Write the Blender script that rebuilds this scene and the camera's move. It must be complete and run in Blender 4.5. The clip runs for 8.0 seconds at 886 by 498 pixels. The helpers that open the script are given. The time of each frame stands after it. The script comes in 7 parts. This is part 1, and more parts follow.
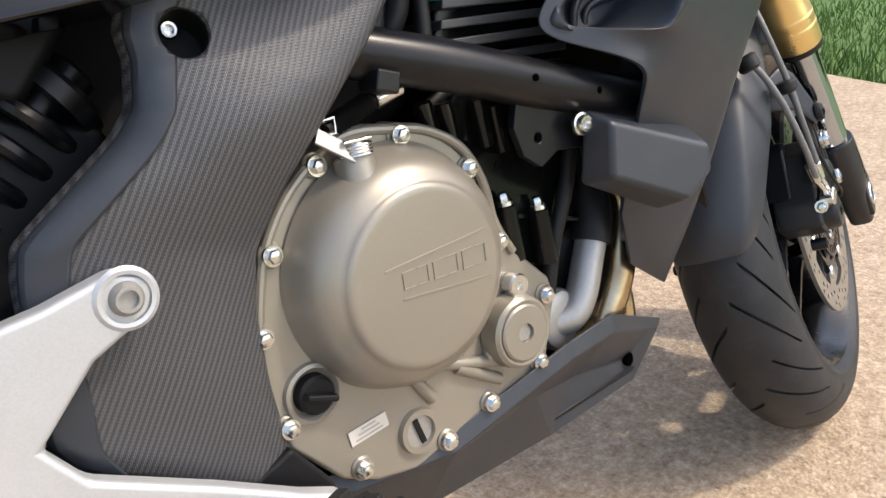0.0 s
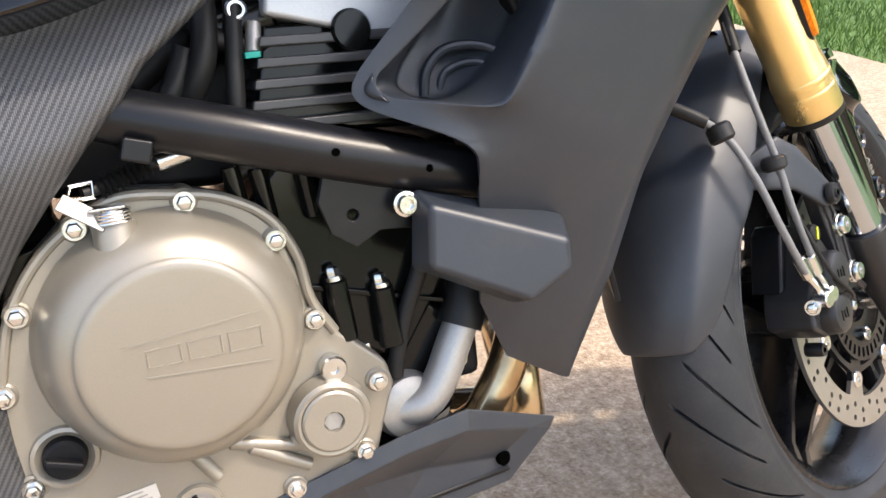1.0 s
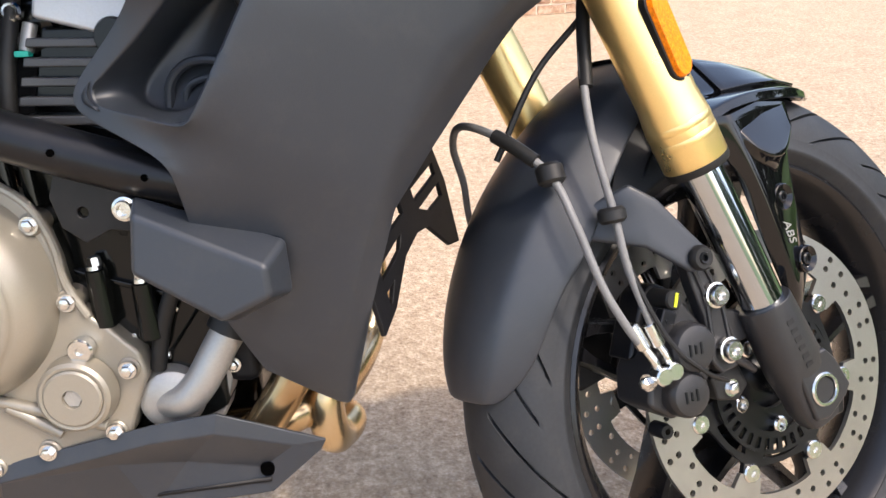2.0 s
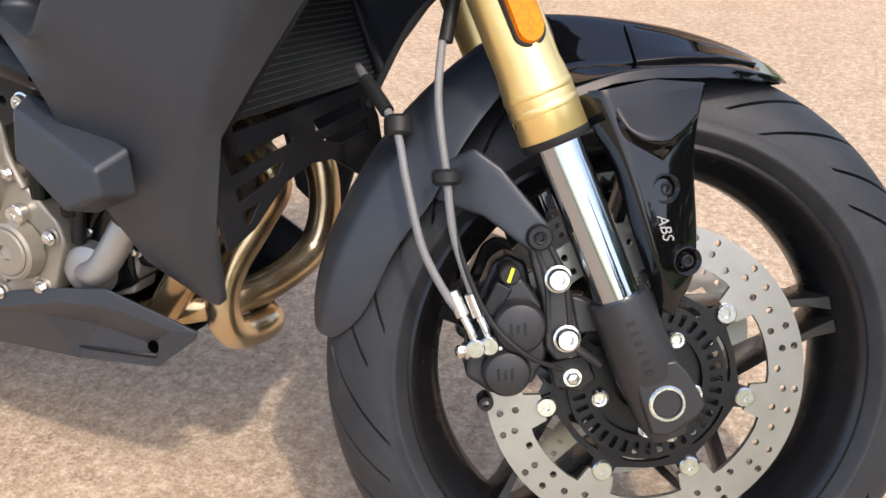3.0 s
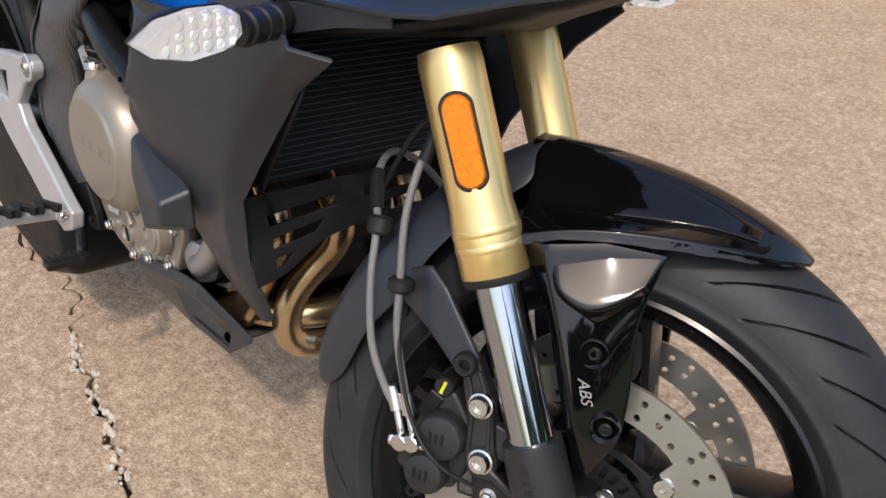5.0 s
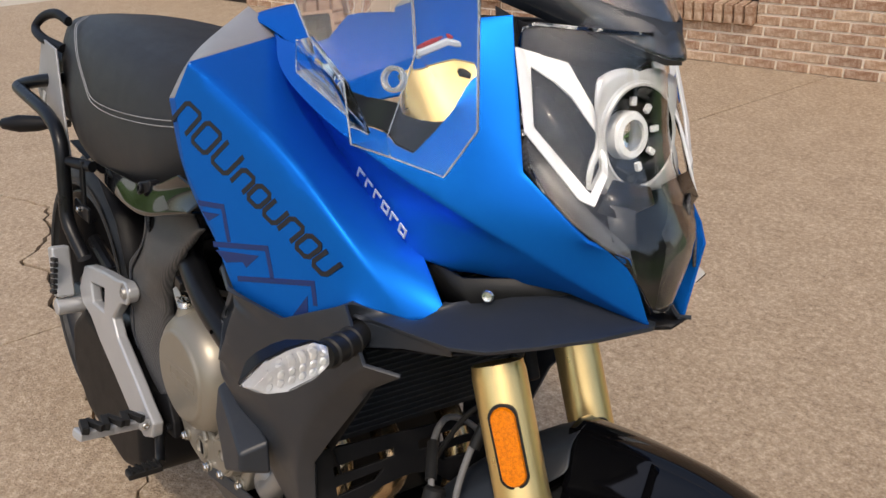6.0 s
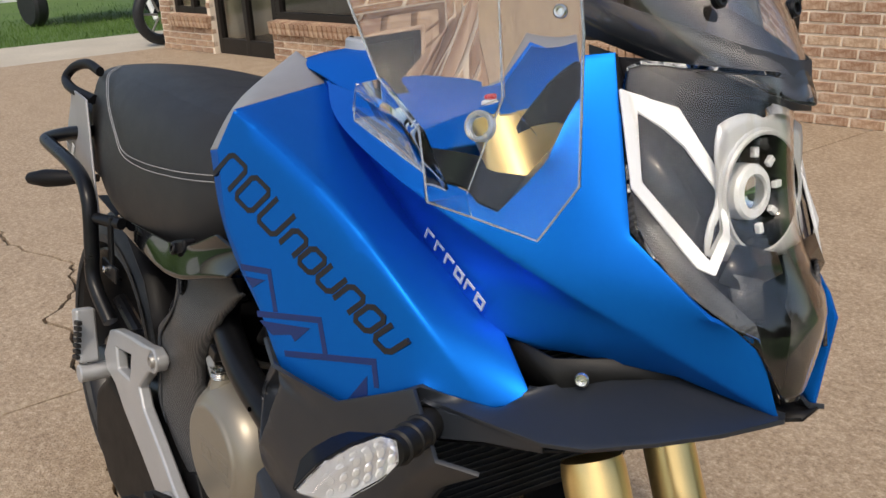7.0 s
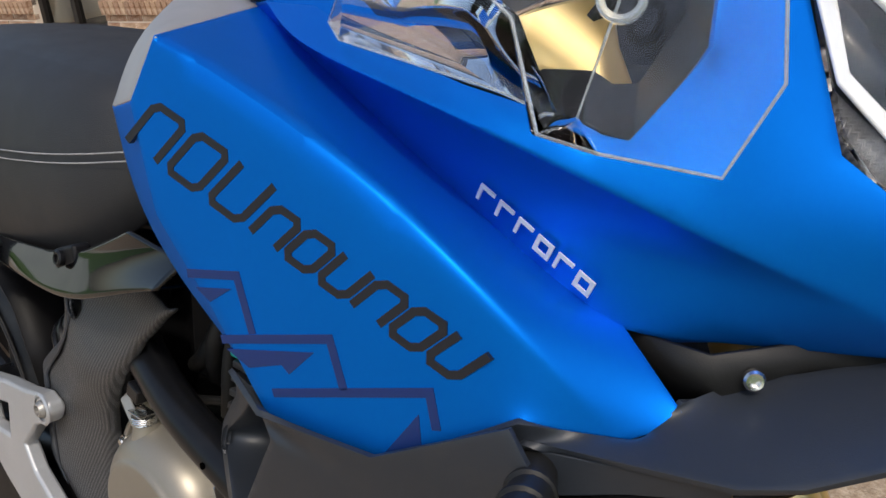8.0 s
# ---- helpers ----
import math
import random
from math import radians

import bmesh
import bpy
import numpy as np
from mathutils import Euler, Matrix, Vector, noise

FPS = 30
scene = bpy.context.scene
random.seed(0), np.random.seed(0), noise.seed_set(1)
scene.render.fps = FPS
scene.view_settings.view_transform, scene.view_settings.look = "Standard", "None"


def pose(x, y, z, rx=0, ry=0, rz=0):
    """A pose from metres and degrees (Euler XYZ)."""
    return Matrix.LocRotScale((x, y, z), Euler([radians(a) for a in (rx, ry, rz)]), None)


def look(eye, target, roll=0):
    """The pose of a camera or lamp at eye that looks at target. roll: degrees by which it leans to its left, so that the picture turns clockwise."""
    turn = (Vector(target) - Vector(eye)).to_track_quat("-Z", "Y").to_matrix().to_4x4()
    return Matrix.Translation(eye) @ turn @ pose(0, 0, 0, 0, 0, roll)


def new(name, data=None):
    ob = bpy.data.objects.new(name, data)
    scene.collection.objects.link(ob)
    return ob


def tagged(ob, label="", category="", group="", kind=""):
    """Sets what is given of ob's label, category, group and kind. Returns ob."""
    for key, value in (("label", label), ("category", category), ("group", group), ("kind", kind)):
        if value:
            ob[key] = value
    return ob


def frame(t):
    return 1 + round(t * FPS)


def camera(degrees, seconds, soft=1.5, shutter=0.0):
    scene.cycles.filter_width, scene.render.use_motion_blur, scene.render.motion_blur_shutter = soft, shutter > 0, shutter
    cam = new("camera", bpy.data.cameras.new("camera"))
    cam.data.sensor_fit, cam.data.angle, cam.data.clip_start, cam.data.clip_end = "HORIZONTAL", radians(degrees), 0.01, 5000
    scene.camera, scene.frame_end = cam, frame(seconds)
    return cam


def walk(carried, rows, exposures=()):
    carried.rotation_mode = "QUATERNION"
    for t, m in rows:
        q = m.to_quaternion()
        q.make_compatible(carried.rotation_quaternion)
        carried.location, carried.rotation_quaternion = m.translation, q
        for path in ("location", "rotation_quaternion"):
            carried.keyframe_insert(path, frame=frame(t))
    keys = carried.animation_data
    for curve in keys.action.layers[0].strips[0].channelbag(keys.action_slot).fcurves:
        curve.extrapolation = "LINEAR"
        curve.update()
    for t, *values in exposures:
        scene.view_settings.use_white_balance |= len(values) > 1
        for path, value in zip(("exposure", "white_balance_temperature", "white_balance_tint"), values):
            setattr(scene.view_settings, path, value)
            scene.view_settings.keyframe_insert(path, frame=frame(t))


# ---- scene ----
cam = camera(54.2, 8.0)
PATH = [
    (0, (-1.070, -0.647, 0.737), (0.042, 0.834, -0.018), -3.55),
    (0.5, (-0.902, -0.673, 0.756), (0.048, 0.913, -0.007), -3.27),
    (1, (-0.741, -0.736, 0.768), (-0.082, 0.992, 0.006), -2.85),
    (1.5, (-0.515, -0.801, 0.774), (-0.203, 1.022, 0.012), -2.51),
    (1.7, (-0.440, -0.798, 0.776), (-0.217, 1.034, 0.007), -2.35),
    (2.8, (0.029, -0.772, 0.816), (-0.514, 0.913, -0.115), -1.47),
    (3, (0.086, -0.730, 0.810), (-0.546, 0.905, -0.154), -1.43),
    (3.5, (0.209, -0.615, 0.767), (-0.622, 0.885, -0.261), -1.34),
    (4, (0.306, -0.532, 0.759), (-0.735, 0.796, -0.314), -1.39),
    (4.5, (0.358, -0.494, 0.850), (-0.844, 0.660, -0.256), -1.97),
    (5, (0.367, -0.488, 0.961), (-0.920, 0.596, -0.120), -2.61),
    (5.2, (0.364, -0.494, 1.008), (-0.954, 0.592, -0.033), -2.74),
    (6.3, (0.399, -0.513, 1.192), (-1.081, 0.581, 0.409), -2.08),
    (6.5, (0.388, -0.509, 1.190), (-1.109, 0.579, 0.432), -2.14),
    (7, (0.270, -0.485, 1.141), (-1.239, 0.611, 0.419), -2.55),
    (7.5, (0.099, -0.436, 1.061), (-1.322, 0.771, 0.338), -3.50),
    (8, (-0.002, -0.437, 1.054), (-1.285, 0.873, 0.254), -5.23),
]
walk(cam, [(t, look(eye, target, roll)) for t, eye, target, roll in PATH],
     exposures=((0.0, 0.55, 7000, 11), (0.5, 0.95, 7000, 11), (1.0, 1.0, 7000, 12), (3.5, 0.42, 6850, 14), (5.2, -0.10, 6800, 13), (6.5, -0.52, 7350, 11), (8.0, -0.42, 6750, 9)))
import collections


# ---- world, sun, exposure ----
world = bpy.data.worlds.new("sky_world")
scene.world = world
world.use_nodes = True
wn = world.node_tree
sky = wn.nodes.new("ShaderNodeTexSky")
sky.sky_type = "NISHITA"
sky.sun_disc = False
SUN_EL, SUN_AZ = 54.0, 132.0        # azimuth from +y towards +x
sky.sun_elevation = radians(SUN_EL)
sky.sun_rotation = radians(SUN_AZ)
sky.dust_density = 2.5
wn.nodes["Background"].inputs["Strength"].default_value = 0.27
wn.links.new(sky.outputs[0], wn.nodes["Background"].inputs["Color"])
sun = new("sun", bpy.data.lights.new("sun", "SUN"))
sun.data.energy = 1.75
sun.data.angle = radians(2.5)
sun.data.color = (1.0, 0.94, 0.85)
sdir = Vector((math.sin(radians(SUN_AZ)) * math.cos(radians(SUN_EL)), math.cos(radians(SUN_AZ)) * math.cos(radians(SUN_EL)), math.sin(radians(SUN_EL))))
sun.matrix_world = look(sdir * 30, (0, 0, 0))
scene.view_settings.exposure = 0.65


# ---- materials ----
def principled(name):
    m = bpy.data.materials.new(name)
    m.use_nodes = True
    return m, m.node_tree, m.node_tree.nodes["Principled BSDF"]


def coords(nt, scale=(1, 1, 1)):
    tc = nt.nodes.new("ShaderNodeTexCoord")
    mp = nt.nodes.new("ShaderNodeMapping")
    mp.inputs["Scale"].default_value = scale
    nt.links.new(tc.outputs["Object"], mp.inputs["Vector"])
    return mp.outputs["Vector"]


def noise_node(nt, vec, scale, detail=4.0, rough=0.55):
    n = nt.nodes.new("ShaderNodeTexNoise")
    n.inputs["Scale"].default_value = scale
    n.inputs["Detail"].default_value = detail
    n.inputs["Roughness"].default_value = rough
    nt.links.new(vec, n.inputs["Vector"])
    return n.outputs["Fac"]


def ramp(nt, fac, stops):
    r = nt.nodes.new("ShaderNodeValToRGB")
    e = r.color_ramp.elements
    while len(e) < len(stops):
        e.new(0.5)
    for el, (p, c) in zip(e, stops):
        el.position = p
        el.color = (*c, 1) if len(c) == 3 else c
    nt.links.new(fac, r.inputs["Fac"])
    return r.outputs["Color"]


def mixed(nt, fac, a, b, blend="MIX"):
    m = nt.nodes.new("ShaderNodeMix")
    m.data_type, m.blend_type = "RGBA", blend
    for sock, v in ((m.inputs[0], fac), (m.inputs[6], a), (m.inputs[7], b)):
        if hasattr(v, "links"):
            nt.links.new(v, sock)
        elif isinstance(v, (int, float)):
            sock.default_value = v
        else:
            sock.default_value = (*v, 1)
    return m.outputs[2]


def calc(nt, op, a, b=0.0, c=None):
    m = nt.nodes.new("ShaderNodeMath")
    m.operation = op
    for sock, v in zip(m.inputs, (a, b, c)):
        if v is None:
            continue
        if hasattr(v, "links"):
            nt.links.new(v, sock)
        else:
            sock.default_value = v
    return m.outputs[0]


def bumped(nt, bsdf, height, strength=0.2, distance=0.001):
    b = nt.nodes.new("ShaderNodeBump")
    b.inputs["Strength"].default_value = strength
    b.inputs["Distance"].default_value = distance
    nt.links.new(height, b.inputs["Height"])
    nt.links.new(b.outputs[0], bsdf.inputs["Normal"])


def surface(name, color, rough, metal=0.0, vary=0.15, coarse=9.0, fine=420.0, bump=0.1, depth=0.0006, rvary=0.08, coat=0.0, spec=0.5, dust=0.0):
    """Painted, moulded or metal surface with two scales of variation."""
    m, nt, b = principled(name)
    v = coords(nt)
    n1, n2 = noise_node(nt, v, coarse, 5), noise_node(nt, v, fine, 3)
    lo, hi = tuple(c * (1 - vary) for c in color), tuple(min(1, c * (1 + vary)) for c in color)
    col = ramp(nt, n1, [(0.3, lo), (0.7, hi)])
    col = mixed(nt, 0.35, col, ramp(nt, n2, [(0.35, lo), (0.65, hi)]))
    if dust:
        col = mixed(nt, calc(nt, "MULTIPLY", ramp(nt, noise_node(nt, v, 30, 6, 0.7), [(0.5, (0, 0, 0)), (0.75, (1, 1, 1))]), dust), col, (0.3, 0.25, 0.2))
    nt.links.new(col, b.inputs["Base Color"])
    r = nt.nodes.new("ShaderNodeMapRange")
    r.inputs["To Min"].default_value, r.inputs["To Max"].default_value = max(0.02, rough - rvary), min(1, rough + rvary)
    nt.links.new(noise_node(nt, v, coarse * 3, 4), r.inputs["Value"])
    nt.links.new(r.outputs[0], b.inputs["Roughness"])
    b.inputs["Metallic"].default_value = metal
    b.inputs["Coat Weight"].default_value = coat
    b.inputs["Coat Roughness"].default_value = 0.06
    b.inputs["Specular IOR Level"].default_value = spec
    if bump:
        bumped(nt, b, n2, bump, depth)
    return m


M = {}
M["plastic"] = surface("grained_grey_plastic", (0.021, 0.0255, 0.033), 0.42, vary=0.1, fine=900, bump=0.25, depth=0.0004, dust=0.03, spec=0.5)
M["plastic_black"] = surface("black_plastic", (0.006, 0.006, 0.007), 0.5, vary=0.15, fine=700, bump=0.2, depth=0.0004, dust=0.015, spec=0.22)
M["gloss"] = surface("gloss_black_paint", (0.0025, 0.0025, 0.003), 0.045, vary=0.1, bump=0.0, rvary=0.02, spec=0.5)
M["black_metal"] = surface("black_painted_metal", (0.006, 0.0065, 0.008), 0.30, vary=0.2, fine=500, bump=0.12, dust=0.02, spec=0.3)
M["cast_black"] = surface("satin_black_casting", (0.016, 0.016, 0.0175), 0.40, vary=0.15, fine=600, bump=0.25, depth=0.0005, dust=0.02, spec=0.45)
M["cylinder"] = surface("black_engine_paint", (0.0045, 0.005, 0.0048), 0.15, vary=0.2, fine=300, bump=0.03, spec=0.28)
M["cover"] = surface("champagne_engine_paint", (0.28, 0.255, 0.21), 0.36, metal=0.45, vary=0.07, fine=900, bump=0.12, depth=0.0003, rvary=0.05)
M["wheel_black"] = surface("black_wheel_enamel", (0.007, 0.007, 0.008), 0.26, vary=0.15, fine=500, bump=0.05, spec=0.45)
M["head_paint"] = surface("dark_grey_engine_paint", (0.040, 0.041, 0.043), 0.34, vary=0.2, fine=500, bump=0.2, depth=0.0003)
M["alloy"] = surface("silver_cast_alloy", (0.48, 0.49, 0.50), 0.36, metal=0.4, vary=0.08, fine=600, bump=0.2, depth=0.0004)
M["alloy_grey"] = surface("grey_cast_alloy", (0.36, 0.35, 0.33), 0.42, metal=0.6, vary=0.12, fine=400, bump=0.3, depth=0.0006)
M["chrome"] = surface("hard_chrome", (0.44, 0.48, 0.52), 0.09, metal=1.0, vary=0.04, bump=0.03, rvary=0.03)
M["zinc"] = surface("zinc_plated_steel", (0.66, 0.66, 0.64), 0.22, metal=1.0, vary=0.12, coarse=60, bump=0.1)
M["gold"] = surface("gold_anodised_alloy", (0.86, 0.63, 0.27), 0.30, metal=0.85, vary=0.05, fine=700, bump=0.05)
M["rubber"] = surface("tyre_rubber", (0.017, 0.019, 0.022), 0.55, vary=0.25, coarse=14, fine=260, bump=0.25, depth=0.0005, dust=0.04, spec=0.35)
M["hose"] = surface("grey_braided_hose", (0.15, 0.15, 0.15), 0.42, vary=0.3, fine=1200, bump=0.6, depth=0.0008)
M["hose_black"] = surface("black_rubber_hose", (0.012, 0.012, 0.012), 0.5, vary=0.2, fine=500, bump=0.2, spec=0.3)
M["blue"] = surface("satin_metallic_blue", (0.0, 0.15, 0.62), 0.41, metal=0.6, vary=0.04, fine=1500, bump=0.05, depth=0.0002, rvary=0.03, spec=0.25)
M["blue"].node_tree.nodes["Principled BSDF"].inputs["Specular Tint"].default_value = (0.05, 0.5, 1.0, 1)
M["grey_paint"] = surface("satin_grey_paint", (0.33, 0.33, 0.34), 0.4, metal=0.2, vary=0.05, bump=0.05)
M["decal_black"] = surface("black_decal", (0.008, 0.010, 0.016), 0.42, vary=0.1, bump=0.05)
M["fin"] = surface("dark_grey_radiator_core", (0.035, 0.036, 0.038), 0.45, metal=0.3, vary=0.2, coarse=40, bump=0.0)
M["decal_navy"] = surface("navy_decal", (0.002, 0.022, 0.13), 0.5, vary=0.08, bump=0.05)
M["decal_white"] = surface("silver_decal", (0.62, 0.66, 0.70), 0.4, vary=0.05, bump=0.05)
M["seat"] = surface("black_seat_vinyl", (0.018, 0.018, 0.019), 0.5, vary=0.12, fine=650, bump=0.45, depth=0.0008, dust=0.03)
M["thread"] = surface("grey_thread", (0.3, 0.3, 0.3), 0.7)
M["amber"] = surface("amber_reflector", (0.88, 0.19, 0.002), 0.35, vary=0.45, coarse=260, fine=700, bump=0.5, depth=0.001, coat=0.0, spec=0.25)
M["red"] = surface("red_lens", (0.45, 0.01, 0.01), 0.2, coat=0.5)
M["lamp_silver"] = surface("lamp_reflector_silver", (0.88, 0.89, 0.90), 0.18, metal=0.45, vary=0.04, bump=0.0)
M["yellow"] = surface("yellow_paint_mark", (0.55, 0.6, 0.02), 0.5)
M["teal"] = surface("teal_clip", (0.0, 0.35, 0.27), 0.5)
M["sticker"] = surface("pale_sticker", (0.58, 0.55, 0.48), 0.45, vary=0.06)
# sheenless black that puts the shade of small holes into the colour
M["hole_shade"] = surface("black_hole_shade", (0.001, 0.001, 0.001), 0.9, bump=0.0, spec=0.0)
M["drl_white"] = surface("white_light_guide", (0.86, 0.87, 0.88), 0.22, vary=0.02, bump=0.0, coat=0.4)
M["satin_silver"] = surface("satin_silver_lamp_trim", (0.66, 0.66, 0.66), 0.3, metal=0.35, vary=0.04, bump=0.03)
M["kill_red"] = surface("red_switch_plastic", (0.5, 0.02, 0.02), 0.4)

# brake disc: ground steel with fine circular scoring
m, nt, b = principled("ground_disc_steel")
v = coords(nt)
sep = nt.nodes.new("ShaderNodeSeparateXYZ")
nt.links.new(v, sep.inputs[0])
rad = calc(nt, "SQRT", calc(nt, "ADD", calc(nt, "MULTIPLY", sep.outputs[0], sep.outputs[0]), calc(nt, "MULTIPLY", sep.outputs[2], sep.outputs[2])))
cmb = nt.nodes.new("ShaderNodeCombineXYZ")
nt.links.new(rad, cmb.inputs[0])
score = noise_node(nt, cmb.outputs[0], 2400, 2)
nt.links.new(mixed(nt, 0.4, ramp(nt, score, [(0.3, (0.26, 0.255, 0.235)), (0.7, (0.42, 0.415, 0.385))]), ramp(nt, noise_node(nt, v, 25, 4), [(0.3, (0.28, 0.27, 0.245)), (0.7, (0.42, 0.41, 0.38))])), b.inputs["Base Color"])
b.inputs["Metallic"].default_value, b.inputs["Roughness"].default_value = 0.85, 0.33
bumped(nt, b, score, 0.15, 0.0003)
M["disc"] = m

# heat-tinted exhaust steel
m, nt, b = principled("heat_tinted_steel")
v = coords(nt)
nt.links.new(ramp(nt, noise_node(nt, v, 14, 5), [(0.3, (0.32, 0.21, 0.11)), (0.5, (0.54, 0.41, 0.25)), (0.7, (0.66, 0.56, 0.40))]), b.inputs["Base Color"])
b.inputs["Metallic"].default_value, b.inputs["Roughness"].default_value = 0.95, 0.24
bumped(nt, b, noise_node(nt, v, 180, 4), 0.08, 0.0005)
M["exhaust"] = m

# moulded carbon-look twill
m, nt, b = principled("carbon_pattern_plastic")
v = coords(nt, (1 / 0.0012, 1, 1 / 0.0019))
sep = nt.nodes.new("ShaderNodeSeparateXYZ")
nt.links.new(v, sep.inputs[0])
iu, iv = calc(nt, "FLOOR", sep.outputs[0]), calc(nt, "FLOOR", sep.outputs[2])
tw = calc(nt, "MODULO", calc(nt, "ADD", calc(nt, "SUBTRACT", iu, iv), 4000.0), 4.0)
warp = calc(nt, "LESS_THAN", tw, 1.9)
fu = calc(nt, "SINE", calc(nt, "MULTIPLY", calc(nt, "FRACT", sep.outputs[0]), 3.1416))
fv = calc(nt, "SINE", calc(nt, "MULTIPLY", calc(nt, "FRACT", sep.outputs[2]), 3.1416))
hgt = calc(nt, "ADD", calc(nt, "MULTIPLY", warp, fu), calc(nt, "MULTIPLY", calc(nt, "SUBTRACT", 1.0, warp), fv))
nt.links.new(mixed(nt, warp, (0.030, 0.031, 0.033), (0.074, 0.075, 0.078)), b.inputs["Base Color"])
nt.links.new(calc(nt, "ADD", calc(nt, "MULTIPLY", warp, -0.12), 0.44), b.inputs["Roughness"])
bumped(nt, b, hgt, 0.4, 0.0004)
M["carbon"] = m


def clear(name, color, ior=1.42, rough=0.0):
    mm, t, p = principled(name)
    p.inputs["Transmission Weight"].default_value = 1.0
    p.inputs["IOR"].default_value = ior
    p.inputs["Base Color"].default_value = (*color, 1)
    vv = coords(t)
    r = t.nodes.new("ShaderNodeMapRange")
    r.inputs["To Min"].default_value, r.inputs["To Max"].default_value = rough, rough + 0.008
    t.links.new(noise_node(t, vv, 12, 5), r.inputs["Value"])
    t.links.new(r.outputs[0], p.inputs["Roughness"])
    return mm


M["acrylic"] = clear("clear_acrylic", (0.97, 0.98, 0.98), ior=1.45)
# paler acrylic; as thin tubes it paints the glint of edges and folds
M["pale_acrylic"] = surface("pale_acrylic_edge", (0.60, 0.66, 0.70), 0.12, vary=0.15, coarse=60, bump=0.0, coat=0.5)
M["pale_acrylic"].node_tree.nodes["Principled BSDF"].inputs["Transmission Weight"].default_value = 0.75
M["smoke"] = clear("smoked_acrylic", (0.90, 0.89, 0.92), ior=1.6)
M["lens"] = clear("clear_lamp_lens", (0.98, 0.99, 0.99), ior=1.45)

# concrete with exposed fine aggregate
m, nt, b = principled("brown_aggregate_concrete")
v = coords(nt)
big = noise_node(nt, v, 0.9, 6, 0.62)
mid = noise_node(nt, v, 7, 6, 0.65)
fin = noise_node(nt, v, 130, 5, 0.7)
vor = nt.nodes.new("ShaderNodeTexVoronoi")
vor.inputs["Scale"].default_value = 190
nt.links.new(v, vor.inputs["Vector"])
spk = noise_node(nt, v, 48, 5, 0.75)
c5 = ramp(nt, spk, [(0.36, (0.17, 0.105, 0.06)), (0.5, (0.40, 0.285, 0.18)), (0.64, (0.72, 0.58, 0.42))])
c1 = ramp(nt, big, [(0.28, (0.30, 0.215, 0.135)), (0.5, (0.385, 0.285, 0.185)), (0.75, (0.44, 0.335, 0.225))])
c2 = ramp(nt, mid, [(0.36, (0.17, 0.11, 0.068)), (0.5, (0.39, 0.29, 0.195)), (0.64, (0.60, 0.49, 0.36))])
c3 = ramp(nt, fin, [(0.37, (0.09, 0.06, 0.04)), (0.5, (0.39, 0.30, 0.20)), (0.63, (0.80, 0.70, 0.58))])
c4 = ramp(nt, vor.outputs["Color"], [(0.0, (0.13, 0.09, 0.06)), (0.5, (0.40, 0.30, 0.20)), (1.0, (0.74, 0.63, 0.50))])
col = mixed(nt, 0.76, mixed(nt, 0.55, c1, c2), mixed(nt, 0.5, mixed(nt, 0.45, c3, c4), c5))
nt.links.new(col, b.inputs["Base Color"])
b.inputs["Roughness"].default_value = 0.85
bumped(nt, b, mixed(nt, 0.5, fin, vor.outputs["Distance"]), 0.8, 0.005)
M["concrete"] = m
M["concrete_pale"] = surface("pale_road_concrete", (0.52, 0.47, 0.38), 0.85, vary=0.15, coarse=1.5, fine=60, bump=0.3, depth=0.003)
M["dirt"] = surface("dark_joint_dirt", (0.035, 0.028, 0.02), 0.95, vary=0.4, coarse=30, fine=200, bump=0.6, depth=0.004)

m, nt, b = principled("lawn_green")
v = coords(nt)
nt.links.new(mixed(nt, 0.5, ramp(nt, noise_node(nt, v, 1.2, 5), [(0.3, (0.045, 0.10, 0.012)), (0.7, (0.10, 0.19, 0.03))]), ramp(nt, noise_node(nt, v, 40, 4), [(0.3, (0.03, 0.08, 0.01)), (0.7, (0.13, 0.22, 0.04))])), b.inputs["Base Color"])
b.inputs["Roughness"].default_value = 0.75
M["grass"] = m
M["foliage"] = surface("dark_woodland_foliage", (0.05, 0.085, 0.03), 0.7, vary=0.5, coarse=0.6, fine=5.0, bump=0.0)

m, nt, b = principled("mottled_brick")
v = coords(nt)
oi = nt.nodes.new("ShaderNodeObjectInfo")
ri = nt.nodes.new("ShaderNodeNewGeometry")
rnd = calc(nt, "FRACT", calc(nt, "ADD", oi.outputs["Random"], ri.outputs["Random Per Island"]))
c1 = ramp(nt, rnd, [(0.0, (0.20, 0.085, 0.05)), (0.3, (0.46, 0.29, 0.18)), (0.5, (0.27, 0.13, 0.08)), (0.75, (0.56, 0.40, 0.27)), (1.0, (0.16, 0.07, 0.045))])
c2 = ramp(nt, noise_node(nt, v, 26, 6, 0.75), [(0.34, (0.08, 0.045, 0.03)), (0.46, (0.36, 0.22, 0.13)), (0.60, (0.70, 0.56, 0.42))])
nt.links.new(mixed(nt, 0.5, c1, c2), b.inputs["Base Color"])
b.inputs["Roughness"].default_value = 0.88
bumped(nt, b, noise_node(nt, v, 70, 5), 0.7, 0.006)
M["brick"] = m
M["mortar"] = surface("pale_mortar", (0.80, 0.70, 0.57), 0.95, vary=0.15, coarse=12, fine=160, bump=0.5, depth=0.003)
M["bronze"] = surface("dark_bronze_window_frame", (0.020, 0.017, 0.015), 0.4, metal=0.3)
M["pane"] = surface("dark_shop_window", (0.012, 0.012, 0.013), 0.05, vary=0.3, coarse=1.5, bump=0.0, rvary=0.02)
M["white_metal"] = surface("white_sheet_metal", (0.7, 0.72, 0.72), 0.4, vary=0.06)


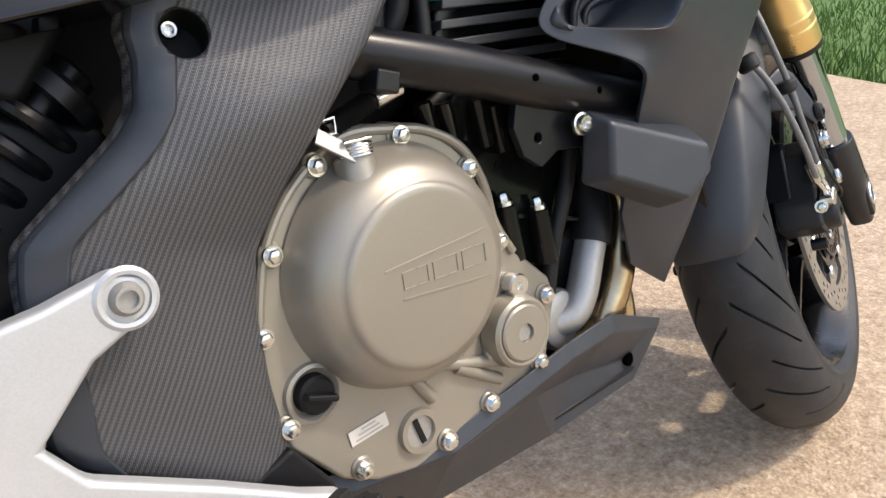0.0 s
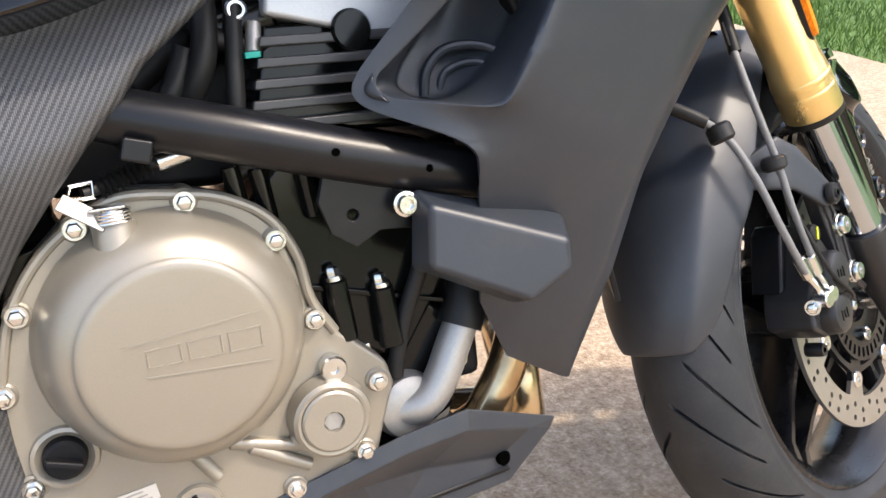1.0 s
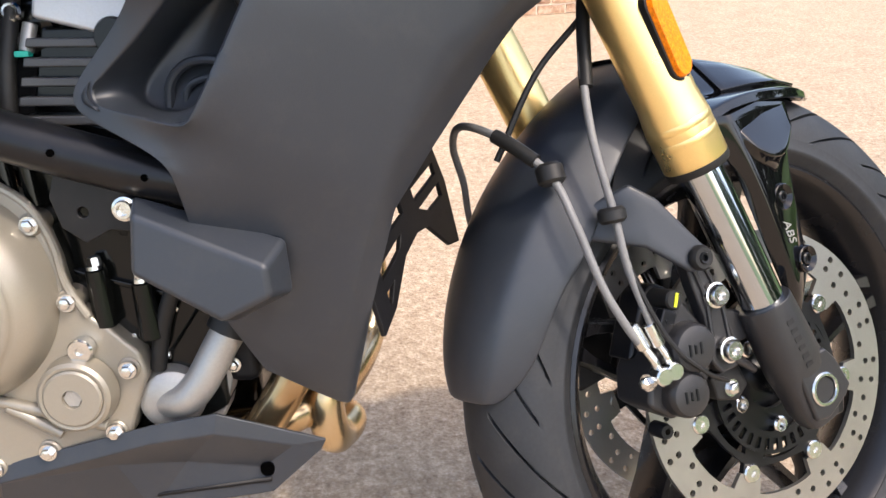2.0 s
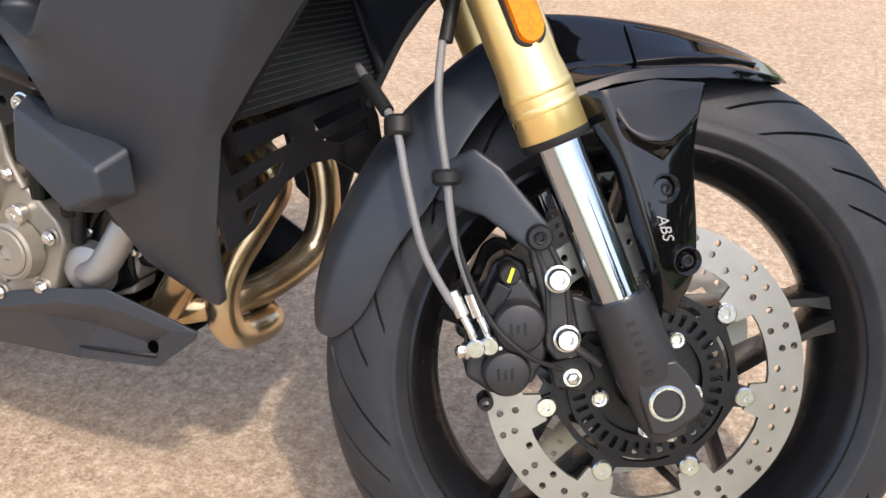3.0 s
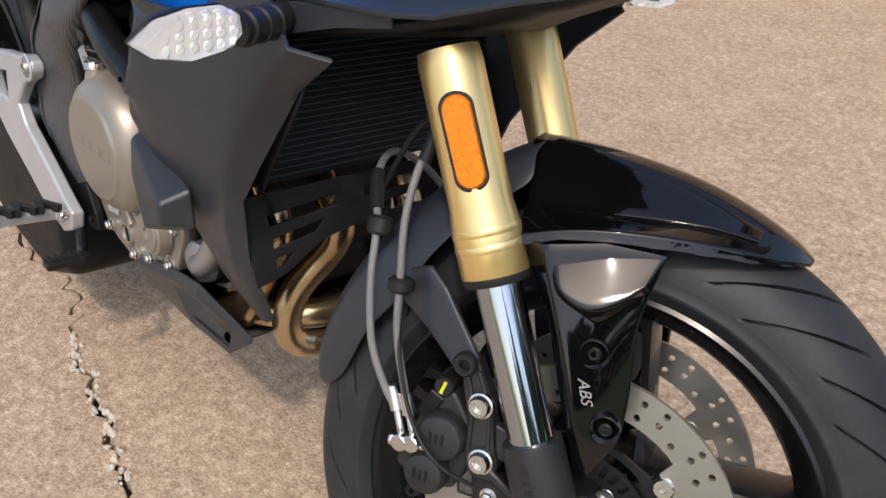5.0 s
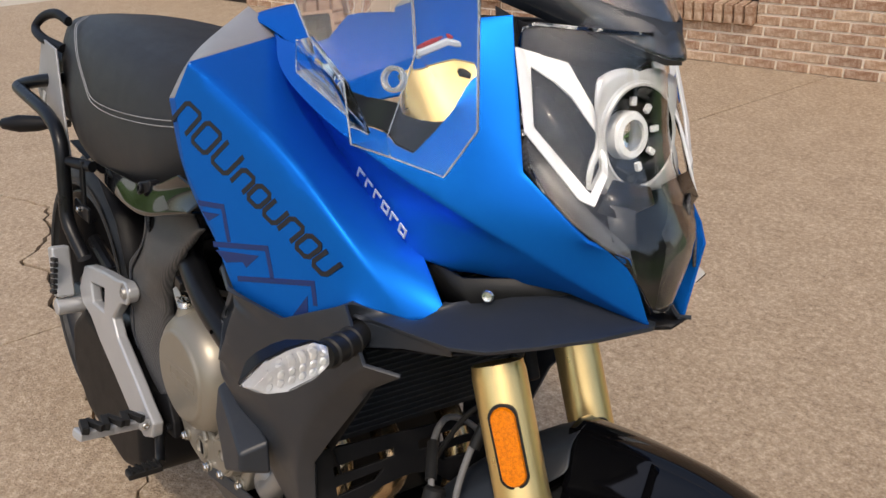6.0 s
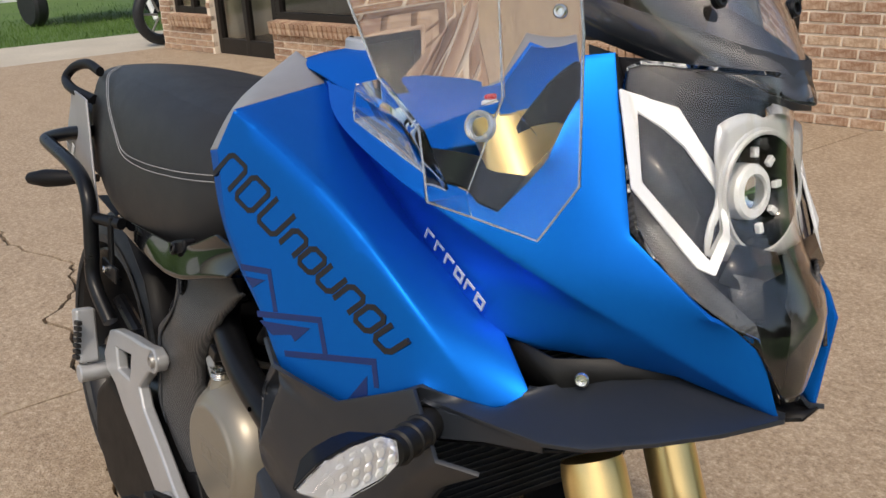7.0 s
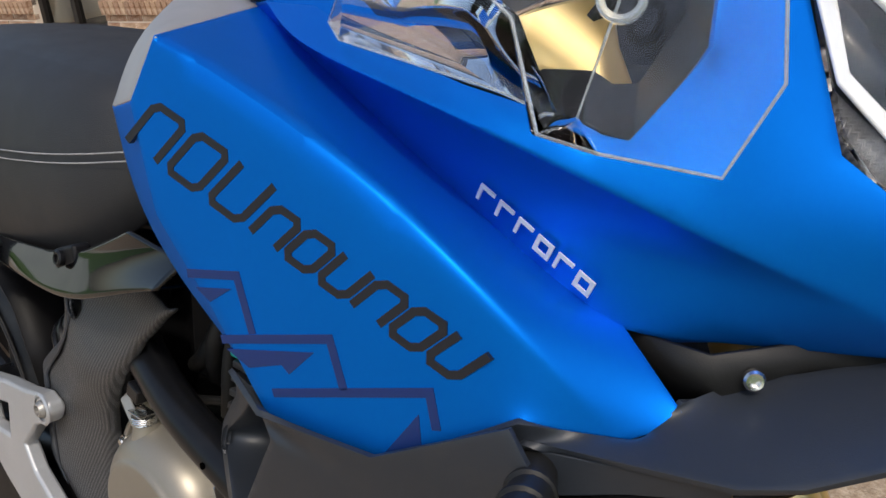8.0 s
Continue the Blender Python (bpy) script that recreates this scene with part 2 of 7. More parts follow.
# ---- mesh helpers ----
def mesh_of(name, verts, faces):
    me = bpy.data.meshes.new(name)
    me.from_pydata([tuple(v) for v in verts], [], [tuple(f) for f in faces])
    me.update()
    return me


def part(name, bm, material, parent=None, label="", bevel=0.0, solid=0.0, sub=0, sharp=35, m=None, seg=2):
    """One mesh object from a bmesh or a mesh, under its thing or part."""
    if isinstance(bm, bmesh.types.BMesh):
        bmesh.ops.recalc_face_normals(bm, faces=bm.faces[:])
        me = bpy.data.meshes.new(name)
        bm.to_mesh(me)
        bm.free()
    else:
        me = bm
    me.materials.append(M[material])
    me.shade_smooth()
    me.set_sharp_from_angle(angle=radians(sharp))
    ob = new(name, me)
    if parent is not None:
        ob.parent = parent
    if m is not None:
        ob.matrix_basis = m
    if solid:
        md = ob.modifiers.new("thickness", "SOLIDIFY")
        md.thickness, md.offset = solid, -1.0
    if bevel:
        md = ob.modifiers.new("edges", "BEVEL")
        md.width, md.segments, md.limit_method, md.angle_limit = bevel, seg, "ANGLE", radians(22)
        md.harden_normals = True
    if sub:
        md = ob.modifiers.new("smooth", "SUBSURF")
        md.levels = md.render_levels = sub
    if label:
        tagged(ob, label)
    return ob


def shell(verts, faces, outward):
    """Open sheet of faces whose normals point along outward on the whole."""
    bm = bmesh.new()
    vs = [bm.verts.new(v) for v in verts]
    for f in faces:
        bm.faces.new([vs[i] for i in f])
    bmesh.ops.recalc_face_normals(bm, faces=bm.faces[:])
    bm.normal_update()
    tot = Vector()
    for f in bm.faces:
        tot += f.normal * f.calc_area()
    if tot.dot(Vector(outward)) < 0:
        bmesh.ops.reverse_faces(bm, faces=bm.faces[:])
    me = bpy.data.meshes.new("sheet")
    bm.to_mesh(me)
    bm.free()
    return me


def sheet(rows, outward):
    """Grid surface from rows of equally many points."""
    n = len(rows[0])
    verts = [p for r in rows for p in r]
    faces = [(i * n + j, i * n + j + 1, (i + 1) * n + j + 1, (i + 1) * n + j) for i in range(len(rows) - 1) for j in range(n - 1)]
    return shell(verts, faces, outward)


def prism(outline, y0, y1, bm=None, lower=None):
    """Solid between two depths from an outline in x and z. lower: a second outline for the y1 side."""
    bm = bm or bmesh.new()
    a = [bm.verts.new((x, y0, z)) for x, z in outline]
    b = [bm.verts.new((x, y1, z)) for x, z in (lower or outline)]
    bm.faces.new(a)
    bm.faces.new(b[::-1])
    for i in range(len(a)):
        j = (i + 1) % len(a)
        bm.faces.new((a[i], a[j], b[j], b[i]))
    return bm


def basis(axis):
    """A turn that takes z to the axis."""
    return Vector(axis).normalized().to_track_quat("Z", "Y").to_matrix().to_4x4()


def lathe(profile, at, axis, seg=48, bm=None, closed=False):
    """Solid of revolution: profile of (radius, height) along the axis from at."""
    bm = bm or bmesh.new()
    mtx = Matrix.Translation(at) @ basis(axis)
    rings = []
    for r, h in profile:
        if r < 1e-6:
            rings.append([bm.verts.new(mtx @ Vector((0, 0, h)))])
        else:
            rings.append([bm.verts.new(mtx @ Vector((r * math.cos(2 * math.pi * i / seg), r * math.sin(2 * math.pi * i / seg), h))) for i in range(seg)])
    pairs = list(zip(rings, rings[1:])) + ([(rings[-1], rings[0])] if closed else [])
    for a, b in pairs:
        for i in range(seg):
            j = (i + 1) % seg
            if len(a) == 1 and len(b) == 1:
                continue
            if len(a) == 1:
                bm.faces.new((a[0], b[j], b[i]))
            elif len(b) == 1:
                bm.faces.new((a[i], a[j], b[0]))
            else:
                bm.faces.new((a[i], a[j], b[j], b[i]))
    return bm


def rod(p0, p1, r, seg=20, r1=None, cham=0.0, bm=None):
    """Round bar with chamfered ends."""
    p0, p1 = Vector(p0), Vector(p1)
    ln = (p1 - p0).length
    r1 = r if r1 is None else r1
    c = cham or min(r, r1) * 0.15
    return lathe([(0, 0), (r - c, 0), (r, c), (r1, ln - c), (r1 - c, ln), (0, ln)], p0, p1 - p0, seg, bm)


def spline(pts, n=10):
    """Smooth line through the points."""
    p = [Vector(q) for q in pts]
    p = [2 * p[0] - p[1]] + p + [2 * p[-1] - p[-2]]
    out = []
    for i in range(1, len(p) - 2):
        for k in range(n):
            t = k / n
            out.append(0.5 * ((2 * p[i]) + (p[i + 1] - p[i - 1]) * t + (2 * p[i - 1] - 5 * p[i] + 4 * p[i + 1] - p[i + 2]) * t * t + (3 * p[i] - p[i - 1] - 3 * p[i + 1] + p[i + 2]) * t ** 3))
    out.append(p[-2])
    return out


def tube(pts, r, seg=14, n=10, bm=None, flat=1.0, straight=False):
    """Pipe along a smooth line."""
    bm = bm or bmesh.new()
    line = [Vector(q) for q in pts] if straight else spline(pts, n)
    t0 = (line[1] - line[0]).normalized()
    u = t0.orthogonal().normalized()
    rings = []
    for i, c in enumerate(line):
        t = (line[min(i + 1, len(line) - 1)] - line[max(i - 1, 0)]).normalized()
        u = (u - t * u.dot(t)).normalized()
        w = t.cross(u)
        rings.append([bm.verts.new(c + (u * math.cos(a) + w * math.sin(a) * flat) * r) for a in (2 * math.pi * k / seg for k in range(seg))])
    for a, b in zip(rings, rings[1:]):
        for k in range(seg):
            bm.faces.new((a[k], a[(k + 1) % seg], b[(k + 1) % seg], b[k]))
    bm.faces.new(rings[0][::-1])
    bm.faces.new(rings[-1])
    return bm


def box(c, size, bm=None, turn=None):
    bm = bm or bmesh.new()
    mtx = Matrix.Translation(c) @ (turn or Matrix.Identity(4)) @ Matrix.Diagonal((*size, 1))
    bmesh.ops.create_cube(bm, size=1.0, matrix=mtx)
    return bm


def ring_of(cx, cz, r, n, ph=0.0):
    return [(cx + r * math.cos(2 * math.pi * k / n + ph), cz + r * math.sin(2 * math.pi * k / n + ph)) for k in range(n)]


def pierced(outer, holes, y0, y1):
    """Plate in x and z with holes right through."""
    bm = bmesh.new()
    edges = []
    loops = [outer] + holes
    made = []
    for lp in loops:
        vs = [bm.verts.new((x, y0, z)) for x, z in lp]
        made.append(vs)
        edges += [bm.edges.new((vs[i], vs[(i + 1) % len(vs)])) for i in range(len(vs))]
    bmesh.ops.triangle_fill(bm, use_beauty=True, use_dissolve=False, edges=edges)
    front = bm.faces[:]
    dup = bmesh.ops.duplicate(bm, geom=front)
    vmap = dup["vert_map"]
    for v in {v for f in dup["geom"] if isinstance(f, bmesh.types.BMFace) for v in f.verts}:
        v.co.y = y1
    for vs in made:
        for i in range(len(vs)):
            a, b = vs[i], vs[(i + 1) % len(vs)]
            bm.faces.new((a, b, vmap[b], vmap[a]))
    return bm


def socket_bolt(p, axis, r, h, bm=None, sock=True):
    """Round-headed screw with a socket."""
    bm = lathe([(0, h * 0.45 if sock else h)] + ([(r * 0.5, h * 0.45), (r * 0.55, h * 0.97)] if sock else []) + [(r * 0.78, h), (r, h * 0.75), (r, 0)], p, axis, 18, bm)
    return bm


def flange_bolt(p, axis, r, h, bm=None):
    """Hexagon bolt on a washer flange."""
    bm = bm or bmesh.new()
    lathe([(0, h * 0.3), (r * 1.35, h * 0.3), (r * 1.4, 0)], p, axis, 20, bm)
    lathe([(0, h * 1.02), (r * 0.45, h), (r * 0.80, h * 0.93), (r, h * 0.74), (r, h * 0.25)], p, axis, 6, bm)
    return bm


# ---- the motorcycle: bike axes x ahead, y left, z up; front-wheel axes turned by the steering ----
LEAN = 9.42
BIKE = tagged(new("motorcycle"), "blue adventure motorcycle with gold forks leaning on its stand on concrete", "motorcycle")
BIKE.matrix_basis = pose(0, -0.062, 0, -LEAN, 0, 0)
WM = Matrix(((0.91735, -0.37382, -0.13682, 0.0), (0.39271, 0.9061, 0.15739, 0.0144), (0.06514, -0.19811, 0.97801, 0.2923), (0, 0, 0, 1)))
YM = 0.012                          # middle plane of the bodywork
FD = Vector((-0.348, -0.004, 0.9374)).normalized()     # fork direction in front-wheel axes


def mir(p):
    return (p[0], 2 * YM - p[1], p[2])


# -- front wheel --
def creased(verts, faces, outward, creases, edge=1.0, corners=(), soft=()):
    """Sheet for subdivision with firm borders and softly creased ridges."""
    me = shell(verts, faces, outward)
    at = me.attributes.new("crease_edge", "FLOAT", "EDGE")
    count = collections.Counter(k for p in me.polygons for k in p.edge_keys)
    want = {tuple(sorted(c[:2])): c[2] for c in creases}
    for e in me.edges:
        k = tuple(sorted(e.vertices))
        at.data[e.index].value = edge if count[k] == 1 else want.get(k, 0.0)
    firm = me.attributes.new("crease_vert", "FLOAT", "POINT")
    for k, n in count.items():
        if n == 1:
            for v in k:
                firm.data[v].value = 1.0
    for v in soft:
        firm.data[v].value = 0.3
    for v in corners:
        firm.data[v].value = 0.5
    return me


def moulding(name, me, material, parent, label="", thick=0.004, sub=4, round_=0.0015):
    """Smooth moulded panel: subdivided, thickened, with rounded rims."""
    ob = part(name, me, material, parent, label, sharp=180)
    md = ob.modifiers.new("smooth", "SUBSURF")
    md.levels = md.render_levels = sub
    md.boundary_smooth = "ALL"
    md = ob.modifiers.new("thickness", "SOLIDIFY")
    md.thickness, md.offset = thick, -1.0
    if round_:
        md = ob.modifiers.new("rim", "BEVEL")
        md.width, md.segments, md.limit_method, md.angle_limit = round_, 2, "ANGLE", radians(50)
    return ob


def chain(ids, w):
    return [(a, b_, w) for a, b_ in zip(ids, ids[1:])]


def tyre_mesh(radius, half, crown_r, pitch_n, groove):
    """Tyre with a round tread about the y axis; its mesh lines run along the slanting grooves."""
    prof = [(radius - 0.083, -0.046), (radius - 0.079, -0.053), (radius - 0.071, -half * 0.96), (radius - 0.069, -half * 1.005), (radius - 0.066, -half * 1.01), (radius - 0.064, -half * 0.985), (radius - 0.057, -half * 1.0)]
    arc = [math.radians(a) for a in np.linspace(-84, 84, 71)]
    pitch = 2 * math.pi * radius / pitch_n
    offs = [-0.0034, -0.0024, 0.0024, 0.0034] + [0.0034 + (pitch - 0.0068) * k / 7 for k in range(1, 7)]
    sweep = lambda q: 1.15 * q + 0.85 * q * q
    rows = []
    for k in range(pitch_n):
        for off in offs:
            base = (k + off / pitch) * 2 * math.pi / pitch_n
            ring = [(r, y, base + sweep(1.0) * 2 * math.pi / pitch_n) for r, y in prof]
            for a in arc:
                s = a / math.radians(84)
                q = abs(s)
                turn = sweep(q) + (0.5 * min(1.0, q / 0.06) if s > 0 else 0.0)
                lo, hi = (0.07, 0.86) if k % 2 == 0 else (0.32, 0.985)
                d = 0.0
                if groove and abs(off) < 0.003 and lo < q < hi:
                    d = 0.006 * min(1.0, (q - lo) / 0.04, (hi - q) / 0.04)
                cr = crown_r - d
                ring.append((radius - crown_r + cr * math.cos(a), (half / crown_r) * cr * math.sin(a), base + turn * 2 * math.pi / pitch_n))
            ring += [(r, -y, base + (sweep(1.0) + 0.5) * 2 * math.pi / pitch_n) for r, y in reversed(prof)]
            rows.append([(r * math.cos(t), y, r * math.sin(t)) for r, y, t in ring])
    n, nth = len(rows[0]), len(rows)
    verts = [p for r in rows for p in r]
    faces = [(i * n + j, i * n + j + 1, ((i + 1) % nth) * n + j + 1, ((i + 1) % nth) * n + j) for i in range(nth) for j in range(n - 1)]
    return mesh_of("tyre", verts, [f[::-1] for f in faces])


def rim_bm(r_out, half):
    prof = [(r_out, -half), (r_out - 0.004, -half - 0.002), (r_out - 0.009, -half + 0.002), (r_out - 0.013, -half + 0.010), (r_out - 0.022, -half + 0.020),
            (r_out - 0.030, -0.014), (r_out - 0.031, 0.0), (r_out - 0.030, 0.014), (r_out - 0.022, half - 0.020), (r_out - 0.013, half - 0.010), (r_out - 0.009, half - 0.002), (r_out - 0.004, half + 0.002), (r_out, half),
            (r_out - 0.006, half - 0.012), (r_out - 0.010, 0.0), (r_out - 0.006, -half + 0.012)]
    return lathe(prof, (0, 0, 0), (0, 1, 0), 128, closed=True)


front_wheel = part("front_wheel", rim_bm(0.222, 0.052), "wheel_black", BIKE, "black cast front wheel with five split spokes", m=WM)
part("tyre", tyre_mesh(0.302, 0.0605, 0.062, 28, True), "rubber", front_wheel, "grooved black sport touring tyre", sharp=50)
part("hub", lathe([(0, -0.058), (0.036, -0.058), (0.042, -0.050), (0.046, -0.030), (0.040, 0.0), (0.046, 0.030), (0.042, 0.050), (0.036, 0.058), (0, 0.058)], (0, 0, 0), (0, 1, 0), 40), "black_metal", front_wheel)
for k in range(5):
    ang = radians(13 + 72 * k)
    for sgn in (-1, 1):
        bm = bmesh.new()
        secs = []
        for t, w, dpt in ((0.038, 0.012, 0.038), (0.08, 0.0068, 0.030), (0.14, 0.0056, 0.025), (0.18, 0.0068, 0.026), (0.199, 0.011, 0.034)):
            spread = sgn * (0.034 * (1 - ((t - 0.03) / 0.17) ** 1.1) + 0.0115)
            c = Vector((t * math.cos(ang) - spread * math.sin(ang), 0, t * math.sin(ang) + spread * math.cos(ang)))
            side = Vector((-math.sin(ang), 0, math.cos(ang)))
            secs.append([bm.verts.new(c + side * w * a + Vector((0, dpt * b_, 0))) for a, b_ in ((-1, -0.6), (-0.6, -1), (0.6, -1), (1, -0.6), (1, 0.6), (0.6, 1), (-0.6, 1), (-1, 0.6))])
        for s0, s1 in zip(secs, secs[1:]):
            for i in range(8):
                bm.faces.new((s0[i], s0[(i + 1) % 8], s1[(i + 1) % 8], s1[i]))
        bm.faces.new(secs[0])
        bm.faces.new(secs[-1][::-1])
        part("spoke", bm, "wheel_black", front_wheel)
part("valve", rod((0.188 * math.cos(-2.1), -0.004, 0.188 * math.sin(-2.1)), (0.150 * math.cos(-2.1), -0.016, 0.150 * math.sin(-2.1)), 0.004), "hose_black", front_wheel)

# brake discs: friction ring with two rows of holes, tabs, carrier and floating buttons
DB0 = -13.0


def disc_ring(y0, y1):
    inner = []
    for k in range(7):
        c = DB0 + 360 / 7 * k
        for a, r in ((-8.5, 0.1155), (-7.5, 0.0995), (-4, 0.0985), (4, 0.0985), (7.5, 0.0995), (8.5, 0.1155), (13, 0.1165), (19, 0.1165), (25.7, 0.1165), (32, 0.1165), (38, 0.1165)):
            inner.append((r * math.cos(radians(c + a)), r * math.sin(radians(c + a))))
    holes = []
    for k in range(42):
        a = radians(360 / 42 * k + 2)
        for r in ((0.1245, 0.1395) if k % 2 == 0 else (0.1310, 0.1425))[: 2 if k % 3 else 1]:
            holes.append(ring_of(r * math.cos(a), r * math.sin(a), 0.0034, 10))
    return pierced(ring_of(0, 0, 0.150, 160), [inner] + holes, y0, y1)


def carrier(y0, y1):
    outer = []
    for k in range(7):
        c = DB0 + 360 / 7 * k
        for a, r in ((-7, 0.089), (-5.5, 0.1005), (0, 0.1030), (5.5, 0.1005), (7, 0.089), (16, 0.0865), (25.7, 0.0865), (35, 0.0865)):
            outer.append((r * math.cos(radians(c + a)), r * math.sin(radians(c + a))))
    holes = [ring_of(0, 0, 0.030, 40)]
    for k in range(7):
        c = radians(DB0 + 25.7 + 360 / 7 * k)
        holes.append([(r * math.cos(c + radians(a)), r * math.sin(c + radians(a))) for a, r in ((-17, 0.080), (-9, 0.0805), (0, 0.0805), (9, 0.0805), (17, 0.080), (14, 0.068), (0, 0.067), (-14, 0.068))])
    return pierced(outer, holes, y0, y1)


for y0, sgn, nm in ((-0.0705, -1, "right"), (0.0655, 1, "left")):
    disc = part("brake_disc", disc_ring(y0, y0 + 0.005), "disc", front_wheel, "drilled steel front brake disc", sharp=30)
    part("carrier", carrier(y0 + 0.0005, y0 + 0.006), "black_metal", front_wheel, "black disc carrier")
    for k in range(7):
        a = radians(DB0 + 360 / 7 * k)
        c = (0.096 * math.cos(a), y0 + 0.0025, 0.096 * math.sin(a))
        part("disc_button", lathe([(0, 0.0035), (0.0028, 0.0035), (0.0034, 0.0055), (0.0085, 0.0055), (0.0098, 0.0040), (0.0098, -0.004)], c, (0, sgn, 0), 24), "zinc", front_wheel)
    for k in range(5):
        a = radians(-18 + 72 * k)
        c = (0.047 * math.cos(a), y0 + (0 if sgn < 0 else 0.005), 0.047 * math.sin(a))
        part("disc_bolt", socket_bolt(c, (0, sgn, 0), 0.0088, 0.0065), "zinc", front_wheel)
# slotted sensor ring beside the right disc
slots = []
for k in range(36):
    a = 2 * math.pi * k / 36
    slots.append([(r * math.cos(a + d), r * math.sin(a + d)) for r, d in ((0.0595, -0.045), (0.0700, -0.042), (0.0712, 0.0), (0.0700, 0.042), (0.0595, 0.045), (0.0585, 0.0))])
part("sensor_ring", pierced(ring_of(0, 0, 0.0745, 72), [ring_of(0, 0, 0.052, 48)] + slots, -0.0765, -0.0742), "black_metal", front_wheel, "black slotted wheel speed sensor ring")
part("axle", lathe([(0, 0.130), (0.008, 0.130), (0.0105, 0.127), (0.0115, 0.1265), (0.0135, 0.1275), (0.0155, 0.1265), (0.0155, -0.120)], (0, 0, 0), (0, -1, 0), 36), "zinc", front_wheel, "hollow bright steel wheel axle")

# -- fork legs --
GE = Vector((-0.0885, -0.116, 0.2303))


def fork_leg(sgn):
    """One leg: sgn -1 right, 1 left."""
    s = 1 if sgn < 0 else -1
    ge = Vector((GE.x, GE.y * s, GE.z))
    cb = ge - FD * 0.152
    top = 0.193 if sgn < 0 else 0.255
    leg = part("fork_tube", lathe([(0.0205, 0.0), (0.0285, 0.0), (0.0298, 0.002), (0.0298, 0.040), (0.0290, 0.050), (0.0275, 0.062), (0.0275, top - 0.01), (0.026, top), (0, top)], ge, FD, 48), "gold", BIKE, "gold anodised upper fork tube", m=WM)
    for hh in (0.022, 0.036):
        part("machined_ring", lathe([(0.0297, 0), (0.0302, 0.001), (0.0302, 0.006), (0.0297, 0.007)], ge + FD * hh, FD, 48), "gold", leg)
    part("dust_seal", lathe([(0.0206, -0.006), (0.0285, -0.006), (0.0298, -0.003), (0.0298, 0.0012), (0.0206, 0.0012)], ge, FD, 48), "hose_black", leg, "black rubber dust seal")
    part("stanchion", rod(cb - FD * 0.03, ge + FD * 0.05, 0.0205, 48, cham=0.001), "chrome", leg, "polished chrome fork stanchion")
    # cast lower leg: round neck running into a flat lug round the axle
    bm = bmesh.new()
    secs = []
    for d, w, t, oy, r in ((-0.004, 0.0265, 0.0255, 0.0, 1.0), (0.012, 0.0275, 0.0265, 0.0, 1.0), (0.050, 0.0280, 0.0255, -0.001, 0.9), (0.070, 0.0285, 0.0225, -0.002, 0.75), (0.085, 0.0265, 0.0185, -0.003, 0.65), (0.110, 0.0260, 0.0165, -0.004, 0.6), (0.128, 0.0200, 0.0155, -0.004, 0.6)):
        c = cb - FD * d + Vector((0, oy * s, 0))
        ux = Vector((FD.z, 0, -FD.x))
        ring = []
        for k in range(28):
            a = 2 * math.pi * k / 28
            ca, sa = math.cos(a), math.sin(a)
            p = 1.0 - (1 - r) * 1.1
            ring.append(bm.verts.new(c + ux * (w * math.copysign(abs(ca) ** p, ca)) + Vector((0, t * math.copysign(abs(sa) ** p, sa), 0))))
        secs.append(ring)
    for a, b_ in zip(secs, secs[1:]):
        for k in range(28):
            bm.faces.new((a[k], a[(k + 1) % 28], b_[(k + 1) % 28], b_[k]))
    bm.faces.new(secs[0][::-1])
    bm.faces.new(secs[-1])
    part("fork_lug", bm, "cast_black", leg, "black cast fork lower with axle clamp", bevel=0.0012)
    part("pinch_lug", prism([(0.012, 0.03), (0.030, -0.004), (0.026, -0.030), (-0.006, -0.034), (-0.014, -0.010)], s * -0.134, s * -0.106), "black_metal", leg, bevel=0.003)
    part("axle_boss", prism([(-0.027, 0.019), (-0.025, 0.025), (-0.011, 0.036), (0.008, 0.038), (0.019, 0.026), (0.034, -0.003), (0.027, -0.013), (0.003, -0.029), (-0.013, -0.028), (-0.023, 0.004)], s * -0.1385, s * -0.116), "cast_black", leg, bevel=0.0035, seg=3)
    part("pinch_bolt", socket_bolt((0.008, s * -0.120, -0.034), (0.25, 0, -1), 0.0055, 0.006), "zinc", leg)
    return leg


leg_r = fork_leg(-1)
fork_leg(1)
part("axle_cap", lathe([(0.0118, -0.004), (0.0121, 0.0050), (0.0130, 0.0065), (0.0150, 0.0065), (0.0163, 0.005), (0.0166, -0.012)], (0, -0.1345, 0), (0, -1, 0), 40), "zinc", leg_r, "round steel axle end in the right fork lug")
part("axle_bore", lathe([(0, 0.0), (0.0050, 0.0), (0.0119, 0.0015), (0.0120, 0.003)], (0, -0.1365, 0), (0, -1, 0), 32), "fin", leg_r, "dull recessed axle bore")
bx = Vector((FD.z, 0, -FD.x))
for k in range(6):
    c = GE - FD * (0.168 + 0.0092 * k) + Vector((0, -0.0262, 0)) - bx * 0.002
    tm = Matrix.Translation(c) @ Matrix((bx, Vector((0, 1, 0)), FD)).transposed().to_4x4()
    part("name_bar", box((0, 0, 0), (0.0080, 0.0006, 0.0050 - 0.0012 * (k % 2))), "hose_black", leg_r).matrix_basis = tm

# amber side reflector on the right leg
refl = []
for k in range(40):
    a = 2 * math.pi * k / 40
    refl.append((0.0125 * math.cos(a), 0.0125 * math.sin(a) + (0.0265 if math.sin(a) >= 0 else -0.0265)))


def on_fork(along, off):
    return GE + FD * along + Vector((0.30, -0.95, 0.0)).normalized() * off


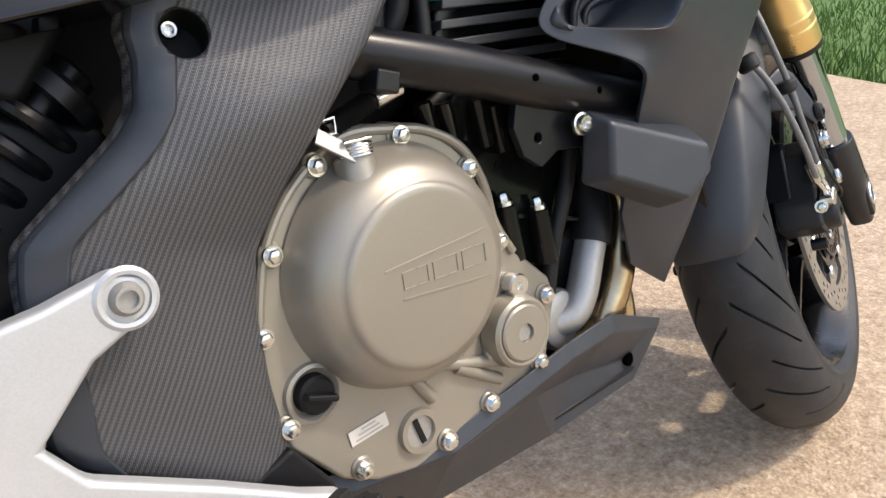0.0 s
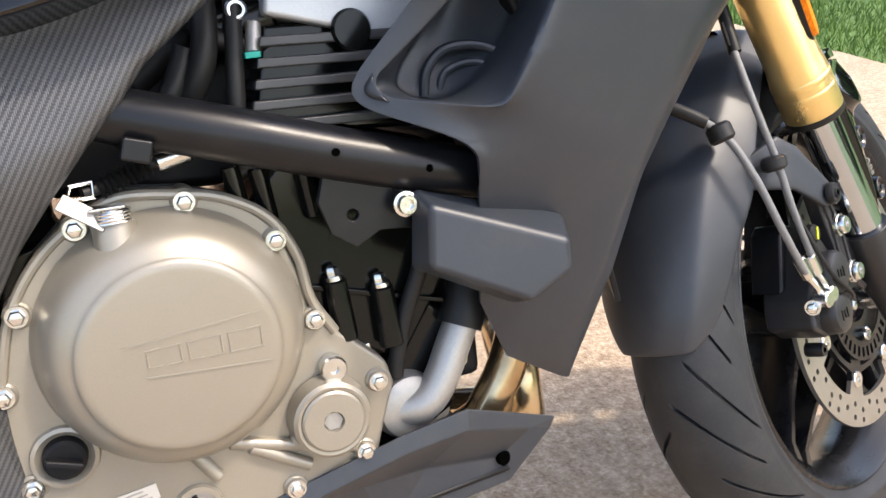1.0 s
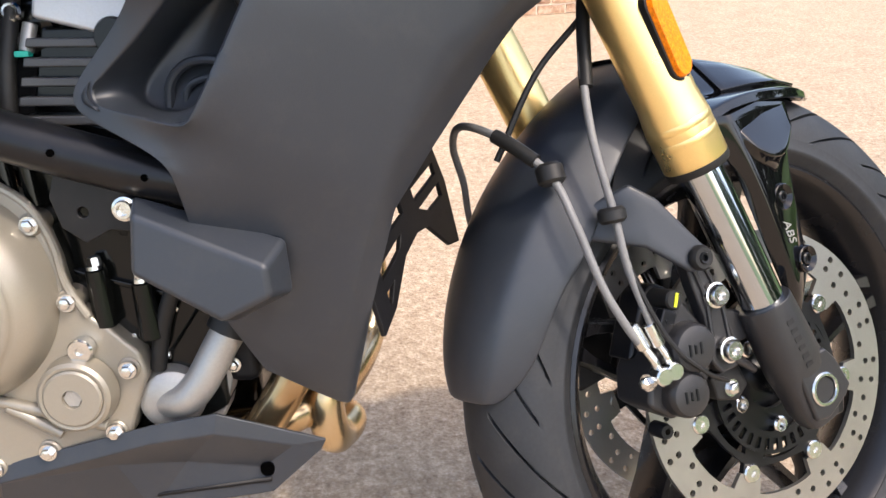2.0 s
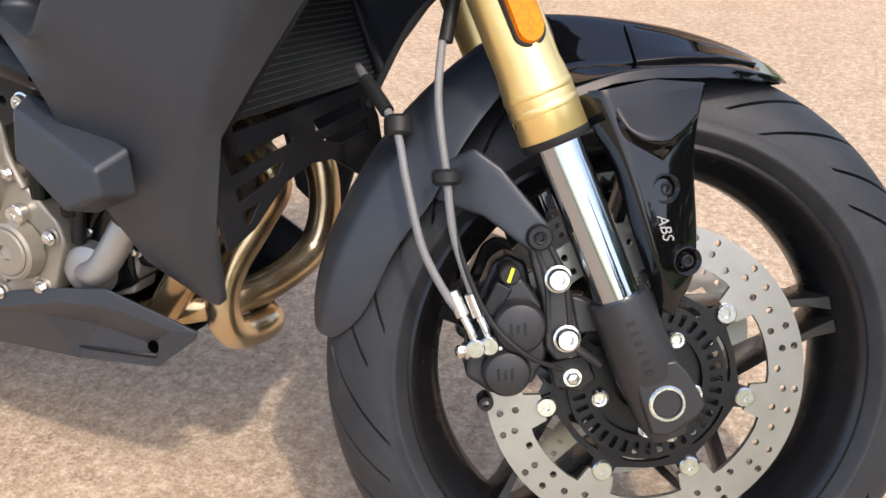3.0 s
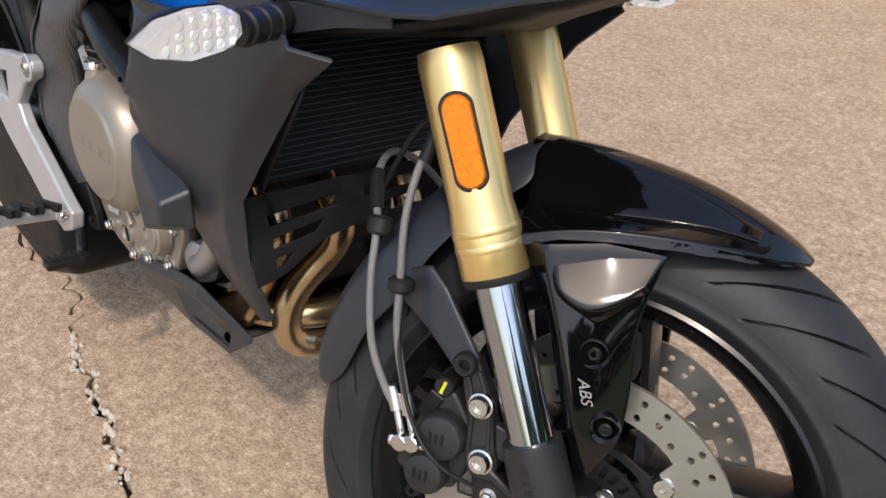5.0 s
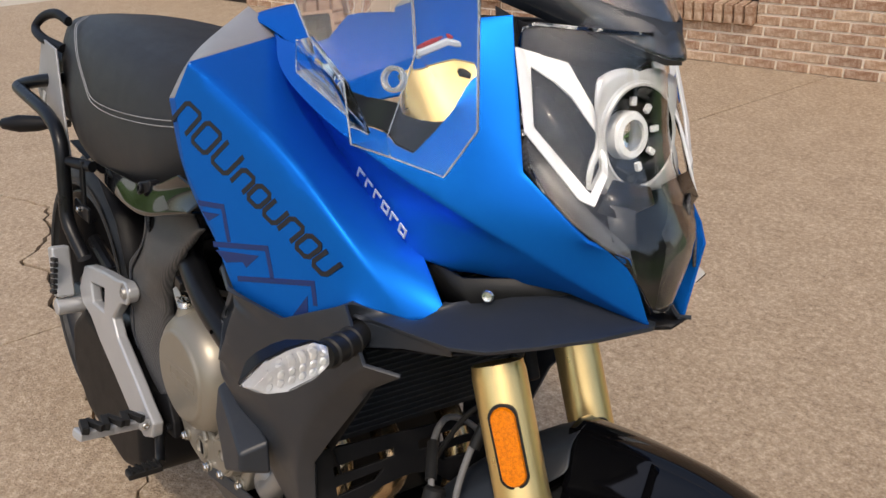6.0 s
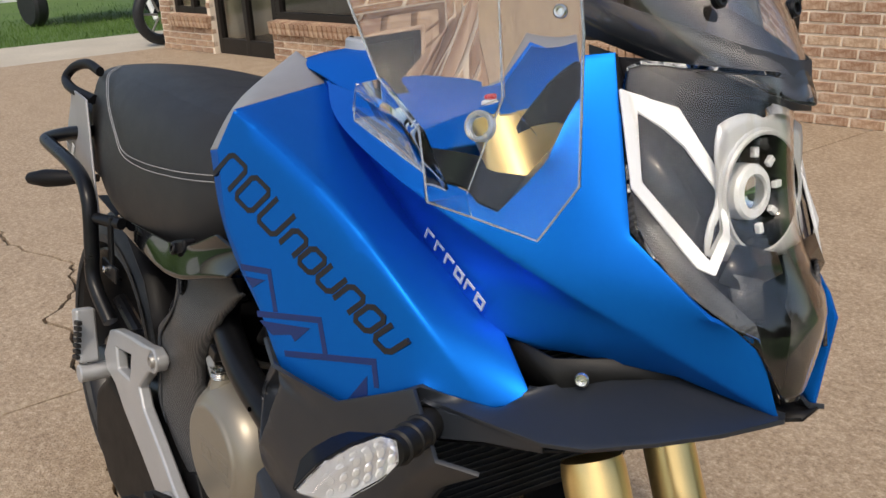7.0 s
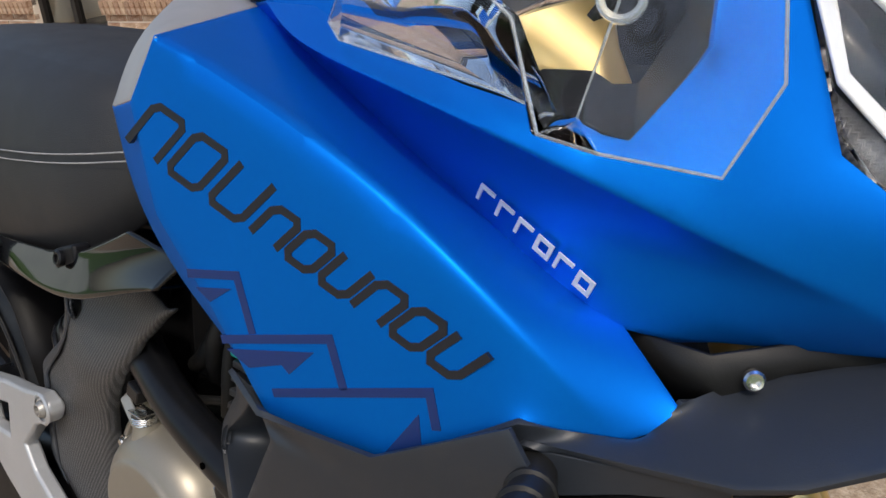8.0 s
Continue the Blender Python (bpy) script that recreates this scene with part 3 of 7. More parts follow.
ux = Vector((0.30, -0.95, 0.0)).normalized()
side = FD.cross(ux).normalized()
rm = Matrix.Translation(on_fork(0.118, 0.0265)) @ Matrix((side, -ux, FD)).transposed().to_4x4()
holder = part("reflector_holder", prism([(x * 1.16, z * 1.07) for x, z in refl], 0.004, -0.003), "black_metal", leg_r, "black reflector backing", bevel=0.001)
holder.matrix_basis = rm
part("reflector", prism(refl, -0.0025, -0.0075, lower=[(x * 0.9, z * 0.95) for x, z in refl]), "amber", leg_r, "amber oblong reflector").matrix_basis = rm

# -- front mudguard --
# angle round the wheel, crown radius, then (half width, radius) at the cap edge, the foot of the wall, the ledge's edge and under it
GUARD = [(106, 0.357, (0.035, 0.353), (0.075, 0.300), (0.118, 0.279), (0.120, 0.270)), (98, 0.346, (0.028, 0.341), (0.070, 0.292), (0.112, 0.283), (0.114, 0.274)),
         (90, 0.337, (0.024, 0.330), (0.068, 0.289), (0.105, 0.285), (0.106, 0.275)), (82, 0.331, (0.024, 0.324), (0.064, 0.294), (0.092, 0.288), (0.094, 0.277)),
         (75, 0.326, (0.024, 0.320), (0.056, 0.301), (0.078, 0.293), (0.080, 0.283)), (68, 0.321, (0.022, 0.317), (0.044, 0.306), (0.058, 0.299), (0.060, 0.292)),
         (63, 0.317, (0.014, 0.315), (0.026, 0.310), (0.034, 0.306), (0.036, 0.302)), (60.3, 0.313, (0.006, 0.312), (0.010, 0.311), (0.012, 0.310), (0.013, 0.308))]


def polar(deg, y, r):
    return (r * math.cos(radians(deg)), y, r * math.sin(radians(deg)))


gverts = []
for deg, rc, *side_ in GUARD:
    gverts += [polar(deg, -y, r) for y, r in reversed(side_)] + [polar(deg, 0.0, rc)] + [polar(deg, y, r) for y, r in side_]
gfaces = [(i * 9 + j, i * 9 + j + 1, i * 9 + j + 10, i * 9 + j + 9) for i in range(7) for j in range(8)]
gcre = [c for j, w in ((1, 0.92), (7, 0.92), (2, 0.8), (6, 0.8), (3, 0.55), (5, 0.55)) for c in chain([i * 9 + j for i in range(8)], w)]
fender = moulding("front_mudguard", creased(gverts, gfaces, (0.2, 0, 1), gcre), "gloss", BIKE, "gloss black front mudguard", thick=0.003, sub=3, round_=0.001)
fender.matrix_basis = WM
for s in (1, -1):
    # raised cheek on the wall ahead of the fork
    cv = [polar(d, -s * (y + 0.003), r) for d, a, b_ in ((91.5, (0.030, 0.327), (0.067, 0.2915)), (84, (0.0295, 0.3215), (0.0635, 0.2955)), (76, (0.028, 0.317), (0.055, 0.3025)), (69, (0.025, 0.3135), (0.043, 0.3075))) for y, r in (a, b_)]
    moulding("wall_cheek", creased(cv, [(0, 1, 3, 2), (2, 3, 5, 4), (4, 5, 7, 6)], (0, -s, 0.5), []), "gloss", fender, "raised gloss black cheek", thick=0.004, sub=2, round_=0.0008)
    pv = [(-0.072, 0.112, 0.266), (-0.040, 0.112, 0.205), (-0.022, 0.112, 0.144), (0.001, 0.110, 0.076),
          (-0.050, 0.1225, 0.266), (-0.028, 0.125, 0.205), (-0.010, 0.124, 0.144), (0.009, 0.120, 0.082),
          (-0.002, 0.108, 0.274), (0.002, 0.116, 0.210), (0.012, 0.1165, 0.150), (0.021, 0.114, 0.092),
          (0.046, 0.093, 0.270), (0.033, 0.101, 0.212), (0.037, 0.101, 0.150), (0.036, 0.104, 0.106), (0.014, 0.110, 0.070)]
    moulding("side_plate", creased([(x, -s * y, z) for x, y, z in pv], [(i, i + 1, i + 5, i + 4) for k in (0, 4, 8) for i in range(k, k + 3)] + [(3, 16, 11, 7), (11, 16, 15)], (0, -s, 0), chain([4, 5, 6, 7], 0.85), soft=(13, 14, 15)), "gloss", fender, "gloss black mudguard side plate", sub=3, round_=0.001)
    fv = [(-0.041, 0.1165, 0.260), (0.0, 0.105, 0.270), (0.048, 0.091, 0.270), (-0.034, 0.1315, 0.232), (0.004, 0.1320, 0.213), (0.036, 0.1085, 0.246), (-0.034, 0.122, 0.225), (0.004, 0.115, 0.206), (0.038, 0.100, 0.240), (-0.046, 0.119, 0.248)]
    moulding("side_scoop", creased([(x, -s * y, z) for x, y, z in fv], [(0, 1, 4, 3), (1, 2, 5, 4), (3, 4, 7, 6), (4, 5, 8, 7), (0, 3, 6, 9)], (0, -s, 0.2), chain([3, 4, 5], 0.95) + chain([0, 3], 0.9)), "gloss", fender, "raised gloss black scoop", sub=3, round_=0.0)
    for px, pz in ((0.005, 0.182), (0.024, 0.119)):
        part("screw_cup", lathe([(0.0062, -0.004), (0.0088, -0.001), (0.0118, 0.0018), (0.0128, 0.0010), (0.0135, -0.004)], (px, -0.1165 * s, pz), (0.12, -s, 0), 32), "gloss", fender)
        part("plate_screw", socket_bolt((px, -0.1135 * s, pz), (0.12, -s, 0), 0.0058, 0.004), "black_metal", fender, "dark steel screw in a cup")
# ABS lettering on the right side plate
cu = bpy.data.curves.new("abs", "FONT")
cu.body, cu.size, cu.extrude, cu.align_x, cu.align_y, cu.shear = "ABS", 0.0138, 0.0003, "CENTER", "CENTER", 0.35
txt = new("abs_text", cu)
dg = bpy.context.evaluated_depsgraph_get()
me = bpy.data.meshes.new_from_object(txt.evaluated_get(dg))
bpy.data.objects.remove(txt)
part("lettering", me, "alloy_grey", fender, "pale three-letter lettering").matrix_basis = Matrix.Translation((0.003, -0.1204, 0.150)) @ pose(0, 0, 0, 0, 0, 8) @ Matrix(((0.28, 0.96, 0, 0), (0, 0, -1, 0), (-0.96, 0.28, 0, 0), (0, 0, 0, 1)))

# matte rear half of the guard with its stays
rows = []
for deg, rc, ys, rs_, ye, re in ((104, 0.356, 0.068, 0.342, 0.080, 0.318), (112, 0.350, 0.070, 0.332, 0.086, 0.304), (121, 0.342, 0.071, 0.322, 0.090, 0.288), (130, 0.336, 0.071, 0.315, 0.091, 0.272), (138, 0.332, 0.070, 0.312, 0.090, 0.258), (148, 0.328, 0.067, 0.309, 0.082, 0.265), (158, 0.326, 0.061, 0.306, 0.070, 0.263), (166, 0.322, 0.053, 0.304, 0.059, 0.270), (171, 0.316, 0.040, 0.303, 0.042, 0.292)):
    row = []
    for y, r in ((-ye, re), (-(ye + ys) / 2, (re + rs_) / 2), (-ys, rs_ - 0.004), (-ys * 0.92, rs_ + 0.003), (-ys * 0.5, rc - 0.004), (0, rc), (ys * 0.5, rc - 0.004), (ys * 0.92, rs_ + 0.003), (ys, rs_ - 0.004), ((ye + ys) / 2, (re + rs_) / 2), (ye, re)):
        row.append((r * math.cos(radians(deg)), y, r * math.sin(radians(deg))))
    rows.append(row)
rear_guard = part("rear_mudguard_half", sheet(rows, (-0.6, 0, 0.6)), "plastic", BIKE, "matte dark grey rear half of the front mudguard", solid=0.003, sub=2, m=WM)
for s in (1, -1):
    y = -0.098 * s
    arm = creased([(-0.200, -0.074 * s, 0.204), (-0.156, -0.106 * s, 0.222), (-0.134, -0.112 * s, 0.206), (-0.094, -0.1196 * s, 0.154), (-0.097, -0.1196 * s, 0.137), (-0.112, -0.1196 * s, 0.134), (-0.150, -0.109 * s, 0.164), (-0.190, -0.086 * s, 0.178)],
                [(0, 1, 6, 7), (1, 2, 6), (2, 3, 4, 5, 6)], (0, -s, 0), [])
    moulding("stay", arm, "plastic", rear_guard, "matte grey mudguard stay", thick=0.007, sub=2, round_=0.003)
    part("stay_grommet", lathe([(0.0045, 0.007), (0.0095, 0.007), (0.0115, 0.004), (0.0115, 0)], (-0.104, y * 1.22, 0.146), (0, -s, 0), 24), "hose_black", rear_guard)
    part("stay_bolt", socket_bolt((-0.104, y * 1.22, 0.146), (0, -s, 0), 0.006, 0.0085), "black_metal", rear_guard)

# -- brake calipers and hoses --
def caliper(sgn):
    s = 1 if sgn < 0 else -1
    def P(x, y, z):
        return (x, y * s, z)
    cal = part("brake_caliper", prism([(-0.132, 0.112), (-0.116, 0.108), (-0.098, 0.082), (-0.096, 0.040), (-0.110, 0.012), (-0.146, 0.004), (-0.170, 0.022), (-0.166, 0.050), (-0.152, 0.072)], -0.104 * s, -0.050 * s), "cast_black", BIKE, "black two-piston front brake caliper", bevel=0.005, m=WM, seg=3)
    for cx, cz, br in ((-0.122, 0.067, 0.0235), (-0.134, 0.027, 0.0215)):
        part("piston_boss", lathe([(0, 0.017), (br - 0.008, 0.017), (br - 0.003, 0.0155), (br - 0.0005, 0.012), (br, 0.008), (br + 0.001, -0.01)], P(cx, -0.104, cz), (0, -s, 0), 40), "cast_black", cal)
        # raised cast mark as plain bars
        for k in range(3):
            part("cast_mark", box(P(cx - 0.008 + 0.006 * k, -0.1213, cz), (0.0022, 0.0012, 0.011 - 0.003 * (k % 2))), "black_metal", cal)
    part("pad_pin_cap", lathe([(0, 0.010), (0.008, 0.010), (0.0095, 0.008), (0.0095, -0.02)], P(-0.128, -0.098, 0.112), (0, -s, 0), 24), "hose_black", cal)
    part("paint_mark", box(P(-0.1275, -0.1085, 0.112), (0.003, 0.001, 0.013), turn=Matrix.Rotation(0.35, 4, "Y")), "yellow", cal, "yellow paint inspection mark")
    arm_ = part("slide_bracket", prism([(-0.114, 0.150), (-0.097, 0.150), (-0.079, 0.114), (-0.072, 0.072), (-0.066, 0.052), (-0.070, 0.036), (-0.090, 0.034), (-0.099, 0.046), (-0.101, 0.090), (-0.109, 0.120)], -0.110 * s, -0.094 * s), "cast_black", cal, "ribbed black caliper bracket", bevel=0.003)
    for pts in (((-0.106, 0.138), (-0.097, 0.105), (-0.096, 0.060)), ((-0.094, 0.138), (-0.081, 0.105), (-0.077, 0.066))):
        part("bracket_rib", tube([P(x, -0.1105, z) for x, z in pts], 0.0024, 8, 6), "cast_black", arm_)
    part("bracket_web", prism([(-0.076, 0.092), (-0.056, 0.086), (-0.050, 0.058), (-0.070, 0.056)], -0.107 * s, -0.096 * s), "cast_black", arm_, bevel=0.003)
    part("bracket_brace", tube([P(-0.080, -0.108, 0.050), P(-0.066, -0.108, 0.040), P(-0.050, -0.106, 0.028)], 0.0042, 10, 6), "cast_black", arm_)
    part("pad_spring", box(P(-0.140, -0.100, 0.090), (0.016, 0.012, 0.030), turn=Matrix.Rotation(0.5, 4, "Y")), "black_metal", cal, bevel=0.002)
    part("bridge", prism([(-0.166, 0.060), (-0.140, 0.118), (-0.126, 0.126), (-0.110, 0.118), (-0.100, 0.070)], -0.076 * s, -0.040 * s), "black_metal", cal, bevel=0.004)
    part("lower_lug", lathe([(0.003, 0.004), (0.0065, 0.004), (0.0075, 0.0), (0.0075, -0.015)], P(-0.152, -0.095, -0.006), (0, -s, 0), 18), "black_metal", cal)
    for cx, cz in ((-0.0875, 0.108), (-0.081, 0.055)):
        part("caliper_bolt", lathe([(0, 0.006), (0.004, 0.006), (0.0048, 0.010), (0.0085, 0.010), (0.0098, 0.008), (0.0102, 0.004), (0.0120, 0.0035), (0.0126, 0.0)], P(cx, -0.112, cz), (0, -s, 0), 30), "zinc", cal)
    part("sensor_bolt", flange_bolt(P(-0.074, -0.098, 0.015), (0, -s, 0), 0.0062, 0.008), "zinc", cal)
    part("sensor_body", prism([(-0.095, 0.030), (-0.060, 0.036), (-0.052, 0.012), (-0.066, 0.000), (-0.090, 0.006)], -0.098 * s, -0.080 * s), "hose_black", cal, bevel=0.003)
    return cal


caliper(-1)
caliper(1)
hoses = part("brake_hose", tube([(-0.190, 0.108, 0.120), (-0.203, 0.112, 0.160), (-0.216, 0.104, 0.205), (-0.224, 0.086, 0.246), (-0.245, 0.050, 0.284), (-0.256, 0.0, 0.300), (-0.245, -0.050, 0.282), (-0.222, -0.086, 0.244), (-0.214, -0.104, 0.196), (-0.203, -0.112, 0.140), (-0.184, -0.112, 0.098), (-0.170, -0.110, 0.078)], 0.0038, 12, 10), "hose", BIKE, "grey braided front brake hose", m=WM)
hoses2 = part("brake_hose", tube([(-0.150, -0.080, 0.400), (-0.172, -0.090, 0.340), (-0.184, -0.104, 0.270), (-0.180, -0.112, 0.200), (-0.176, -0.114, 0.150), (-0.160, -0.114, 0.092), (-0.156, -0.112, 0.078)], 0.0037, 12, 10), "hose", BIKE, "grey brake hose sleeved in black", m=WM)
part("sleeve", tube([(-0.148, -0.080, 0.420), (-0.163, -0.086, 0.365), (-0.176, -0.095, 0.312)], 0.0064, 12, 8), "hose_black", hoses2)
for hs, a, b_ in ((hoses, (-0.170, -0.110, 0.078), (-0.160, -0.112, 0.052)), (hoses2, (-0.156, -0.112, 0.078), (-0.148, -0.112, 0.054))):
    part("crimp", rod(Vector(a) + (Vector(a) - Vector(b_)) * 0.9, a, 0.0066, 16), "zinc", hs)
    part("banjo_pipe", tube([a, (Vector(a) * 0.5 + Vector(b_) * 0.5 + Vector((0.001, -0.002, 0))), b_], 0.0040, 12, 6), "zinc", hs)
    part("banjo_eye", rod((b_[0], -0.106, b_[2]), (b_[0] - 0.001, -0.122, b_[2] - 0.001), 0.0085, 20), "zinc", hs)
part("banjo_bolt", flange_bolt((-0.168, -0.106, 0.046), (-1, -0.3, 0.1), 0.0058, 0.010), "zinc", hoses, "bright banjo bolt")
part("banjo_body", rod((-0.166, -0.106, 0.047), (-0.136, -0.108, 0.048), 0.0062, 20), "zinc", hoses)
part("hose_clip", rod((-0.2190, -0.082, 0.252), (-0.2195, -0.086, 0.234), 0.0125, 20, cham=0.003), "hose_black", hoses, "black rubber hose clip")
part("hose_clip", rod((-0.1800, -0.108, 0.206), (-0.1800, -0.109, 0.192), 0.0125, 20, cham=0.003), "hose_black", hoses2, "black rubber hose clip")
part("sensor_wire", tube([(-0.178, -0.108, 0.200), (-0.172, -0.116, 0.140), (-0.150, -0.122, 0.080), (-0.120, -0.124, 0.046), (-0.085, -0.110, 0.026)], 0.0022, 8, 10), "hose_black", hoses2, "thin black sensor wire")
part("guide_sleeve", tube([(-0.228, -0.078, 0.256), (-0.238, -0.062, 0.272), (-0.247, -0.046, 0.285)], 0.0066, 12, 6), "hose_black", hoses, "black rubber sleeve on the hose")
part("wire_tie", tube([(-0.246, -0.040, 0.262), (-0.205, -0.060, 0.330), (-0.160, -0.075, 0.372)], 0.0032, 8, 8), "hose_black", hoses2)


# -- engine --
ENG = part("engine", prism([(-0.86, 0.30), (-0.60, 0.28), (-0.50, 0.33), (-0.50, 0.42), (-0.60, 0.50), (-0.70, 0.56), (-0.84, 0.53), (-0.88, 0.42)], -0.112, 0.13), "cylinder", BIKE, "black engine block with champagne clutch cover", bevel=0.006)
FLANGE = [(-0.702, 0.570), (-0.660, 0.556), (-0.630, 0.526), (-0.618, 0.484), (-0.613, 0.445), (-0.590, 0.420), (-0.566, 0.396), (-0.561, 0.376), (-0.573, 0.345), (-0.582, 0.318), (-0.600, 0.306), (-0.655, 0.293), (-0.690, 0.284), (-0.737, 0.280), (-0.775, 0.287), (-0.805, 0.302), (-0.842, 0.345), (-0.857, 0.400), (-0.861, 0.440), (-0.846, 0.475), (-0.839, 0.502), (-0.815, 0.536), (-0.785, 0.562), (-0.745, 0.576)]
FLANGE = [((-0.726 + (x + 0.726) * 0.93, 0.452 + (z - 0.452) * 0.93) if z > 0.40 and x < -0.61 else (x, z)) for x, z in FLANGE]
cover = part("clutch_cover", prism(FLANGE, -0.137, -0.105), "cover", ENG, "champagne painted clutch cover", bevel=0.004, seg=3)
part("gasket", prism([(-0.715 + (x + 0.715) * 1.012, 0.43 + (z - 0.43) * 1.012) for x, z in FLANGE], -0.112, -0.108), "cylinder", ENG)
part("cover_dome", lathe([(0.0, 0.0440), (0.0640, 0.0440), (0.0675, 0.0436), (0.0700, 0.0426), (0.0716, 0.0408), (0.0728, 0.0392), (0.0752, 0.0380), (0.0800, 0.0352), (0.0850, 0.0306), (0.0895, 0.0240), (0.0932, 0.0155), (0.0958, 0.0070), (0.0975, 0.0020), (0.1000, -0.002)], (-0.7245, -0.137, 0.452), (0.02, -1, -0.05), 128), "cover", ENG, "round champagne cover dome with raised lettering bars", sharp=60)
# outer lip along the upper flange
lip = [(-0.726 + (x + 0.726) * 0.962, -0.1375, 0.452 + (z - 0.452) * 0.962) for x, z in ((-0.600, 0.430), (-0.616, 0.462), (-0.622, 0.500), (-0.640, 0.534), (-0.672, 0.555), (-0.705, 0.563), (-0.748, 0.567), (-0.782, 0.552), (-0.812, 0.528), (-0.836, 0.492), (-0.852, 0.44))]
part("cover_lip", tube(lip, 0.0042, 10, 6), "cover", ENG)
# raised bars on the dome standing for the cast mark
def dome_pt(x, z, off=0.0):
    return Vector((x, -0.1816 - off + 0.02 * (x + 0.726) - 0.05 * (z - 0.455), z))
def dome_bar(p, q, w, name="cast_bar"):
    a, b_ = dome_pt(*p), dome_pt(*q)
    d = (b_ - a).normalized()
    s_ = Vector((-d.z, 0, d.x)) * w
    bm = bmesh.new()
    lo = [bm.verts.new(v + Vector((0, 0.002, 0))) for v in (a - s_, b_ - s_, b_ + s_, a + s_)]
    hi = [bm.verts.new(v + Vector((0, -0.0004, 0))) for v in (a - s_ * 0.5, b_ - s_ * 0.5, b_ + s_ * 0.5, a + s_ * 0.5)]
    bm.faces.new(hi)
    for i in range(4):
        bm.faces.new((lo[i], lo[(i + 1) % 4], hi[(i + 1) % 4], hi[i]))
    part(name, bm, "cover", ENG)
dome_bar((-0.762, 0.4655), (-0.664, 0.4725), 0.0014)
dome_bar((-0.750, 0.4405), (-0.662, 0.4335), 0.0010)
for k in range(6):
    x = -0.748 + 0.0142 * k
    z0, z1 = 0.4475 - 0.0003 * k, 0.4600 + 0.0002 * k
    dome_bar((x, z1), (x + 0.0105, z1 + 0.0005), 0.0010)
    dome_bar((x, z0), (x + 0.0105, z0), 0.0010)
    if k % 2 == 0:
        dome_bar((x + 0.0008, z0), (x + 0.0008, z1), 0.0009)
    else:
        dome_bar((x + 0.0095, z0), (x + 0.0095, z1), 0.0009)
for x, z in ((-0.778, 0.546), (-0.826, 0.492), (-0.846, 0.436), (-0.841, 0.363), (-0.655, 0.308), (-0.594, 0.324), (-0.576, 0.382), (-0.641, 0.513), (-0.702, 0.553), (-0.620, 0.445), (-0.788, 0.305), (-0.705, 0.293)):
    part("bolt_boss", lathe([(0, 0.005), (0.0085, 0.005), (0.0100, 0.0035), (0.0108, -0.02)], (x, -0.135, z), (0, -1, 0), 24), "cover", ENG)
    part("cover_bolt", flange_bolt((x, -0.141, z), (0, -1, 0), 0.0058, 0.0075), "zinc", ENG)
for p, q in (((-0.685, -0.139, 0.352), (-0.640, -0.139, 0.324)), ((-0.700, -0.139, 0.360), (-0.600, -0.139, 0.330)), ((-0.730, -0.139, 0.362), (-0.712, -0.139, 0.334)), ((-0.640, -0.139, 0.385), (-0.650, -0.139, 0.345))):
    part("cast_rib", rod(p, q, 0.0055, 12), "cover", ENG)
part("plug_boss", lathe([(0.026, 0.018), (0.0285, 0.0185), (0.0315, 0.016), (0.034, 0.0)], (-0.620, -0.139, 0.364), (0, -1, 0), 48), "cover", ENG)
part("plug", lathe([(0.0, 0.016), (0.0078, 0.016), (0.0085, 0.0205), (0.0235, 0.0205), (0.0255, 0.0190), (0.0255, 0.0)], (-0.620, -0.139, 0.364), (0, -1, 0), 48), "cover", ENG, "round screwed inspection plug")
part("hex_socket", lathe([(0, 0.0008), (0.0078, 0.0008), (0.0086, 0.0)], (-0.620, -0.1558, 0.364), (0, -1, 0), 6), "alloy_grey", ENG)
part("small_plug", lathe([(0, 0.009), (0.003, 0.009), (0.0036, 0.012), (0.0095, 0.012), (0.011, 0.010), (0.011, 0.0)], (-0.612, -0.138, 0.403), (0, -1, 0), 32), "zinc", ENG, "bright drain plug")
part("filler_well", lathe([(0.0165, 0.001), (0.0205, 0.005), (0.0235, 0.004), (0.0245, 0.0)], (-0.816, -0.137, 0.381), (0, -1, 0), 36), "cover", ENG)
part("oil_cap", lathe([(0, 0.010), (0.0125, 0.010), (0.0150, 0.008), (0.0160, 0.0)], (-0.816, -0.137, 0.381), (0, -1, 0), 36), "plastic_black", ENG, "black oil filler cap")
part("oil_cap_grip", box((-0.816, -0.151, 0.381), (0.027, 0.010, 0.0055), turn=Matrix.Rotation(0.35, 4, "Y")), "plastic_black", ENG, bevel=0.002)
part("sight_ring", lathe([(0.0125, 0.003), (0.0140, 0.008), (0.0185, 0.008), (0.0205, 0.0)], (-0.731, -0.134, 0.313), (0, -1, 0), 36), "cover", ENG)
part("sight_glass", lathe([(0, 0.0045), (0.0135, 0.0045), (0.0135, 0.0)], (-0.731, -0.134, 0.313), (0, -1, 0), 36), "alloy_grey", ENG, "oil level sight glass")
part("sight_bar", box((-0.731, -0.1395, 0.313), (0.0045, 0.002, 0.022), turn=Matrix.Rotation(-0.25, 4, "Y")), "plastic_black", ENG)
part("sticker", box((-0.776, -0.1382, 0.334), (0.036, 0.0008, 0.0125), turn=Matrix.Rotation(-0.12, 4, "Y")), "sticker", ENG, "pale printed sticker")
for k in range(3):
    part("print_line", box((-0.776, -0.1388, 0.3305 + 0.0036 * k), (0.026 - 0.006 * k, 0.0006, 0.0011), turn=Matrix.Rotation(-0.12, 4, "Y")), "alloy_grey", ENG)
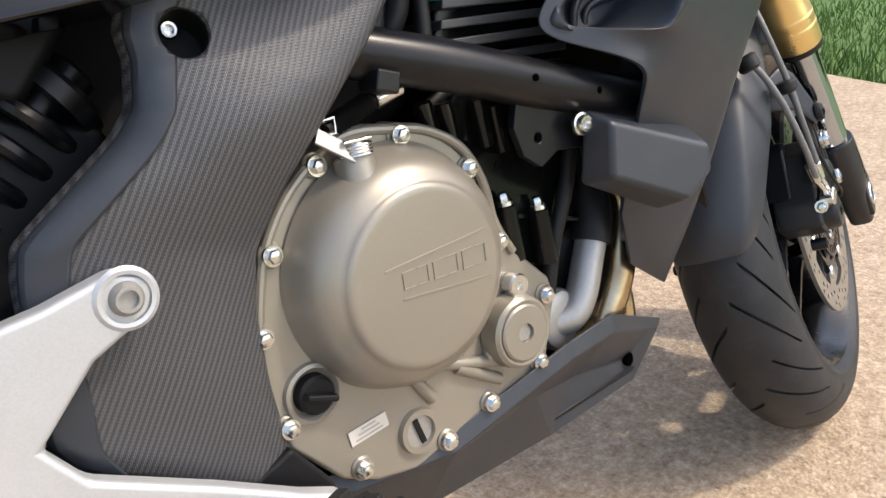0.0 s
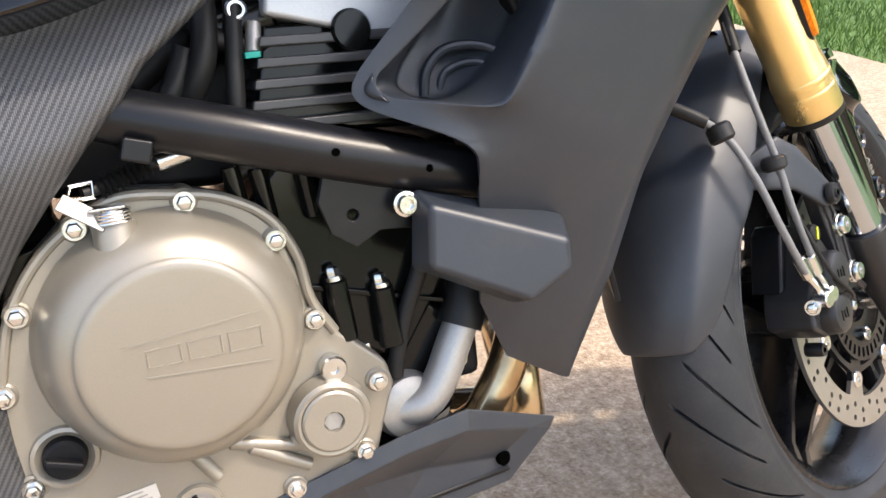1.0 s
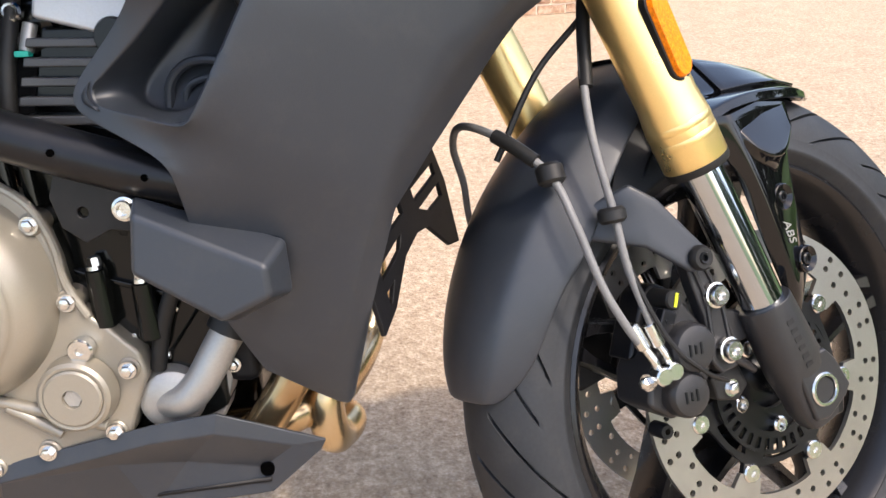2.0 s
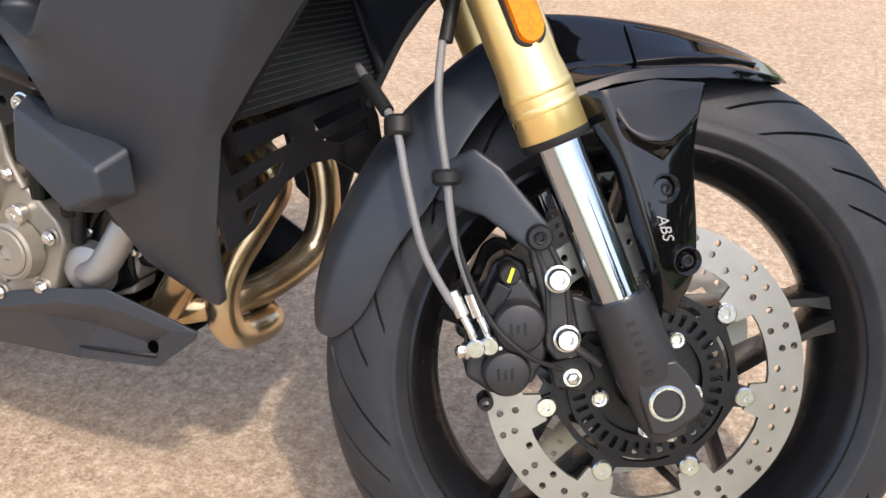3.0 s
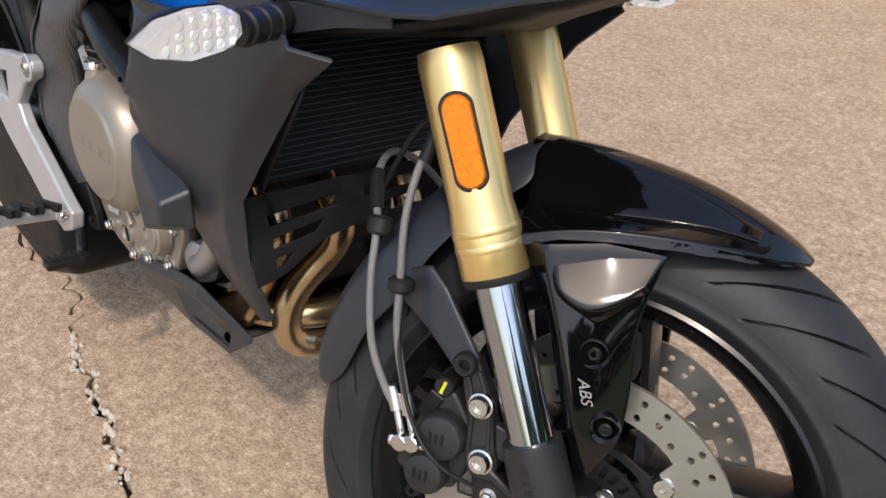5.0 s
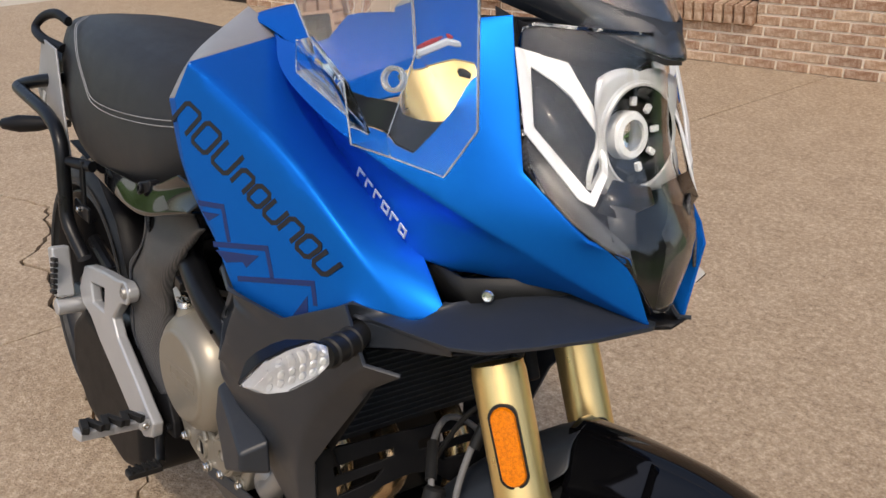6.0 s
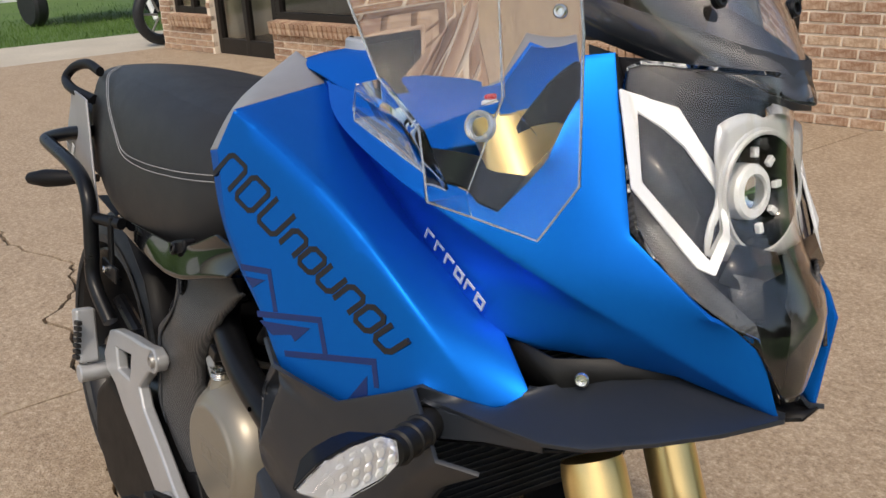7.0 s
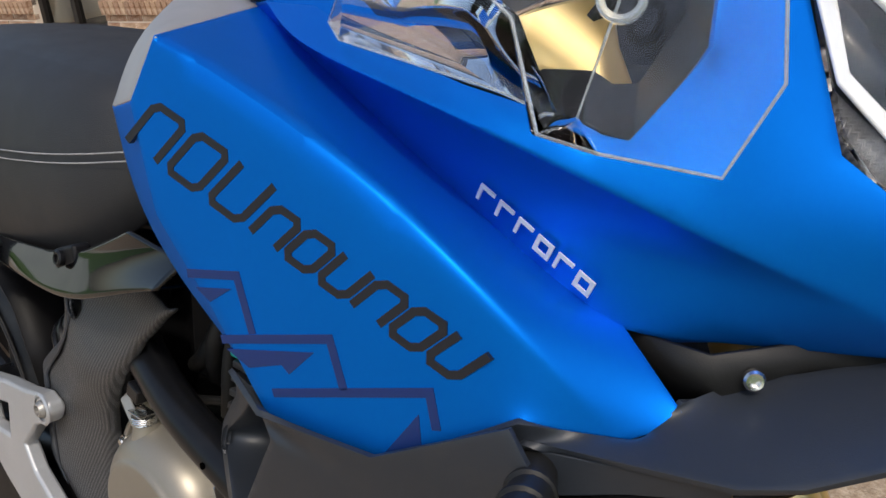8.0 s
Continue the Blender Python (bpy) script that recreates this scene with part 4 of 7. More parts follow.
part("release_boss", rod((-0.752, -0.158, 0.508), (-0.752, -0.150, 0.549), 0.0165, 28, r1=0.0150), "cover", ENG)
shaft = part("release_shaft", lathe([(0, 0.013), (0.0075, 0.013), (0.0085, 0.011), (0.0085, 0.0)], (-0.752, -0.156, 0.547), (0, 0.1, 1), 24), "zinc", ENG, "bright clutch release shaft")
coil_ = [Vector((-0.752 + 0.0122 * math.cos(0.6 * k), -0.1555 + 0.0122 * math.sin(0.6 * k), 0.548 + 0.00021 * k)) for k in range(46)]
part("return_spring", tube(coil_, 0.0014, 8, straight=True), "zinc", shaft, "bright coil return spring")
d = Vector((-0.030, 0.004, 0.022)).normalized()
n = Vector((0.10, -0.90, 0.42)).normalized()
w = d.cross(n).normalized()
n = w.cross(d)
lever = part("release_lever", box((0, 0, 0), (0.034, 0.0125, 0.0022)), "alloy_grey", ENG, "bright bent clutch lever", bevel=0.0008)
lever.matrix_basis = Matrix.Translation((-0.7695, -0.1610, 0.5590)) @ Matrix((d, w, n)).transposed().to_4x4()
part("lever_foot", box((-0.754, -0.157, 0.5600), (0.024, 0.018, 0.0022)), "zinc", lever, bevel=0.0008).matrix_parent_inverse = lever.matrix_basis.inverted()
part("cable_loop", tube([(-0.779, -0.152, 0.567), (-0.775, -0.152, 0.577), (-0.761, -0.148, 0.578), (-0.761, -0.148, 0.567), (-0.778, -0.152, 0.567)], 0.0018, 8, straight=True), "zinc", ENG, "bright cable loop")
cable = part("clutch_cable", tube([(-0.768, -0.146, 0.570), (-0.745, -0.137, 0.575), (-0.715, -0.135, 0.584), (-0.690, -0.135, 0.590), (-0.650, -0.120, 0.596), (-0.60, -0.10, 0.60)], 0.0045, 12, 8), "hose_black", ENG, "black clutch cable with bright ferrule")
for k in range(9):
    c = Vector((-0.756, -0.138, 0.568)).lerp(Vector((-0.722, -0.134, 0.578)), k / 8)
    part("bellows_ring", lathe([(0.0045, -0.0020), (0.0088, 0), (0.0045, 0.0020)], c + Vector((0, -0.002, 0.004)), (0.93, 0.1, 0.35), 14), "hose_black", ENG)
part("ferrule", rod((-0.716, -0.135, 0.583), (-0.692, -0.135, 0.589), 0.0082, 16), "zinc", ENG)

# cylinder with bolted towers, bracket and cast capacity mark
part("cylinder", prism([(-0.655, 0.54), (-0.60, 0.60), (-0.50, 0.57), (-0.492, 0.46), (-0.545, 0.385), (-0.600, 0.410), (-0.632, 0.47)], -0.118, 0.11), "cylinder", ENG, "glossy black cylinder block", bevel=0.006)
part("cylinder_rib", prism([(-0.620, 0.470), (-0.505, 0.435), (-0.503, 0.429), (-0.618, 0.463)], -0.123, -0.112), "cylinder", ENG, bevel=0.002)
for x, z in ((-0.594, 0.470), (-0.556, 0.457)):
    part("bolt_tower", rod((x, -0.127, z - 0.052), (x - 0.003, -0.127, z), 0.0105, 20, r1=0.0095), "cylinder", ENG)
    part("tower_bolt", flange_bolt((x - 0.003, -0.127, z), (-0.12, 0, 1), 0.0058, 0.0115), "zinc", ENG)
for x, z in ((-0.660, 0.560), (-0.640, 0.556), (-0.605, 0.553), (-0.588, 0.545)):
    part("head_stud", rod((x, -0.124, z - 0.03), (x - 0.004, -0.124, z + 0.012), 0.0075, 16), "cylinder", ENG)
cu = bpy.data.curves.new("capacity", "FONT")
cu.body, cu.size, cu.extrude, cu.align_x, cu.align_y = "649cm³", 0.0125, 0.0007, "CENTER", "CENTER"
txt = new("capacity_text", cu)
dg = bpy.context.evaluated_depsgraph_get()
me = bpy.data.meshes.new_from_object(txt.evaluated_get(dg))
bpy.data.objects.remove(txt)
part("cast_lettering", me, "cylinder", ENG, "raised capacity lettering").matrix_basis = Matrix.Translation((-0.577, -0.1186, 0.500)) @ pose(0, 0, 0, 90, 0, 0) @ pose(0, 0, 0, 0, 0, -8)
# body coloured black: the shade between the grey fins is in the paint
head = part("cylinder_head", prism([(-0.640, 0.590), (-0.622, 0.672), (-0.500, 0.672), (-0.490, 0.580)], -0.112, 0.11), "cylinder", ENG, "grey-finned cylinder head, its body black for the shaded gaps between fins", bevel=0.004)
for k in range(5):
    z = 0.594 + 0.0155 * k
    part("fin", prism([(-0.645 + 0.004 * k, z), (-0.643 + 0.004 * k, z + 0.0075), (-0.500, z + 0.0035), (-0.500, z - 0.004)], -0.128, 0.11), "head_paint", head, bevel=0.0015)
cc = part("cam_cover", prism([(-0.622, 0.679), (-0.618, 0.700), (-0.600, 0.730), (-0.50, 0.730), (-0.490, 0.646), (-0.549, 0.659)], -0.126, 0.10), "alloy", ENG, "silver alloy cam cover", bevel=0.004)
for k in range(5):
    part("cover_rib", box((-0.598 + 0.024 * k, -0.122, 0.705), (0.006, 0.008, 0.034)), "alloy", cc, bevel=0.002)
part("cam_plug", lathe([(0, 0.004), (0.014, 0.004), (0.016, 0.0)], (-0.557, -0.128, 0.662), (0, -1, 0), 32), "cylinder", ENG)

part("crankcase_front", box((-0.53, 0.05, 0.40), (0.09, 0.17, 0.22)), "cylinder", ENG, "black front of the crankcase", bevel=0.012)

# water pump and coolant pipe
part("pump_housing", lathe([(0, 0.022), (0.020, 0.022), (0.027, 0.018), (0.030, 0.010), (0.032, -0.03)], (-0.549, -0.108, 0.345), (0.15, -1, 0.0), 40), "alloy_grey", ENG, "grey cast water pump", bevel=0.0)
part("pump_flange", prism([(-0.585, 0.420), (-0.545, 0.432), (-0.505, 0.405), (-0.492, 0.365), (-0.505, 0.318), (-0.55, 0.305), (-0.59, 0.325)], -0.106, -0.070), "alloy_grey", ENG, bevel=0.004)
part("coolant_pipe", tube([(-0.486, -0.118, 0.415), (-0.500, -0.122, 0.392), (-0.518, -0.126, 0.362), (-0.534, -0.126, 0.346), (-0.552, -0.118, 0.342)], 0.0155, 24, 8), "alloy_grey", ENG, "grey alloy coolant elbow")
part("coolant_hose", tube([(-0.470, -0.10, 0.460), (-0.480, -0.114, 0.430), (-0.492, -0.119, 0.405)], 0.0200, 24, 8), "hose_black", ENG, "black coolant hose")
for x, z in ((-0.536, 0.428), (-0.492, 0.371), (-0.553, 0.383), (-0.575, 0.405)):
    part("pump_bolt", flange_bolt((x, -0.110, z), (0, -1, 0), 0.0052, 0.008), "zinc", ENG)
part("drain_hose", tube([(-0.512, -0.128, 0.500), (-0.526, -0.130, 0.465), (-0.545, -0.126, 0.420), (-0.556, -0.122, 0.375)], 0.0072, 14, 8), "hose_black", ENG, "thin black hose")
# wiring and hoses behind the main tube
for pts, r in ((((-0.70, -0.10, 0.60), (-0.67, -0.12, 0.65), (-0.66, -0.10, 0.72)), 0.010), (((-0.655, -0.12, 0.58), (-0.648, -0.12, 0.64), (-0.640, -0.11, 0.70)), 0.007), (((-0.69, -0.09, 0.70), (-0.655, -0.11, 0.665), (-0.60, -0.10, 0.655)), 0.008), (((-0.74, -0.10, 0.60), (-0.70, -0.115, 0.625), (-0.68, -0.11, 0.66)), 0.009), (((-0.66, -0.11, 0.56), (-0.63, -0.11, 0.575), (-0.60, -0.10, 0.58)), 0.006), (((-0.72, -0.06, 0.64), (-0.66, -0.06, 0.68), (-0.58, -0.06, 0.72)), 0.016)):
    part("harness_hose", tube(pts, r, 12, 8), "hose_black", ENG, "black rubber hose")
part("intake_box", prism([(-0.80, 0.56), (-0.80, 0.72), (-0.62, 0.76), (-0.60, 0.60), (-0.66, 0.55)], -0.070, 0.09), "plastic_black", ENG, "black intake housing", bevel=0.01)
part("throttle_body", rod((-0.665, -0.085, 0.668), (-0.610, -0.085, 0.680), 0.024, 28), "cylinder", ENG, "black throttle body")
part("injector", rod((-0.632, -0.118, 0.652), (-0.628, -0.112, 0.675), 0.0060, 14), "alloy_grey", ENG)
part("connector", box((-0.6335, -0.120, 0.651), (0.012, 0.010, 0.005)), "teal", ENG, "teal connector clip", bevel=0.001)
part("idle_screw", socket_bolt((-0.640, -0.112, 0.684), (0, -1, 0.1), 0.0085, 0.008), "zinc", ENG)

# -- main frame tube and its bracket --
fr = part("frame_tube", tube([(-0.84, -0.105, 0.655), (-0.775, -0.140, 0.632), (-0.735, -0.153, 0.620), (-0.66, -0.165, 0.597), (-0.58, -0.166, 0.571), (-0.50, -0.166, 0.548), (-0.43, -0.150, 0.530)], 0.0200, 36, 8), "black_metal", BIKE, "satin black steel trellis tube")
# no hole is cut: raised black discs stand for the shaded bores
for x, z in ((-0.596, 0.5775), (-0.527, 0.5555)):
    part("tube_hole", lathe([(0, 0.001), (0.0030, 0.001), (0.0032, -0.004)], (x, -0.1863, z), (0.05, -1, 0.1), 16), "hole_shade", fr)
part("engine_bracket", pierced([(-0.602, 0.565), (-0.520, 0.540), (-0.515, 0.505), (-0.545, 0.510), (-0.565, 0.512), (-0.585, 0.502), (-0.603, 0.515), (-0.610, 0.540)], [ring_of(-0.585, 0.527, 0.0045, 16)], -0.168, -0.160), "black_metal", fr, "black engine mounting bracket", bevel=0.0015)
part("bracket_bolt", lathe([(0, 0.004), (0.004, 0.004), (0.0046, 0.008), (0.0068, 0.008), (0.0074, 0.006), (0.0078, 0.003), (0.0098, 0.0025), (0.010, 0)], (-0.547, -0.180, 0.531), (0, -1, 0), 30), "zinc", fr, "bright engine mounting bolt")
part("tube_stop", box((-0.728, -0.166, 0.597), (0.020, 0.026, 0.016), turn=Matrix.Rotation(0.3, 4, "Y")), "black_metal", fr, bevel=0.002)

# -- exhaust headers --
ex = part("exhaust_header", tube([(-0.47, -0.020, 0.52), (-0.395, -0.030, 0.470), (-0.376, -0.030, 0.438), (-0.392, -0.036, 0.400), (-0.412, -0.062, 0.352), (-0.417, -0.074, 0.314), (-0.414, -0.070, 0.284), (-0.410, -0.048, 0.268), (-0.408, 0.000, 0.266), (-0.50, 0.05, 0.258), (-0.66, 0.02, 0.24)], 0.0185, 28, 10), "exhaust", BIKE, "heat-tinted golden exhaust header")
part("second_header", tube([(-0.47, 0.085, 0.52), (-0.395, 0.085, 0.455), (-0.375, 0.080, 0.390), (-0.382, 0.060, 0.335), (-0.400, 0.000, 0.312), (-0.420, -0.050, 0.308), (-0.470, -0.088, 0.300), (-0.56, -0.07, 0.26), (-0.66, -0.02, 0.24)], 0.0185, 28, 10), "exhaust", ex)
part("third_header", tube([(-0.47, -0.085, 0.52), (-0.415, -0.090, 0.440), (-0.430, -0.098, 0.380), (-0.455, -0.100, 0.330), (-0.50, -0.09, 0.28), (-0.60, -0.05, 0.25)], 0.0185, 28, 10), "exhaust", ex)
part("sensor", rod((-0.415, -0.095, 0.385), (-0.440, -0.125, 0.400), 0.006, 14), "black_metal", ex)
part("engine_front_cover", box((-0.485, YM, 0.46), (0.03, 0.24, 0.22)), "plastic_black", ENG, "dark engine front", bevel=0.01)
part("muffler", prism([(-0.90, 0.32), (-1.00, 0.37), (-1.20, 0.385), (-1.285, 0.32), (-1.29, 0.22), (-1.20, 0.15), (-1.00, 0.13), (-0.88, 0.18)], -0.175, 0.05), "plastic_black", ex, "matte black under-slung silencer", bevel=0.03, seg=5)

# -- radiator with guard --
rad = part("radiator", box((-0.415, YM, 0.635), (0.028, 0.33, 0.25), turn=Matrix.Rotation(radians(-22), 4, "Y")), "plastic_black", BIKE, "black finned radiator")
ax = Vector((math.sin(radians(-22)), 0, math.cos(radians(-22))))
nx = Vector((math.cos(radians(-22)), 0, -math.sin(radians(-22))))
for k in range(36):
    c = Vector((-0.415, YM, 0.635)) + ax * (-0.119 + 0.0068 * k) + nx * 0.0155
    part("cooling_fin", box(c, (0.004, 0.318, 0.0014), turn=Matrix.Rotation(radians(-22), 4, "Y")), "fin", rad)
for yy in (-0.163, 0.187):
    part("side_tank", box(Vector((-0.415, yy, 0.635)) + nx * 0.004, (0.036, 0.022, 0.25), turn=Matrix.Rotation(radians(-22), 4, "Y")), "plastic_black", rad, bevel=0.005)
GU = Vector((0.067, 0.180, 0.029)).normalized()
for s in (1,):
    outl = [(-0.022, 0.002), (0.10, 0.004), (0.190, 0.006), (0.198, -0.03), (0.190, -0.098), (0.165, -0.092), (0.125, -0.056), (0.098, -0.052), (0.060, -0.060), (0.012, -0.090), (-0.022, -0.100)]
    slots = [[(0.004, -0.022), (0.080, -0.014), (0.080, -0.025), (0.004, -0.034)], [(0.004, -0.048), (0.064, -0.038), (0.052, -0.050), (0.004, -0.060)], [(0.004, -0.071), (0.024, -0.068), (0.008, -0.082), (0.004, -0.083)],
             [(0.112, -0.012), (0.178, -0.006), (0.178, -0.018), (0.112, -0.024)], [(0.118, -0.034), (0.180, -0.028), (0.180, -0.042), (0.140, -0.044)]]
    g = part("radiator_guard", pierced(outl, slots, -0.0025, 0.0025), "plastic_black", BIKE, "slotted black radiator guard", bevel=0.001)
    org = Vector((-0.369, -0.140, 0.506)) if s > 0 else Vector(mir((-0.369, -0.140, 0.506)))
    gu = GU if s > 0 else Vector((GU.x, -GU.y, GU.z))
    up = Vector((-0.22, 0, 1)).normalized()
    up = (up - gu * up.dot(gu)).normalized()
    nn = gu.cross(up)
    g.matrix_basis = Matrix.Translation(org) @ Matrix((gu, nn, up)).transposed().to_4x4()

# -- side fairings --
FV = [(-0.590, -0.172, 0.612), (-0.498, -0.222, 0.573), (-0.496, -0.205, 0.541), (-0.486, -0.159, 0.434), (-0.458, -0.138, 0.375), (-0.390, -0.122, 0.330), (-0.397, -0.147, 0.350), (-0.357, -0.199, 0.536), (-0.272, -0.203, 0.653), (-0.215, -0.206, 0.704),
      (-0.255, -0.205, 0.752), (-0.343, -0.224, 0.706), (-0.431, -0.244, 0.709), (-0.500, -0.222, 0.715), (-0.480, -0.232, 0.596), (-0.457, -0.238, 0.638), (-0.426, -0.240, 0.693), (-0.472, -0.213, 0.702), (-0.517, -0.196, 0.660), (-0.572, -0.178, 0.615), (-0.529, -0.190, 0.675),
      (-0.384, -0.113, 0.338), (-0.337, -0.177, 0.520), (-0.306, -0.177, 0.567), (-0.240, -0.176, 0.660), (-0.190, -0.180, 0.697)]
FF = [(0, 1, 14, 19), (0, 19, 18, 20), (20, 18, 17, 13), (13, 17, 16, 12), (1, 2, 3, 7), (3, 4, 5, 6), (3, 6, 7), (1, 7, 15, 14), (15, 7, 8), (15, 8, 16), (16, 8, 11, 12), (8, 9, 10, 11), (6, 5, 21, 33), (6, 33, 22, 7), (7, 22, 23, 24, 8), (8, 24, 25, 9)]
FV += [(-0.504, -0.142, 0.657), (-0.547, -0.140, 0.613), (-0.496, -0.160, 0.592), (-0.448, -0.165, 0.642), (-0.420, -0.165, 0.694), (-0.462, -0.135, 0.704), (-0.476, -0.128, 0.655), (-0.360, -0.158, 0.437)]
DUCT = [(19, 14, 28, 27), (14, 15, 29, 28), (15, 16, 30, 29), (16, 17, 31, 30), (17, 18, 26, 31), (18, 19, 27, 26), (26, 27, 28, 32), (28, 29, 32), (29, 30, 31, 32), (31, 26, 32)]
for s in (1, -1):
    vv = FV if s > 0 else [mir(p) for p in FV]
    rim = chain([14, 15, 16, 17, 18, 19, 14], 0.8) + chain([27, 28, 29, 30, 31, 26, 27], 0.8) + chain([6, 7, 8, 9], 0.8) + chain([1, 7], 0.2) + chain([3, 7], 0.0)
    fa = moulding("side_fairing", creased(vv, FF + DUCT if s > 0 else FF[:12], (0, -s, 0), rim, corners=range(14, 20) if s > 0 else (), soft=(0, 1, 2, 4, 5, 20, 13)), "plastic", BIKE, "matte dark grey radiator side fairing", round_=0.002)
    if s < 0:
        continue
    for q, rr in ((0.0, 0.0040), (0.013, 0.0032)):
        part("duct_ring", tube([(-0.512 + q, -0.150, 0.606), (-0.508 + q, -0.152, 0.626 - q * 0.4), (-0.492 + q * 0.7, -0.154, 0.640 - q), (-0.466, -0.160, 0.640 - q), (-0.440, -0.170, 0.626 - q)], rr, 10, 6), "plastic", fa)
    inner = shell([(-0.365, -0.10, 0.42), (-0.345, -0.148, 0.523), (-0.235, -0.172, 0.664), (-0.36, -0.13, 0.70), (-0.44, -0.13, 0.56)], [(0, 1, 2, 3, 4)], (1, 0, 0))
    part("inner_panel", inner, "plastic_black", fa, solid=0.003)
blk = bmesh.new()
face_ = [blk.verts.new(p) for p in ((-0.536, -0.205, 0.531), (-0.434, -0.224, 0.490), (-0.432, -0.222, 0.466), (-0.470, -0.226, 0.449), (-0.541, -0.205, 0.484))]
root = [blk.verts.new(p) for p in ((-0.541, -0.178, 0.543), (-0.421, -0.190, 0.505), (-0.419, -0.186, 0.460), (-0.468, -0.185, 0.436), (-0.546, -0.168, 0.478))]
blk.faces.new(face_)
for k in range(5):
    blk.faces.new((root[k], root[(k + 1) % 5], face_[(k + 1) % 5], face_[k]))
blk.faces.new(root[::-1])
part("frame_slider", blk, "plastic", BIKE, "matte dark grey frame slider cover", bevel=0.005, seg=4, sharp=60)

# -- belly pan --
BV = [(-0.835, -0.118, 0.305), (-0.698, -0.136, 0.296), (-0.561, -0.146, 0.331), (-0.503, -0.148, 0.340), (-0.411, -0.128, 0.301), (-0.416, -0.127, 0.291), (-0.463, -0.130, 0.252), (-0.570, -0.122, 0.236), (-0.720, -0.110, 0.224), (-0.835, -0.100, 0.255),
      (-0.560, -0.149, 0.315), (-0.505, -0.151, 0.322), (-0.440, -0.135, 0.300), (-0.700, -0.142, 0.280), (-0.540, -0.124, 0.284), (-0.470, -0.126, 0.276), (-0.600, -0.136, 0.290), (-0.835, -0.125, 0.285)]
BF = [(0, 1, 13, 17), (1, 2, 10, 13), (2, 3, 11, 10), (3, 4, 12, 11), (17, 13, 8, 9), (13, 10, 16), (13, 16, 7, 8), (10, 11, 14, 16), (11, 12, 15, 14), (16, 14, 7), (14, 15, 6, 7), (12, 4, 5), (12, 5, 6, 15)]
for s in (1, -1):
    vv = BV if s > 0 else [mir(p) for p in BV]
    bp = part("belly_pan", shell(vv, BF, (0, -s, 0)), "plastic", BIKE, "matte dark grey belly pan", solid=0.004, bevel=0.003, sharp=9)
    y = -0.1285 if s > 0 else 2 * YM + 0.1285
    # uncut hole, its dark inside drawn as a black ring and disc
    part("pan_hole", lathe([(0.003, 0.0012), (0.0055, 0.002), (0.0070, 0.001), (0.0070, -0.006)], (-0.466, y, 0.275), (0.2, -s, 0), 24), "hole_shade", bp)
    part("pan_recess", lathe([(0, 0.0016), (0.0040, 0.0016), (0.0044, 0.0)], (-0.466, y, 0.275), (0.2, -s, 0), 20), "hole_shade", bp)
part("pan_floor", shell([(-0.463, -0.132, 0.264), (-0.57, -0.124, 0.25), (-0.72, -0.112, 0.236), (-0.835, -0.10, 0.262), (-0.835, 0.124, 0.262), (-0.72, 0.136, 0.236), (-0.57, 0.148, 0.25), (-0.463, 0.156, 0.264)], [(0, 1, 6, 7), (1, 2, 5, 6), (2, 3, 4, 5)], (0, 0, -1)), "plastic_black", BIKE, solid=0.003)

# -- carbon-look side plate --
fe = [(-0.640, -0.188, 0.706), (-0.668, -0.184, 0.688), (-0.690, -0.181, 0.670), (-0.714, -0.180, 0.652), (-0.739, -0.181, 0.626), (-0.765, -0.180, 0.600), (-0.790, -0.174, 0.572), (-0.820, -0.163, 0.536), (-0.842, -0.153, 0.500), (-0.850, -0.150, 0.460), (-0.848, -0.147, 0.400), (-0.842, -0.142, 0.345), (-0.828, -0.138, 0.308)]
be = [(-0.790, -0.168, 0.706), (-0.838, -0.164, 0.698), (-0.872, -0.161, 0.690), (-0.896, -0.160, 0.672), (-0.901, -0.160, 0.656), (-0.899, -0.160, 0.640), (-0.904, -0.159, 0.612), (-0.918, -0.158, 0.596), (-0.988, -0.155, 0.546), (-0.994, -0.155, 0.524), (-0.998, -0.155, 0.475), (-1.003, -0.153, 0.424), (-0.991, -0.150, 0.402)]
fe = [(x + (0.006 if 3 < i < 10 else 0.003), y, z) for i, (x, y, z) in enumerate(fe)]


def finer(line, n=4):
    """The same broken line with n steps to each stretch."""
    return [Vector(a).lerp(Vector(b_), k / n) for a, b_ in zip(line, line[1:]) for k in range(n)] + [Vector(line[-1])]


fe, be = finer(fe), finer(be)
rows, border = [], []
for p0, p1 in zip(fe, be):
    row, brow = [], []
    for k, (t, dy) in enumerate(((0.0, 0.014), (0.03, 0.001), (0.12, -0.003), (0.35, -0.009), (0.6, -0.008), (0.90, -0.003), (0.97, 0.001), (1.0, 0.018), (0.80, -0.0045), (0.808, -0.0072), (0.90, -0.0052), (0.965, -0.0020), (0.985, 0.0040))):
        q = p0.lerp(p1, t)
        swell = 0.009 * math.exp(-((q.z - 0.578) / 0.045) ** 2) * min(1.0, t / 0.2) * min(1.0, (1 - t) / 0.15)
        lean_in = 0.24 * max(0.0, q.z - 0.600) * math.sin(math.pi * min(1.0, t * 1.1))
        (row if k < 8 else brow).append((q.x, q.y + dy - swell + lean_in, q.z))
    rows.append(row)
    border.append(brow)
sp = part("side_plate", sheet(rows, (0, -1, 0)), "carbon", BIKE, "carbon-patterned black side plate", solid=0.005, sub=2)
bd = part("plate_border", sheet(border, (0, -1, 0)), "plastic", sp, "smooth grey border of the side plate", solid=0.003, sub=1)
EYE, EYE_AX = Vector((-0.8630, -0.1690, 0.6505)), Vector((-0.17, -0.95, 0.24)).normalized()
